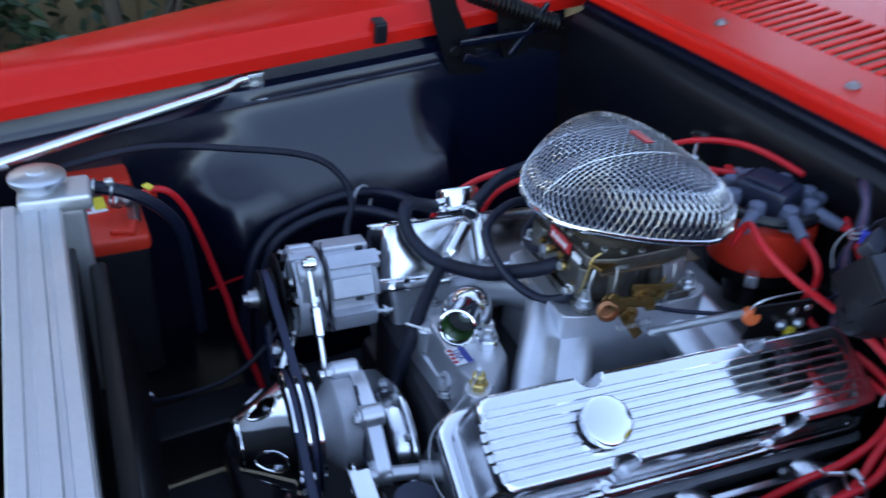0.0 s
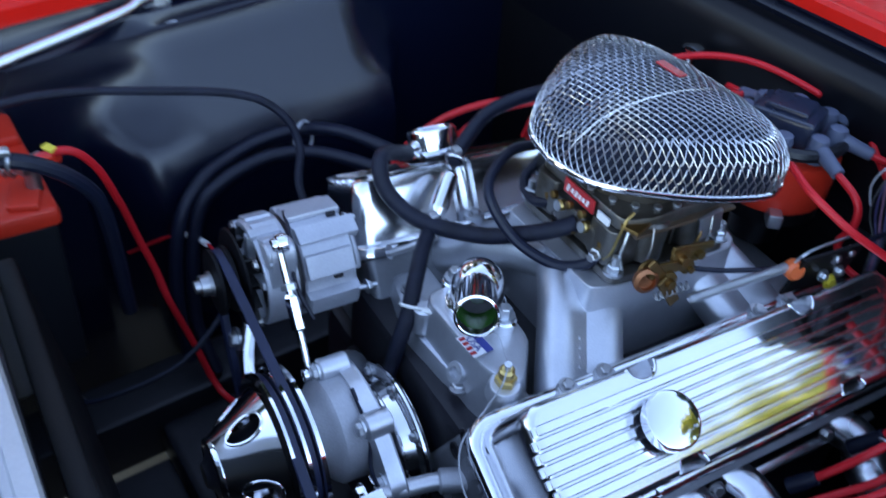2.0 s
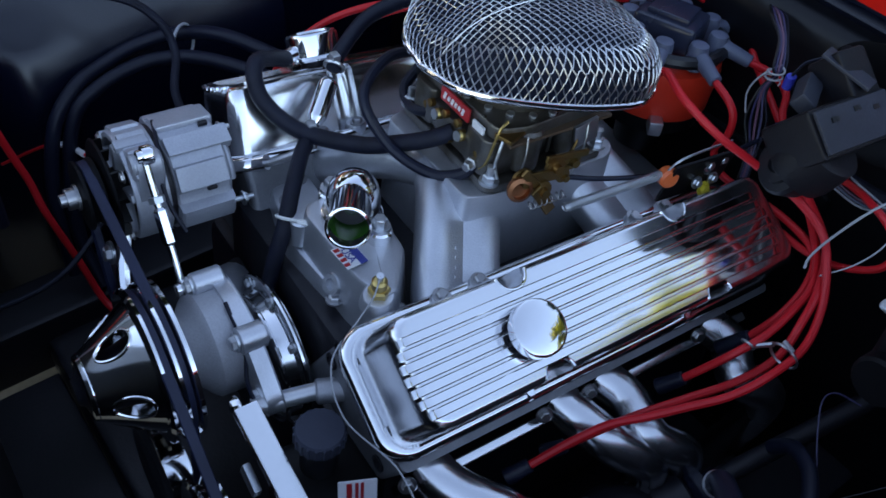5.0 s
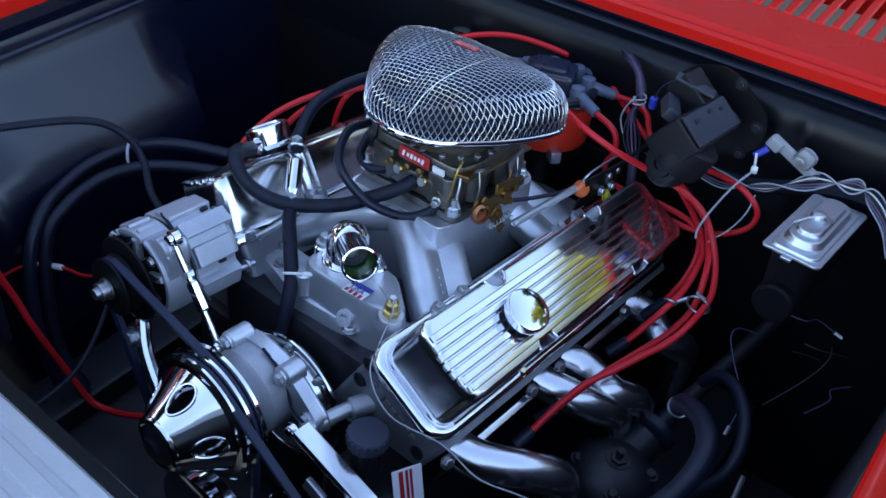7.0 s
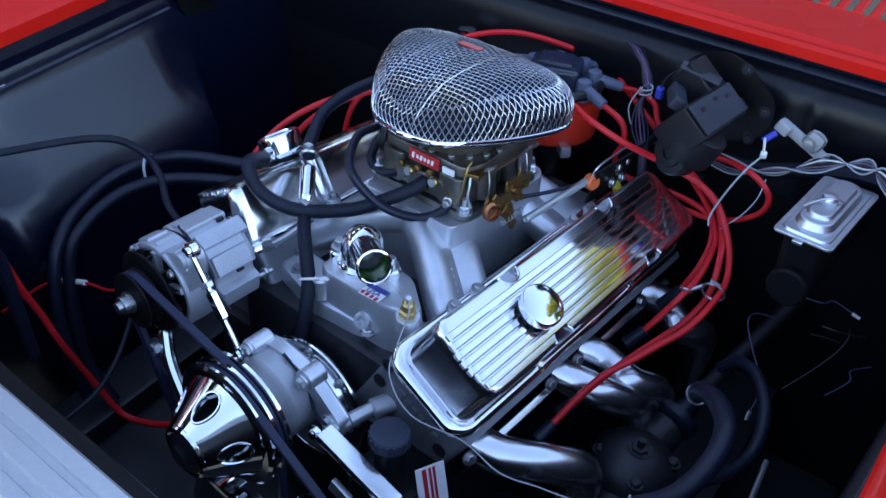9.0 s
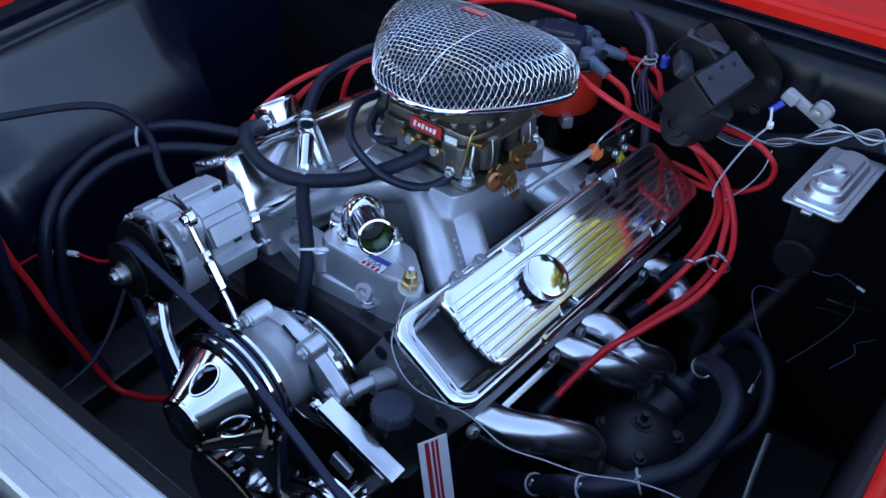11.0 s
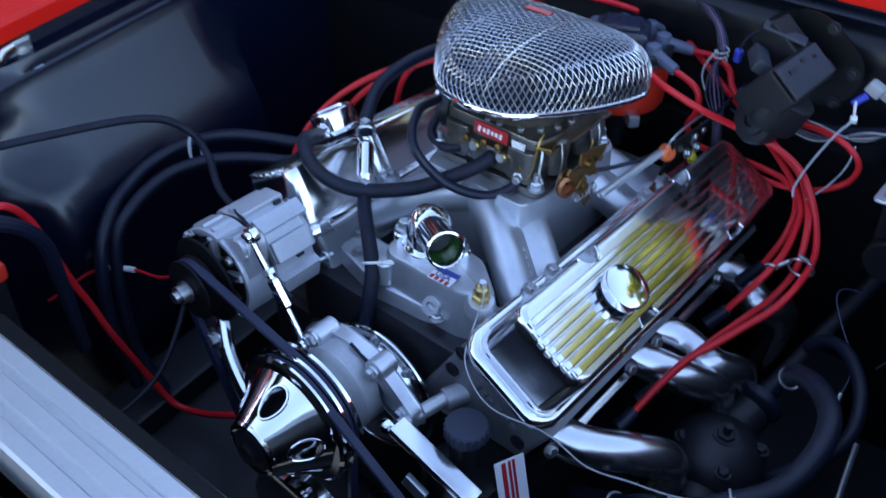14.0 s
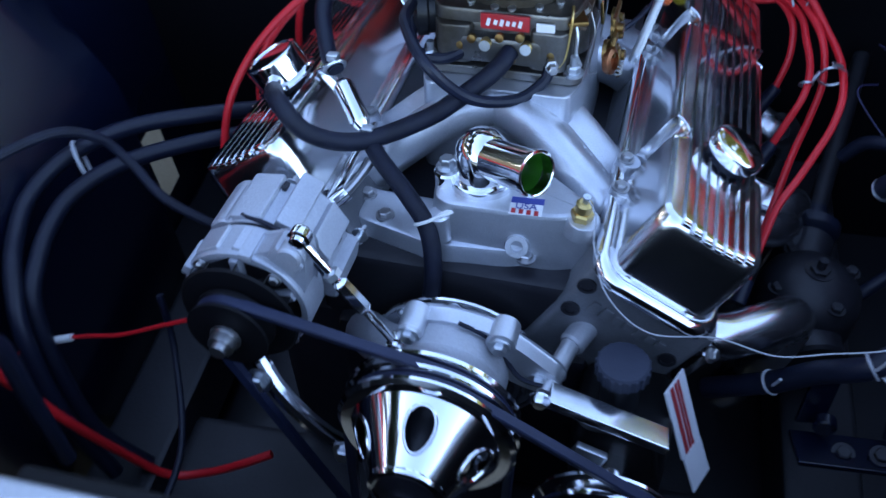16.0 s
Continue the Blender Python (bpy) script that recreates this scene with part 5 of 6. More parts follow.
front = S().lathe((AX, -0.134, AZ), (0, 1, 0), [(0.050, 0.012), (0.050, 0.001), (0.051, 0), (0.056, 0), (0.058, 0.003), (0.058, 0.034), (0.05, 0.035)], 64, caps=False)
part("front_housing", front, ALTCAST, alt)
part("front_plate", S().lathe((AX, -0.124, AZ), (0, 1, 0), [(0.008, 0), (0.048, 0.0), (0.048, 0.004)], 40), DARK, alt, "dark vented end plate")
for a in (20, 92, 164, 236, 308):
    d = np.array((math.cos(radians(a)), 0, math.sin(radians(a))))
    c = np.array((AX, -0.132, AZ)) + d * 0.034
    part("spoke", S().box(tuple(c), (0.032, 0.010, 0.009), (0, -a, 0), 0.002), ALTCAST, alt)
for a, w, y0, y1, h in ((98, 0.030, -0.093, -0.034, 0.060), (62, 0.022, -0.093, -0.026, 0.063), (30, 0.026, -0.093, -0.040, 0.066), (124, 0.018, -0.093, -0.044, 0.058), (76, 0.036, -0.131, -0.102, 0.0575), (118, 0.026, -0.131, -0.102, 0.0585)):
    d = np.array((math.cos(radians(a)), 0, math.sin(radians(a))))
    c = np.array((AX, (y0 + y1) / 2, AZ)) + d * (h - 0.006)
    part("casing_pad", S().box(tuple(c), (0.016, y1 - y0, w), (0, -a, 0), 0.0025), ALTCAST, alt)
for a, y in ((80, -0.046), (45, -0.050), (45, -0.068), (14, -0.058), (110, -0.052)):
    d = np.array((math.cos(radians(a)), 0, math.sin(radians(a))))
    c = np.array((AX, y, AZ)) + d * 0.0585
    part("vent_slot", S().box(tuple(c), (0.007, 0.010, 0.0045), (0, -a, 0), 0.001), DARK, alt, "dark cooling slot")
part("stator", S().lathe((AX, -0.100, AZ), (0, 1, 0), [(0.0545, 0), (0.0545, 0.006)], 48), DARK, alt, "dark laminated stator edge")
rear = around(-0.094, -0.036, lambda a: 0.058 + 0.005 * between(a, 16, 58, 3) + 0.011 * between(a, -22, 4, 2) + 0.004 * between(a, 118, 140, 3))
part("rear_housing", rear, ALTCAST, alt)
part("rear_cap", around(-0.040, -0.030, lambda a: 0.044 + 0.014 * between(a, 10, 62, 3)), ALTCAST, alt)
for a in (80, 150, 215):
    d = np.array((math.cos(radians(a)), 0, math.sin(radians(a))))
    c = np.array((AX, 0, AZ)) + d * 0.057
    part("housing_rib", S().box((c[0], -0.120, c[2]), (0.008, 0.034, 0.012), (0, -a, 0), 0.002), ALTCAST, alt)
for a in (48, 128, 218, 318):
    c = np.array((AX, 0, AZ)) + 0.0515 * np.array((math.cos(radians(a)), 0, math.sin(radians(a))))
    part("through_bolt", S().bolt((c[0], -0.138, c[2]), (0, -1, 0), 0.0045, 0.004), STEEL, alt)
part("terminal", S().cyl((AX + 0.066, -0.040, AZ - 0.004), (AX + 0.068, -0.018, AZ - 0.004), 0.003, n=10).bolt((AX + 0.067, -0.030, AZ - 0.004), (0, 1, 0), 0.0055, 0.006), ZINC, alt)
part("terminal", S().cyl((AX + 0.006, -0.036, AZ + 0.044), (AX + 0.006, -0.016, AZ + 0.044), 0.0025, n=10).bolt((AX + 0.006, -0.028, AZ + 0.044), (0, 1, 0), 0.005, 0.005), ZINC, alt)
part("ear", S().box((-0.116, -0.120, 0.893), (0.030, 0.026, 0.018), (0, 40, 0), 0.004).cyl((-0.112, -0.134, 0.898), (-0.112, -0.104, 0.898), 0.011, n=20, bevel=0.002), ALTCAST, alt)
part("ear", S().box((AX - 0.030, -0.115, AZ - 0.064), (0.032, 0.045, 0.03), (0, 20, 0), 0.006), ALTCAST, alt)
fan = S().lathe((AX, -0.152, AZ), (0, 1, 0), [(0.02, 0), (0.052, 0.001), (0.054, 0.003), (0.02, 0.004)], 36)
fan_part = part("fan", fan, MATTE, alt, "black pressed fan")
for k in range(12):
    a = k * math.pi / 6
    part("fan_blade", S().box((AX + 0.042 * math.cos(a), -0.145, AZ + 0.042 * math.sin(a)), (0.022, 0.010, 0.0016), (0, -math.degrees(a) + 25, 0)), SATIN, fan_part)
pul = S().lathe((AX, -0.175, AZ), (0, 1, 0), [(0.028, 0), (0.036, 0.001), (0.036, 0.004), (0.028, 0.010), (0.036, 0.016), (0.036, 0.020), (0.02, 0.021), (0.02, 0.05)], 36)
part("pulley", pul, MATTE, alt)
part("web", S().prism(eased([(-0.150, 0.892), (-0.104, 0.910), (-0.098, 0.898), (-0.106, 0.850), (-0.118, 0.862)], 0.006), 0.0, 0.024, 0.003, place=lambda x, z, y: (x, -0.130 + y, z)), ALTCAST, alt)
part("lead", S().tube([(-0.172, -0.090, 0.8975), (-0.145, -0.096, 0.8965), (-0.118, -0.104, 0.892), (-0.104, -0.108, 0.876), (-0.092, -0.106, 0.852), (-0.076, -0.098, 0.828)], 0.0022, 7, 6), RUBBER, alt, "thin black lead lying over the casing")
part("shaft_nut", S().lathe((AX, -0.176, AZ), (0, -1, 0), [(0.014, 0), (0.014, 0.003), (0.0115, 0.003), (0.0115, 0.012), (0.007, 0.012), (0.007, 0.018)], 12), STEEL, alt)
rod = thing("adjuster_rod", (-0.034, -0.116, 0.79), "chrome turnbuckle rod holding the alternator", "bracket")
a, b = np.array((-0.104, -0.122, 0.9125)), np.array((-0.030, -0.122, 0.801))
d = b - a
part("rod", S().cyl(a, b, 0.0040, n=14), CHROME, rod)
part("turnbuckle", S().lathe(a + d * 0.38, d, [(0.0045, 0), (0.0070, 0.003), (0.0070, 0.035), (0.0045, 0.038)], 6), CHROME, rod)
part("jam_nut", S().lathe(a + d * 0.30, d, [(0.008, 0), (0.008, 0.006)], 6), ZINC, rod)
for q in (a, b):
    part("rod_eye", S().lathe(q + np.array((0, 0.008, 0)), (0, -1, 0), [(0.0090, 0), (0.0098, 0.002), (0.0098, 0.010), (0.0070, 0.011), (0.0065, 0.015), (0.004, 0.016)], 18), CHROME, rod)

# ---- water pump, pulley and belt ----
pump = thing("water_pump", (0.01, -0.09, 0.70), "grey cast water pump on the front of the engine", "water pump")
PX, PZ = 0.010, 0.758
sh = S().lathe((PX, -0.158, PZ), (0, 1, 0), [(0.03, 0), (0.034, 0.004), (0.040, 0.022), (0.050, 0.030), (0.055, 0.036), (0.0555, 0.066), (0.050, 0.070)], 40)
part("housing", sh, PUMPCAST, pump)
sh = S().prism(eased([(-0.030, 0.745), (-0.036, 0.795), (-0.020, 0.814), (0.012, 0.818), (0.048, 0.812), (0.075, 0.795), (0.112, 0.764), (0.112, 0.742), (0.085, 0.742), (0.045, 0.760)], 0.012), 0.0, 0.016, 0.003, place=lambda x, y, z: (x, -0.100 + z, y))
part("mounting_plate", sh, CAST, pump)
sh = S().lathe((0.058, -0.106, 0.803), (0, 1, 0), [(0.010, 0), (0.0135, 0.002), (0.0135, 0.026), (0.010, 0.028)], 22)
part("boss", sh, CAST, pump)
part("boss", S().lathe((-0.020, -0.118, 0.812), (0, 1, 0), [(0.010, 0), (0.012, 0.002), (0.012, 0.03), (0.010, 0.032)], 22), CAST, pump)
for side in (-1,):
    part("arm", S().tube([(PX + side * 0.03, -0.085, PZ - 0.015), (side * 0.065, -0.072, 0.735), (side * 0.095, -0.045, 0.715)], 0.022, 14, 6), PUMPCAST, pump)
part("bypass_pipe", S().tube([(0.118, -0.03, 0.758), (0.108, -0.07, 0.756), (0.1, -0.112, 0.755)], 0.0088, 16, 5), RADALU, pump, "bright bypass pipe")
part("pipe_collar", S().cyl((0.126, -0.020, 0.7585), (0.113, -0.052, 0.757), 0.0125, n=18, bevel=0.002), PUMPCAST, pump)
cover = thing("timing_cover", (0.0, -0.045, 0.62), "chrome timing cover with a bolted rolled edge behind the pump", "timing cover")
part("shell", S().lathe((0.0, -0.062, 0.690), (0, 1, 0), [(0.02, 0), (0.062, 0.001), (0.070, 0.006), (0.074, 0.018), (0.084, 0.020), (0.087, 0.022), (0.087, 0.026), (0.083, 0.028)], 64), POLISHED, cover)
part("edge", S().ring((0.0, -0.040, 0.690), (0, 1, 0), 0.087, 0.0032, 64, 8), CHROME, cover)
part("edge", S().ring((0.0, -0.058, 0.690), (0, 1, 0), 0.072, 0.0026, 64, 8), CHROME, cover)
for k in range(8):
    a = radians(10 + 40 * k)
    part("bolt", S().bolt((0.0805 * math.cos(a), -0.043, 0.690 + 0.0805 * math.sin(a)), (0, -1, 0), 0.005, 0.006), ZINC, cover)
pts = [(0.02, -0.10, 0.818), (0.045, -0.10, 0.806), (0.058, -0.098, 0.785), (0.075, -0.105, 0.765), (0.097, -0.108, 0.762)]
part("wire_lead", S().tube(pts, 0.0022, 6, 5), RUBBER, pump)
for x, y, z in ((0.058, -0.106, 0.803), (-0.020, -0.118, 0.812), (0.092, -0.100, 0.758)):
    part("bolt", S().bolt((x, y, z), (0, -1, 0), 0.007, 0.007), ZINC, pump)

pulley = thing("water_pump_pulley", (PX, -0.18, 0.68), "chrome conical water pump pulley with oval holes", "pulley")
R0 = 0.079
rimp = S().lathe((PX, -0.180, PZ), (0, 1, 0), [(0.066, -0.004), (R0 - 0.004, -0.004), (R0, -0.001), (R0, 0.002), (R0 - 0.012, 0.007), (R0, 0.012), (R0 + 0.001, 0.015), (R0 - 0.012, 0.020), (R0, 0.025), (R0, 0.029), (0.03, 0.030)], 72)
part("rim", rimp, CHROME, pulley)
cone, nn, mm = S(), 200, 26
prof = [(0.0665 - 0.033 * t - 0.001 * math.sin(math.pi * t), -0.183 - 0.052 * t) for t in np.linspace(0, 1, mm)]
verts = [(PX + r * math.cos(2 * math.pi * i / nn), y, PZ + r * math.sin(2 * math.pi * i / nn)) for r, y in prof for i in range(nn)]
HOLES = [radians(84 + 72 * k) for k in range(5)]


def in_hole(ang, t):
    return any((((ang - h + math.pi) % (2 * math.pi) - math.pi) / 0.235) ** 2 + ((t - 0.46) / 0.31) ** 2 < 1 for h in HOLES)


faces = []
for j in range(mm - 1):
    for i in range(nn):
        if not in_hole(2 * math.pi * (i + 0.5) / nn, (j + 0.5) / (mm - 1)):
            faces.append((j * nn + i, j * nn + (i + 1) % nn, (j + 1) * nn + (i + 1) % nn, (j + 1) * nn + i))
cone.add(verts, faces)
part("cone", cone, CHROME, pulley)
for h in HOLES:
    loop = []
    for k in range(37):
        q = 2 * math.pi * k / 36
        ang, t = h + 0.24 * math.cos(q), 0.46 + 0.315 * math.sin(q)
        r, y = 0.0662 - 0.033 * t, -0.183 - 0.052 * t
        loop.append((PX + r * math.cos(ang), y, PZ + r * math.sin(ang)))
    part("hole_lip", S().tube(loop, 0.0016, 6, 1), CHROME, pulley)
part("inner_hub", S().lathe((PX, -0.235, PZ), (0, 1, 0), [(0.026, 0), (0.03, 0.03), (0.035, 0.052)], 32), DARK, pulley)
part("nose", S().lathe((PX, -0.234, PZ), (0, -1, 0), [(0.034, -0.002), (0.0345, 0.001), (0.033, 0.004), (0.029, 0.005), (0.026, 0.003)], 48), CHROME, pulley)
# Black metal here imitates dark surroundings mirrored in a chrome hub.
part("centre_cap", S().lathe((PX, -0.2345, PZ), (0, -1, 0), [(0.027, 0), (0.026, 0.004), (0.016, 0.007), (0.012, 0.012), (0.004, 0.013)], 32), DARK, pulley, "centre hub, dark reflection put into its colour")


def hull(circles, grow=0.0):
    pts = [(x + (r + grow) * math.cos(t), z + (r + grow) * math.sin(t)) for x, z, r in circles for t in np.linspace(0, 2 * math.pi, 64, endpoint=False)]
    pts = sorted(set(pts))
    def half(ps):
        out = []
        for p in ps:
            while len(out) > 1 and (out[-1][0] - out[-2][0]) * (p[1] - out[-2][1]) - (out[-1][1] - out[-2][1]) * (p[0] - out[-2][0]) <= 0:
                out.pop()
            out.append(p)
        return out
    lo, up = half(pts), half(pts[::-1])
    return lo[:-1] + up[:-1]


def belt(name, circles, y, width=0.0105, thick=0.007):
    ob = thing(name, (PX, y, 0.6), "black rubber drive belt round the pulleys", "belt", "drive belts")
    o = np.array(hull(circles))
    nx = np.roll(o, -1, 0) - np.roll(o, 1, 0)
    nrm = np.stack([nx[:, 1], -nx[:, 0]], 1)
    nrm /= np.linalg.norm(nrm, axis=1, keepdims=True)
    rings = [[(p[0] + q[0] * d, y + w, p[1] + q[1] * d) for d, w in ((-thick, -width * 0.32), (0, -width / 2), (0.0012, -width / 2 + 0.001), (0.0012, width / 2 - 0.001), (0, width / 2), (-thick, width * 0.32))] for p, q in zip(o, nrm)]
    part("band", S().loft(rings + rings[:1], caps=False), BELT, ob)


belt("drive_belt", [(AX, AZ, 0.033), (PX, PZ, 0.075), (0.0, 0.56, 0.075)], -0.1635)
belt("drive_belt", [(PX, PZ, 0.075), (0.168, 0.672, 0.064), (0.0, 0.56, 0.075)], -0.1765)
crank = thing("crank_pulley", (0, -0.17, 0.56), "chrome crankshaft pulley low on the engine", "pulley")
part("disc", S().lathe((0, -0.19, 0.56), (0, 1, 0), [(0.03, 0.004), (0.06, 0.0), (0.078, 0.004), (0.078, 0.03), (0.05, 0.032)], 48), CHROME, crank)

# ---- power steering pump ----
ps = thing("steering_pump", (0.165, -0.06, 0.60), "black power steering pump with a ribbed cap", "pump")
part("reservoir", S().prism(rounded(0.125, 0.215, -0.115, -0.025, 0.02), 0.60, 0.718, 0.012), SATIN, ps)
part("neck", S().lathe((0.163, -0.074, 0.715), (0, 0, 1), [(0.018, 0), (0.018, 0.044)], 24), BLACKPLASTIC, ps)
capsh = S().lathe((0.163, -0.074, 0.757), (0, 0, 1), [(0.022, 0), (0.0235, 0.002), (0.0235, 0.016), (0.022, 0.018), (0.004, 0.0185)], 40)
ps_cap = part("cap", capsh, CAPPLASTIC, ps, "ribbed black plastic cap")
for k in range(20):
    a = k * math.pi / 10
    part("cap_rib", S().box((0.163 + 0.0235 * math.cos(a), -0.074 + 0.0235 * math.sin(a), 0.766), (0.0028, 0.003, 0.014), (0, 0, math.degrees(a)), 0.0008, 1), CAPPLASTIC, ps_cap)
tagp = S().box((0.223, -0.065, 0.702), (0.002, 0.036, 0.086), (0, -20, -22), 0.0005)
lab = part("label", tagp, PAPER, ps, "white label with red stripes")
for k, w in ((-0.008, 0.005), (-0.001, 0.003), (0.004, 0.003)):
    part("label_stripe", S().box((0.2243 + k * 0.37, -0.0654 + k * 0.93, 0.7024), (0.001, w, 0.082), (0, -20, -22)), REDENAMEL, lab)
part("label", S().box((0.246, -0.072, 0.638), (0.002, 0.034, 0.046), (0, -22, -22), 0.0005), PAPER, ps, "pale printed label")
part("pulley", S().lathe((0.168, -0.19, 0.672), (0, 1, 0), [(0.01, 0.012), (0.045, 0.010), (0.052, 0.002), (0.062, 0.0), (0.066, 0.002), (0.066, 0.006), (0.056, 0.0135), (0.066, 0.021), (0.066, 0.024), (0.02, 0.025), (0.018, 0.08)], 56), CHROME, ps, "chrome dished pulley")
part("pulley_nut", S().bolt((0.168, -0.178, 0.672), (0, -1, 0), 0.011, 0.012), ZINC, ps)
for k in range(3):
    a = k * 2.1 + 0.4
    part("bolt", S().bolt((0.168 + 0.03 * math.cos(a), -0.179, 0.672 + 0.03 * math.sin(a)), (0, -1, 0), 0.006, 0.007), ZINC, ps)
bk = thing("pump_bracket", (0.15, -0.11, 0.72), "polished chrome bracket bar over the steering pump", "bracket")
a, b = np.array((0.105, -0.120, 0.7700)), np.array((0.210, -0.117, 0.7280))
mid, d = (a + b) / 2, b - a
part("bar", S().box(tuple(mid), (float(np.linalg.norm(d)), 0.024, 0.010), (-4, math.degrees(math.atan2(-d[2], d[0])), 3), 0.0015), POLISHED, bk)
part("leg", S().box((0.203, -0.108, 0.69), (0.006, 0.014, 0.06), (0, -8, 0), 0.002), SATIN, bk)
part("tab", S().box((0.145, -0.135, 0.712), (0.03, 0.008, 0.020), (0, 20, 0), 0.002), ZINC, bk)
part("bolt", S().bolt((0.098, -0.124, 0.765), (0, -1, 0), 0.007, 0.008), CHROME, bk)
ab = thing("alternator_bracket", (-0.13, -0.15, 0.70), "chrome slotted lower alternator strap", "bracket")
part("strap", S().tube([(-0.165, -0.135, 0.765), (-0.14, -0.15, 0.735), (-0.10, -0.16, 0.700), (-0.06, -0.16, 0.675)], 0.009, 10, 5), CHROME, ab)
part("bolt", S().bolt((-0.155, -0.155, 0.755), (0, -1, 0.2), 0.009, 0.010), ZINC, ab)
part("bolt", S().bolt((-0.075, -0.17, 0.69), (0, -1, 0.2), 0.008, 0.010), ZINC, ab)

# ---- exhaust headers ----
hd = thing("exhaust_header", (0.3, 0.2, 0.6), "bright chrome tubular exhaust header on the driver side", "exhaust header")
part("flange", S().box((0.225, 0.21, 0.715), (0.01, 0.46, 0.05), (0, 30, 0), 0.002), HEADERCHROME, hd)
for y, x1, y1, r in ((0.005, 0.315, 0.075, 0.0235), (0.165, 0.305, 0.215, 0.0225), (0.225, 0.315, 0.255, 0.0225), (0.385, 0.305, 0.40, 0.0225)):
    part("tube", S().tube([(0.222, y, 0.738), (0.255, y + 0.012, 0.730), (x1 - 0.015, y1 - 0.02, 0.718), (x1 + 0.008, y1 + 0.015, 0.69), (x1, y1 + 0.03, 0.62), (x1 - 0.03, y1 + 0.06, 0.50)], r, 18, 7), HEADERCHROME, hd)
    part("bolt", S().bolt((0.238, y - 0.03, 0.748), (0.8, -0.3, 0.4), 0.006, 0.008), STEEL, hd)

# ---- hoses round the intake ----
cable("breather_hose", [tuple(PORT + np.array((0.012, -0.040, 0.0))), (-0.183, 0.030, 0.930), (-0.155, 0.022, 0.905), (-0.115, 0.045, 0.884), (-0.06, 0.085, 0.890), (-0.025, 0.110, 0.908), (0.0, 0.132, 0.924), (0.010, 0.152, 0.934)], 0.0092, LOOM, "thick black breather hose curving to the carburettor", "hose", n=12)
cable("vacuum_hose", [(-0.095, 0.175, 0.962), (-0.088, 0.13, 0.966), (-0.055, 0.085, 0.952), (-0.02, 0.098, 0.912), (0.02, 0.122, 0.898), (0.044, 0.142, 0.908), (0.05, 0.152, 0.922)], 0.0058, RUBBER, "thin black vacuum hose looped before the carburettor", "hose")
cable("vacuum_hose", [(-0.10, 0.19, 0.945), (-0.092, 0.16, 0.922), (-0.06, 0.150, 0.918), (-0.03, 0.158, 0.930)], 0.006, RUBBER, "short black vacuum hose beside the carburettor", "hose")
cable("fuel_hose", [(-0.135, 0.34, 0.975), (-0.175, 0.25, 0.972), (-0.188, 0.175, 0.955), (-0.170, 0.125, 0.930), (-0.156, 0.108, 0.918)], 0.0085, RUBBER, "black fuel hose clamped to the filter", "hose", n=12)
cable("fuel_hose", [(-0.108, 0.056, 0.878), (-0.090, 0.036, 0.872), (-0.056, 0.008, 0.858), (-0.032, -0.012, 0.838), (-0.024, -0.028, 0.80), (-0.03, -0.035, 0.74), (-0.04, -0.03, 0.66)], 0.0088, LOOM, "black braided fuel hose running down from the filter", "hose", n=12)
ff = thing("fuel_filter", (-0.11, 0.075, 0.905), "chrome inline fuel filter between two hoses", "fuel filter")
a, b = np.array((-0.156, 0.108, 0.918)), np.array((-0.108, 0.056, 0.878))
d = b - a
part("canister", S().lathe(a + d * 0.15, d, [(0.006, 0), (0.0095, 0.004), (0.0105, 0.007), (0.0105, 0.046), (0.009, 0.050), (0.006, 0.056)], 24), CHROME, ff)
for t in (-0.05, 0.99):
    part("hose_clamp", S().ring(a + d * t, d, 0.0105, 0.0022, 24, 6).box(tuple(a + d * t + np.array((0, 0, 0.012))), (0.012, 0.010, 0.008), (0, 0, 0), 0.002), ZINC, ff)
ties = thing("cable_tie", (-0.025, -0.004, 0.845), "white nylon cable tie round the fuel hose", "cable tie", "cable ties")
part("loop", S().ring((-0.033, -0.008, 0.846), (0.5, -0.5, -0.9), 0.012, 0.0018, 20, 6).cyl((-0.022, -0.002, 0.848), (-0.008, 0.006, 0.852), 0.003, n=6), WHITE, ties)
dipd = thing("oil_dipstick", (-0.14, 0.0, 0.83), "chrome engine dipstick tube beside the passenger cover", "dipstick")
part("tube", S().tube([(-0.095, 0.055, 0.875), (-0.118, 0.015, 0.848), (-0.15, -0.015, 0.83), (-0.19, -0.02, 0.80)], 0.0045, 10, 5), STEEL, dipd)
part("sleeve", S().tube([(-0.118, 0.010, 0.850), (-0.135, -0.005, 0.838), (-0.150, -0.018, 0.829)], 0.0085, 12, 5), CHROME, dipd)

# ---- cooling and wiring on the passenger side ----
big = [((-0.25, 0.20, 0.80), (-0.33, 0.135, 0.822), (-0.41, 0.090, 0.822), (-0.468, 0.050, 0.803), (-0.490, 0.0, 0.785), (-0.478, -0.050, 0.775), (-0.452, -0.100, 0.765), (-0.43, -0.14, 0.72), (-0.41, -0.16, 0.62), (-0.38, -0.16, 0.52)),
       ((-0.25, 0.17, 0.79), (-0.33, 0.105, 0.806), (-0.40, 0.055, 0.802), (-0.438, 0.012, 0.790), (-0.446, -0.028, 0.780), (-0.440, -0.073, 0.766), (-0.433, -0.109, 0.738), (-0.42, -0.13, 0.67), (-0.40, -0.14, 0.57), (-0.36, -0.13, 0.50))]
for pts in big:
    cable("heater_hose", pts, 0.0095, RUBBER, "black rubber heater hose lying by the inner wing", "hose", "heater hoses", n=12)
hc = thing("hose_tie", (-0.405, 0.045, 0.82), "clear nylon tie holding two heater hoses", "cable tie", "cable ties")
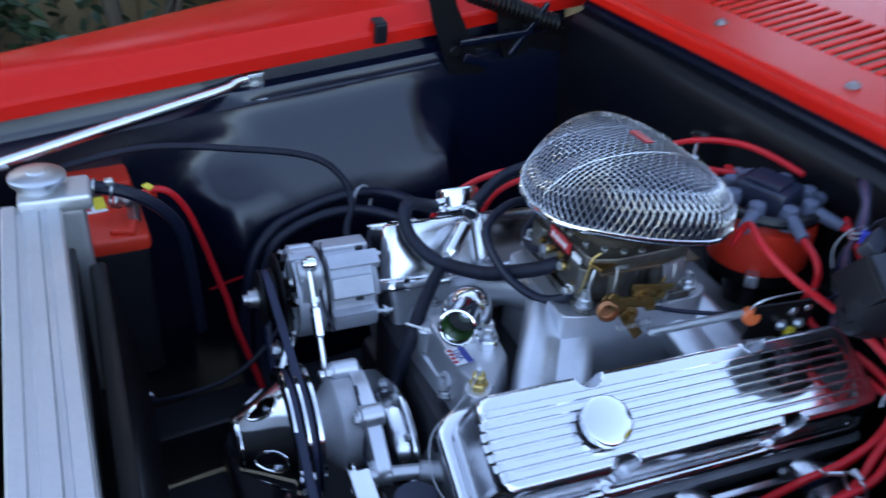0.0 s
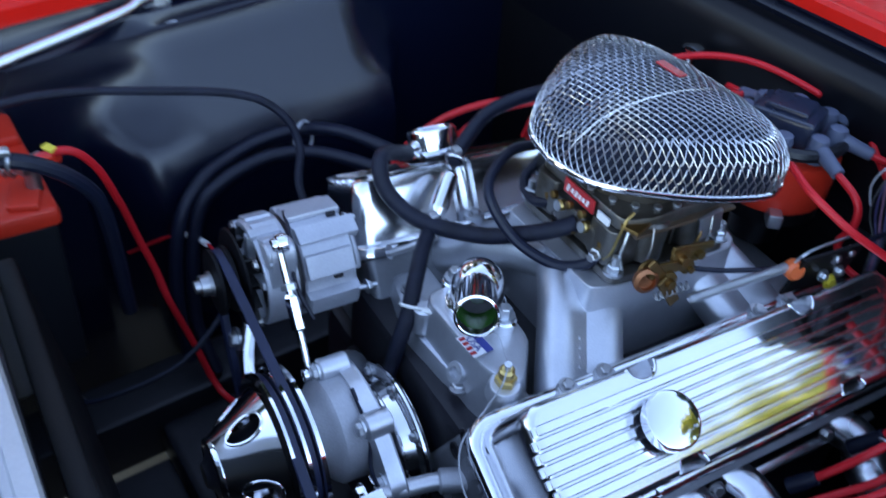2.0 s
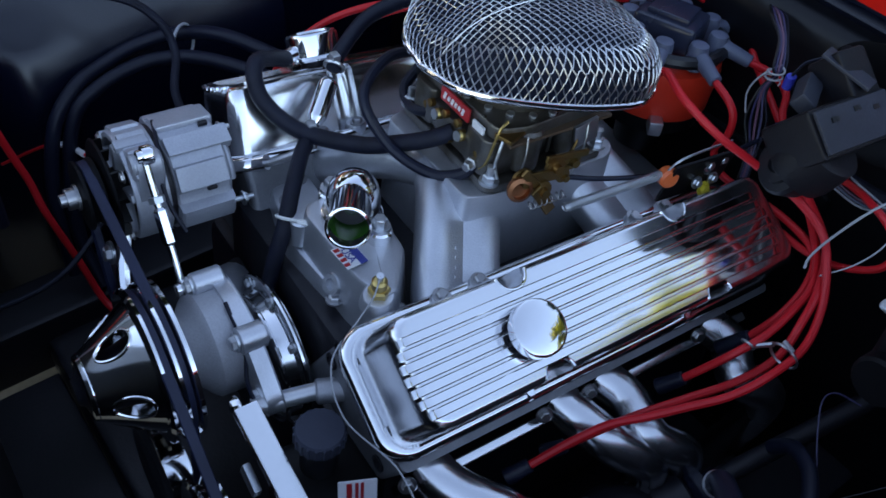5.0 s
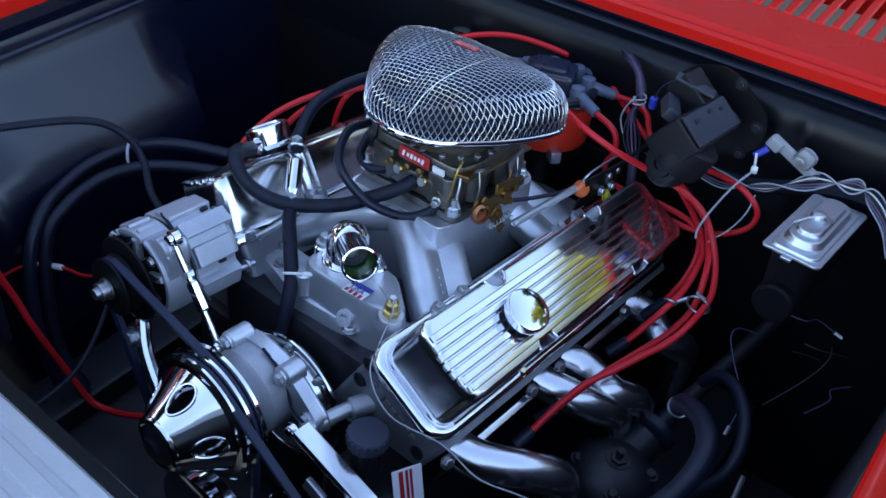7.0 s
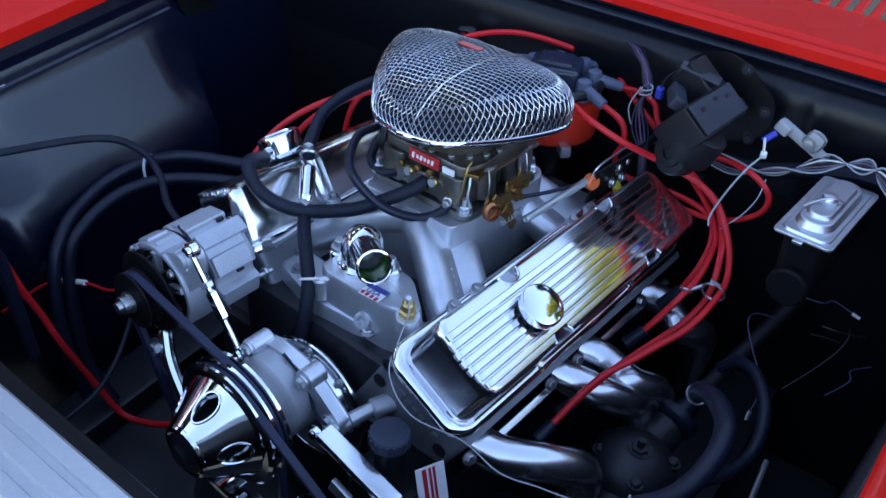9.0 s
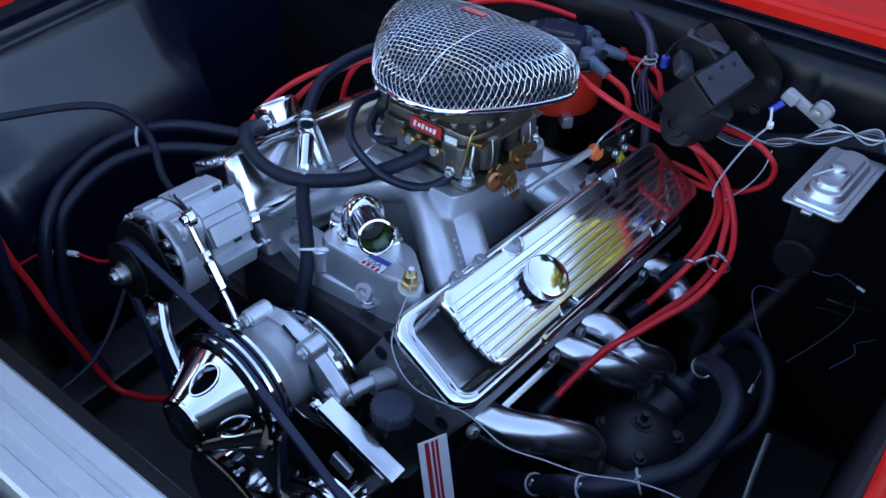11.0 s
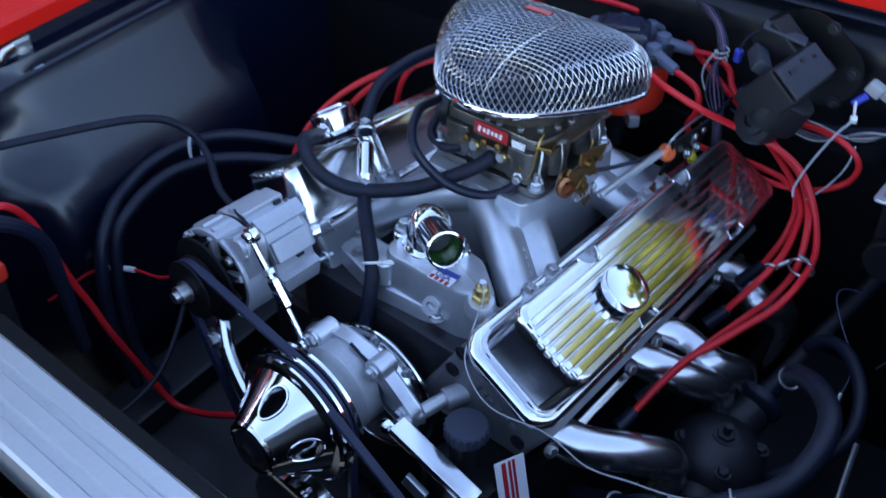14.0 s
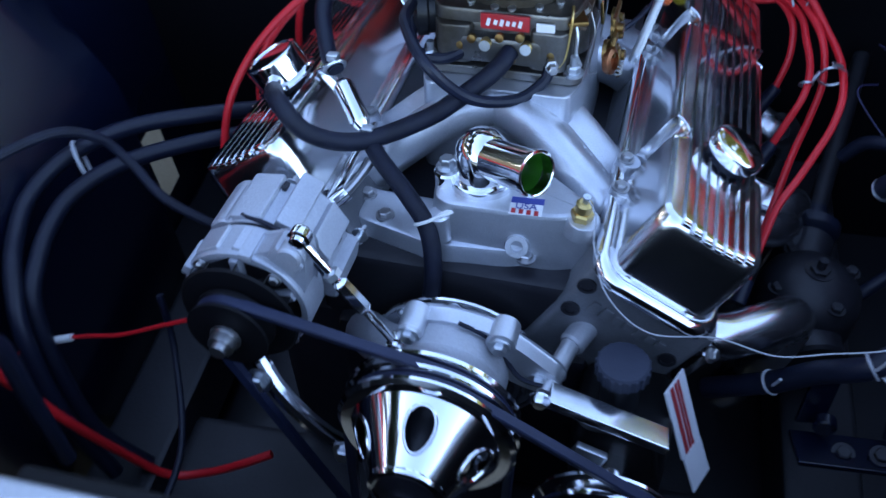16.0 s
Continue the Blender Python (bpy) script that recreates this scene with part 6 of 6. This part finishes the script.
part("loop", S().ring((-0.449, 0.048, 0.800), (0.75, 0.6, 0.15), 0.024, 0.0022, 24, 6), CLEARTIE, hc)
cable("wiring_lead", [(-0.50, -0.44, 0.88), (-0.46, -0.28, 0.925), (-0.42, -0.14, 0.925), (-0.385, -0.05, 0.918), (-0.365, -0.01, 0.89), (-0.345, 0.0, 0.855), (-0.30, -0.02, 0.83), (-0.24, -0.02, 0.80)], 0.0052, LOOM, "black sleeved wiring lead crossing the bay", "wire")
rw = thing("spliced_wire", (-0.36, -0.14, 0.74), "thin red wire with a white splice sleeve", "wire")
part("lead", S().tube([(-0.50, -0.20, 0.640), (-0.463, -0.143, 0.680), (-0.425, -0.118, 0.692), (-0.385, -0.113, 0.705), (-0.330, -0.118, 0.728), (-0.270, -0.128, 0.768), (-0.225, -0.140, 0.802)], 0.0022, 7, 6), REDWIRE, rw)
part("splice_sleeve", S().tube([(-0.452, -0.130, 0.685), (-0.428, -0.119, 0.691), (-0.398, -0.114, 0.701)], 0.0042, 10, 4), WHITE, rw, "white heat-shrink splice")
cable("ground_wire", [(-0.28, -0.33, 0.62), (-0.25, -0.30, 0.63), (-0.24, -0.20, 0.66), (-0.27, -0.12, 0.72), (-0.28, -0.10, 0.78)], 0.0035, RUBBER, "thin black earth wire with a metal end", "wire")
wc = thing("wire_terminal", (-0.27, -0.33, 0.62), "bright metal wire terminal", "clip")
part("lug", S().box((-0.27, -0.325, 0.625), (0.02, 0.016, 0.018), (20, 10, 30), 0.003).cyl((-0.29, -0.34, 0.618), (-0.30, -0.345, 0.615), 0.006, n=10), ZINC, wc)

# ---- driver side: brake, wiper, wiring ----
mc = thing("master_cylinder", (0.425, 0.38, 0.88), "dark brake master cylinder with a bright pressed lid", "brake cylinder")
part("reservoir", S().prism(rounded(0.396, 0.446, 0.345, 0.468, 0.012), 0.885, 0.956, 0.004, -0.003), MATTE, mc)
part("bore", S().cyl((0.420, 0.33, 0.885), (0.420, 0.535, 0.885), 0.025, n=20, bevel=0.003), MATTE, mc)
lidz = S()
lidz.prism(rounded(0.386, 0.455, 0.324, 0.487, 0.007), 0.957, 0.960, 0.001)
lidz.prism(rounded(0.3915, 0.4495, 0.330, 0.481, 0.012), 0.959, 0.963, 0.002, 0.001)
lidz.prism(rounded(0.397, 0.444, 0.342, 0.474, 0.022, 8), 0.962, 0.972, 0.004, 0.003)
lidz.prism(rounded(0.404, 0.437, 0.356, 0.463, 0.016, 8), 0.971, 0.977, 0.003, 0.002)
lid_part = part("lid", lidz, ZINC, mc, "bright pressed metal lid")
part("lid_knob", S().lathe((0.419, 0.400, 0.976), (0, 0, 1), [(0.010, 0), (0.010, 0.004), (0.0085, 0.007), (0.002, 0.008)], 18), ZINC, lid_part)
part("bail_clip", S().tube([(0.400, 0.372, 0.974), (0.412, 0.384, 0.981), (0.424, 0.394, 0.984), (0.436, 0.405, 0.977)], 0.0012, 6, 4), STEEL, lid_part)
part("lid_tab", S().box((0.4185, 0.321, 0.9575), (0.012, 0.010, 0.004), (0, 0, 0), 0.001), ZINC, lid_part)

wm = thing("wiper_motor", (0.24, 0.50, 0.95), "dusty black wiper motor bolted to the bulkhead", "wiper motor")
part("mounting_plate", S().prism(eased([(0.150, 0.985), (0.160, 1.026), (0.178, 1.046), (0.208, 1.058), (0.236, 1.054), (0.284, 1.020), (0.294, 0.998), (0.286, 0.968), (0.255, 0.945), (0.18, 0.94)], 0.014), 0.0, 0.010, 0.003, place=lambda x, y, z: (x, 0.525 - z, y)), SATIN, wm, "black pressed backing plate")
TILT = (0, 38, -2)
part("gear_case", S().box((0.229, 0.436, 0.995), (0.050, 0.112, 0.062), TILT, 0.005).box((0.252, 0.447, 1.004), (0.018, 0.085, 0.030), TILT, 0.003), DUSTYPLASTIC, wm)
part("gear_cover", S().box((0.2500, 0.432, 1.0225), (0.042, 0.102, 0.004), TILT, 0.0012), DUSTCOVER, wm, "dusty grey gear cover plate")
part("cover_ridge", S().box((0.2640, 0.433, 1.0085), (0.004, 0.098, 0.006), TILT, 0.001), DUSTYPLASTIC, wm)
for dy, du in ((-0.030, -0.006), (0.004, -0.008), (0.030, -0.004)):
    part("cover_slot", S().box((0.2500 + du, 0.432 + dy, 1.0252 - du * 0.78), (0.005, 0.009, 0.0018), TILT), BLACKPLASTIC, wm)
part("upper_block", S().box((0.205, 0.468, 1.028), (0.058, 0.040, 0.040), TILT, 0.004), DUSTYPLASTIC, wm)
part("upper_strip", S().box((0.207, 0.459, 1.047), (0.054, 0.022, 0.004), (0, 14, 16), 0.001), DUSTCOVER, wm)
part("side_strip", S().box((0.196, 0.425, 1.021), (0.020, 0.050, 0.018), (0, 30, 30), 0.003), DUSTCOVER, wm)
can = S().lathe((0.243, 0.420, 0.998), (-0.38, -0.18, -0.90), [(0.030, 0), (0.037, 0.004), (0.038, 0.034), (0.036, 0.044), (0.026, 0.048)], 32)
part("motor_can", can, DUSTYPLASTIC, wm)
part("end_cap", S().lathe((0.217, 0.402, 0.957), (-0.25, -0.92, 0.30), [(0.030, -0.02), (0.030, 0.0), (0.027, 0.004), (0.019, 0.005), (0.018, 0.009), (0.009, 0.010), (0.008, 0.006)], 28), DARK, wm)
for x, z in ((0.282, 0.998), (0.172, 1.030), (0.270, 0.955), (0.245, 1.046)):
    part("bolt", S().bolt((x, 0.515, z), (0, -1, 0), 0.006, 0.006), DARK, wm)
part("crimp_connector", S().cyl((0.158, 0.455, 0.996), (0.159, 0.453, 1.012), 0.0055, n=12, bevel=0.001), BLUEPLASTIC, wm, "small blue crimp connector")
part("crimp_connector", S().cyl((0.196, 0.412, 0.966), (0.191, 0.414, 0.985), 0.0065, n=12, bevel=0.001), BLUEPLASTIC, wm, "small blue crimp connector")
part("connector_lead", S().tube([(0.159, 0.453, 1.012), (0.162, 0.462, 1.026), (0.172, 0.480, 1.034), (0.180, 0.500, 1.036)], 0.0016, 6, 5), RUBBER, wm)
part("connector_lead", S().tube([(0.196, 0.412, 0.966), (0.196, 0.418, 0.950), (0.185, 0.440, 0.935), (0.165, 0.455, 0.930)], 0.0016, 6, 5), RUBBER, wm)

wp = thing("white_bracket", (0.345, 0.52, 0.965), "small white plastic bracket on the bulkhead", "bracket")
part("arm", S().box((0.343, 0.506, 0.983), (0.078, 0.010, 0.015), (0, 24, 0), 0.004).box((0.357, 0.502, 0.989), (0.026, 0.012, 0.028), (0, 24, 0), 0.009).box((0.316, 0.500, 0.995), (0.020, 0.016, 0.015), (0, 24, 0), 0.003), OFFWHITE, wp)
part("screw", S().bolt((0.353, 0.4955, 0.986), (0, -1, 0), 0.006, 0.004), STEEL, wp)
part("connector", S().cyl((0.311, 0.492, 0.988), (0.300, 0.482, 0.976), 0.0045, n=10), BLUEPLASTIC, wp, "blue crimp connector")
for k in range(7):
    o = 0.0035 * (k - 3)
    m = (CLEARTIE, GREYRUBBER, PINKWIRE, BLACKPLASTIC, WHITE, LOOM, CLEARTIE)[k]
    cable("harness_wire", [(0.228, 0.49 + o, 0.924 + 0.5 * o), (0.270, 0.488 - o, 0.922 + 1.6 * o), (0.326, 0.488 + 0.5 * o, 0.938 - 0.8 * o), (0.376, 0.495 + o, 0.968 + 0.9 * o), (0.424, 0.497 - o, 0.983 - 0.6 * o), (0.447, 0.495, 0.980 + o), (0.476, 0.488 + o, 0.960 + 0.6 * o), (0.495, 0.48 + o, 0.925)], 0.0011, m, "thin insulated wire in the loose bulkhead harness", "wire", "bulkhead harness", 6, 6)
cable("harness_sleeve", [(0.228, 0.505, 0.915), (0.30, 0.51, 0.922), (0.38, 0.514, 0.950), (0.45, 0.516, 0.962), (0.54, 0.516, 0.945)], 0.010, LOOM, "black taped wiring harness along the bulkhead", "wire")
tie = thing("long_cable_tie", (0.31, 0.44, 0.9), "long pale cable tie holding the ignition wires", "cable tie", "cable ties")
part("strap", S().tube([(0.286, 0.404, 0.874), (0.283, 0.410, 0.886), (0.288, 0.425, 0.912), (0.299, 0.448, 0.945), (0.3107, 0.4659, 0.965)], 0.0014, 6, 6), CLEARTIE, tie)
part("tail", S().tube([(0.300, 0.412, 0.872), (0.316, 0.430, 0.892), (0.325, 0.446, 0.915), (0.324, 0.462, 0.936)], 0.0009, 6, 6), CLEARTIE, tie)
part("head", S().box((0.3107, 0.466, 0.966), (0.008, 0.008, 0.007), (20, 0, 20), 0.001).cyl((0.3107, 0.466, 0.966), (0.306, 0.468, 0.988), 0.0017, n=6), WHITE, tie)
for k in range(5):
    o = 0.003 * (k - 2)
    m = (BLACKPLASTIC, VIOLETWIRE, PINKWIRE, VIOLETWIRE, LOOM)[k]
    cable("bulkhead_wire", [(0.062 + o, 0.535, 1.020), (0.080 + o, 0.520 + o, 1.022), (0.108 + o, 0.500, 1.012), (0.126 + 0.6 * o, 0.482 + o, 0.996), (0.128 + 0.3 * o, 0.478, 0.985), (0.124 + 0.8 * o, 0.474, 0.965), (0.134 + 1.6 * o, 0.468 + o, 0.935), (0.150 + o, 0.458, 0.905), (0.16 + o, 0.45, 0.86)], 0.0014, m, "thin insulated wire hanging down the bulkhead", "wire", "bulkhead drop wires", 6, 6)
knot = thing("wire_knot", (0.128, 0.478, 0.985), "pale wire wound round the hanging bulkhead wires", "wire")
part("coil", S().tube([(0.128 + 0.0085 * math.cos(a), 0.476 + 0.0085 * math.sin(a), 0.980 + 0.0011 * a) for a in np.arange(0, 15.0, 0.5)] + [(0.122, 0.470, 0.990), (0.115, 0.466, 0.975), (0.113, 0.464, 0.958), (0.122, 0.462, 0.940)], 0.0011, 6, 2), CLEARTIE, knot)
part("sleeve", S().tube([(-0.26, 0.558, 1.010), (-0.09, 0.553, 1.008), (0.072, 0.556, 1.004)], 0.012, 10, 6), LOOM, thing("taped_harness", (-0.08, 0.51, 1.04), "black sleeved wiring trunk under the scuttle", "wire"))

# heater hoses low on the driver side
hh, _ = cable("heater_hose", [(0.392, 0.206, 0.782), (0.400, 0.198, 0.800), (0.430, 0.165, 0.825), (0.455, 0.125, 0.835), (0.462, 0.085, 0.825), (0.450, 0.045, 0.800), (0.420, 0.010, 0.785), (0.375, -0.020, 0.763), (0.340, 0.0, 0.720), (0.306, 0.013, 0.678), (0.25, 0.03, 0.63)], 0.0115, RUBBER, "black rubber heater hose curling up beside the header", "hose", "heater hoses", n=14)
part("end_clamp", S().ring((0.393, 0.205, 0.784), (0.28, -0.3, 0.65), 0.0118, 0.0014, 26, 6), ZINC, hh, "bright hose end ring")
cable("heater_hose", [(0.374, 0.340, 0.72), (0.395, 0.335, 0.748), (0.425, 0.315, 0.758), (0.455, 0.275, 0.752), (0.468, 0.240, 0.728), (0.460, 0.222, 0.695), (0.432, 0.212, 0.655), (0.39, 0.190, 0.618), (0.33, 0.150, 0.59)], 0.0082, RUBBER, "thinner black hose low beside the steering gear", "hose", "heater hoses", n=12)
for p0, ax in (((0.420, 0.010, 0.785), (0.8, 0.55, 0.35)), ((0.375, -0.020, 0.763), (0.85, 0.2, 0.55)), ((0.306, 0.013, 0.678), (0.65, -0.2, 0.75))):
    t = thing("hose_tie", p0, "clear nylon tie round the heater hose", "cable tie", "cable ties")
    part("loop", S().ring(p0, ax, 0.0122, 0.0014, 24, 6).cyl(np.add(p0, (0, -0.012, 0.010)), np.add(p0, (0.004, -0.016, 0.026)), 0.0016, n=6), CLEARTIE, t)
cable("sender_wire", [(0.110, 0.012, 0.884), (0.120, 0.0, 0.872), (0.122, -0.015, 0.852), (0.140, -0.052, 0.832), (0.180, -0.060, 0.802), (0.238, -0.040, 0.788), (0.290, -0.042, 0.780), (0.334, -0.034, 0.786), (0.377, -0.026, 0.793), (0.425, -0.010, 0.806), (0.47, 0.010, 0.796), (0.52, 0.020, 0.775), (0.56, 0.03, 0.75)], 0.0008, CLEARTIE, "thin white sender wire trailing over the valve cover edge", "wire", n=6)
sb = thing("steering_gear", (0.36, 0.12, 0.5), "greasy black steering box below the header", "steering box")
box = S().lathe((0.342, 0.175, 0.56), (0.1, 0.0, 1), [(0.05, 0), (0.058, 0.01), (0.058, 0.085), (0.054, 0.102), (0.042, 0.116), (0.026, 0.124), (0.012, 0.126)], 32)
box.cyl((0.352, 0.145, 0.62), (0.362, 0.105, 0.612), 0.036, n=22, bevel=0.004).cyl((0.342, 0.205, 0.64), (0.352, 0.262, 0.655), 0.028, n=22, bevel=0.004)
part("box", box, DARK, sb)
part("adjuster", S().bolt((0.354, 0.175, 0.684), (0.1, 0, 1), 0.011, 0.007).cyl((0.354, 0.175, 0.688), (0.355, 0.175, 0.702), 0.005, n=12), DARK, sb)
part("coupling", S().lathe((0.353, 0.268, 0.657), (0.12, 0.95, 0.28), [(0.012, -0.01), (0.030, 0), (0.032, 0.004), (0.032, 0.012), (0.014, 0.016), (0.014, 0.035)], 24), RUBBER, sb, "black rubber coupling")
part("shaft", S().cyl((0.357, 0.298, 0.667), (0.400, 0.53, 0.745), 0.011, n=14), DARK, sb)
for k in range(4):
    a = k * 1.57 + 0.5
    part("bolt", S().bolt((0.352 + 0.045 * math.cos(a), 0.175 + 0.045 * math.sin(a), 0.668), (0.1, 0.0, 1), 0.007, 0.008), DARK, sb)
frame_bracket = thing("frame_bracket", (0.405, 0.0, 0.56), "glossy black pressed bracket on the chassis frame", "bracket")
fb = part("plate", S().box((0.405, 0.005, 0.598), (0.125, 0.050, 0.006), (-14, 4, 8), 0.002).box((0.362, 0.040, 0.640), (0.030, 0.006, 0.080), (-8, 6, 14), 0.002).box((0.440, 0.036, 0.628), (0.020, 0.006, 0.060), (-8, -6, -8), 0.002).cyl((0.372, 0.030, 0.615), (0.372, 0.016, 0.615), 0.012, n=16, bevel=0.002), BLACKPAINT, frame_bracket)
part("bolt", S().bolt((0.392, 0.000, 0.602), (0, -0.2, 1), 0.008, 0.007), DARK, fb)
part("bolt", S().bolt((0.428, 0.004, 0.604), (0, -0.2, 1), 0.008, 0.007), DARK, fb)
cable("brake_line", [(0.470, 0.330, 0.62), (0.480, 0.268, 0.602), (0.492, 0.20, 0.590), (0.498, 0.10, 0.582), (0.496, 0.020, 0.592), (0.490, -0.06, 0.60), (0.480, -0.16, 0.58)], 0.0042, STEEL, "dull steel brake line along the inner wing", "pipe", n=8)
LOOSE = (((0.403, 0.41, 0.78), (0.381, 0.394, 0.785), (0.38, 0.376, 0.78), (0.402, 0.354, 0.76), (0.421, 0.339, 0.745), (0.433, 0.325, 0.73), (0.435, 0.296, 0.70)),
         ((0.486, 0.445, 0.79), (0.491, 0.429, 0.785), (0.486, 0.407, 0.77), (0.471, 0.377, 0.75), (0.454, 0.341, 0.735)),
         ((0.402, 0.468, 0.80), (0.416, 0.453, 0.80), (0.443, 0.457, 0.80), (0.454, 0.471, 0.80), (0.489, 0.473, 0.79)),
         ((0.45, 0.411, 0.78), (0.467, 0.418, 0.78), (0.485, 0.427, 0.775)),
         ((0.50, 0.361, 0.74), (0.516, 0.395, 0.75), (0.511, 0.41, 0.755), (0.529, 0.43, 0.76)),
         ((0.458, 0.424, 0.79), (0.48, 0.428, 0.79), (0.508, 0.448, 0.785)))
for k, pts in enumerate(LOOSE):
    wire, _ = cable("loose_wire", pts, 0.0009, BLACKPLASTIC if k % 2 else VIOLETWIRE, "thin loose wire hanging in the dark bay", "wire", "loose bay wires", 6, 6)
    if k in (0, 2):
        a, b = np.array(pts[-2]), np.array(pts[-1])
        part("crimp_end", S().cyl(a + (b - a) * 0.7, b, 0.0026, n=8), ZINC, wire, "bare metal crimp end")
bw = thing("blue_white_wire", (0.378, -0.022, 0.762), "thin blue and white wire pair hanging from a hose tie", "wire")
part("blue_lead", S().tube([(0.378, -0.022, 0.762), (0.398, -0.028, 0.745), (0.423, -0.030, 0.711), (0.458, -0.034, 0.665), (0.470, -0.04, 0.60), (0.472, -0.05, 0.50)], 0.0012, 6, 6), BLUEPLASTIC, bw)
part("white_lead", S().tube([(0.377, -0.022, 0.763), (0.401, -0.031, 0.744), (0.420, -0.032, 0.712), (0.461, -0.036, 0.664), (0.475, -0.042, 0.60), (0.477, -0.052, 0.50)], 0.0011, 6, 6), WHITE, bw)
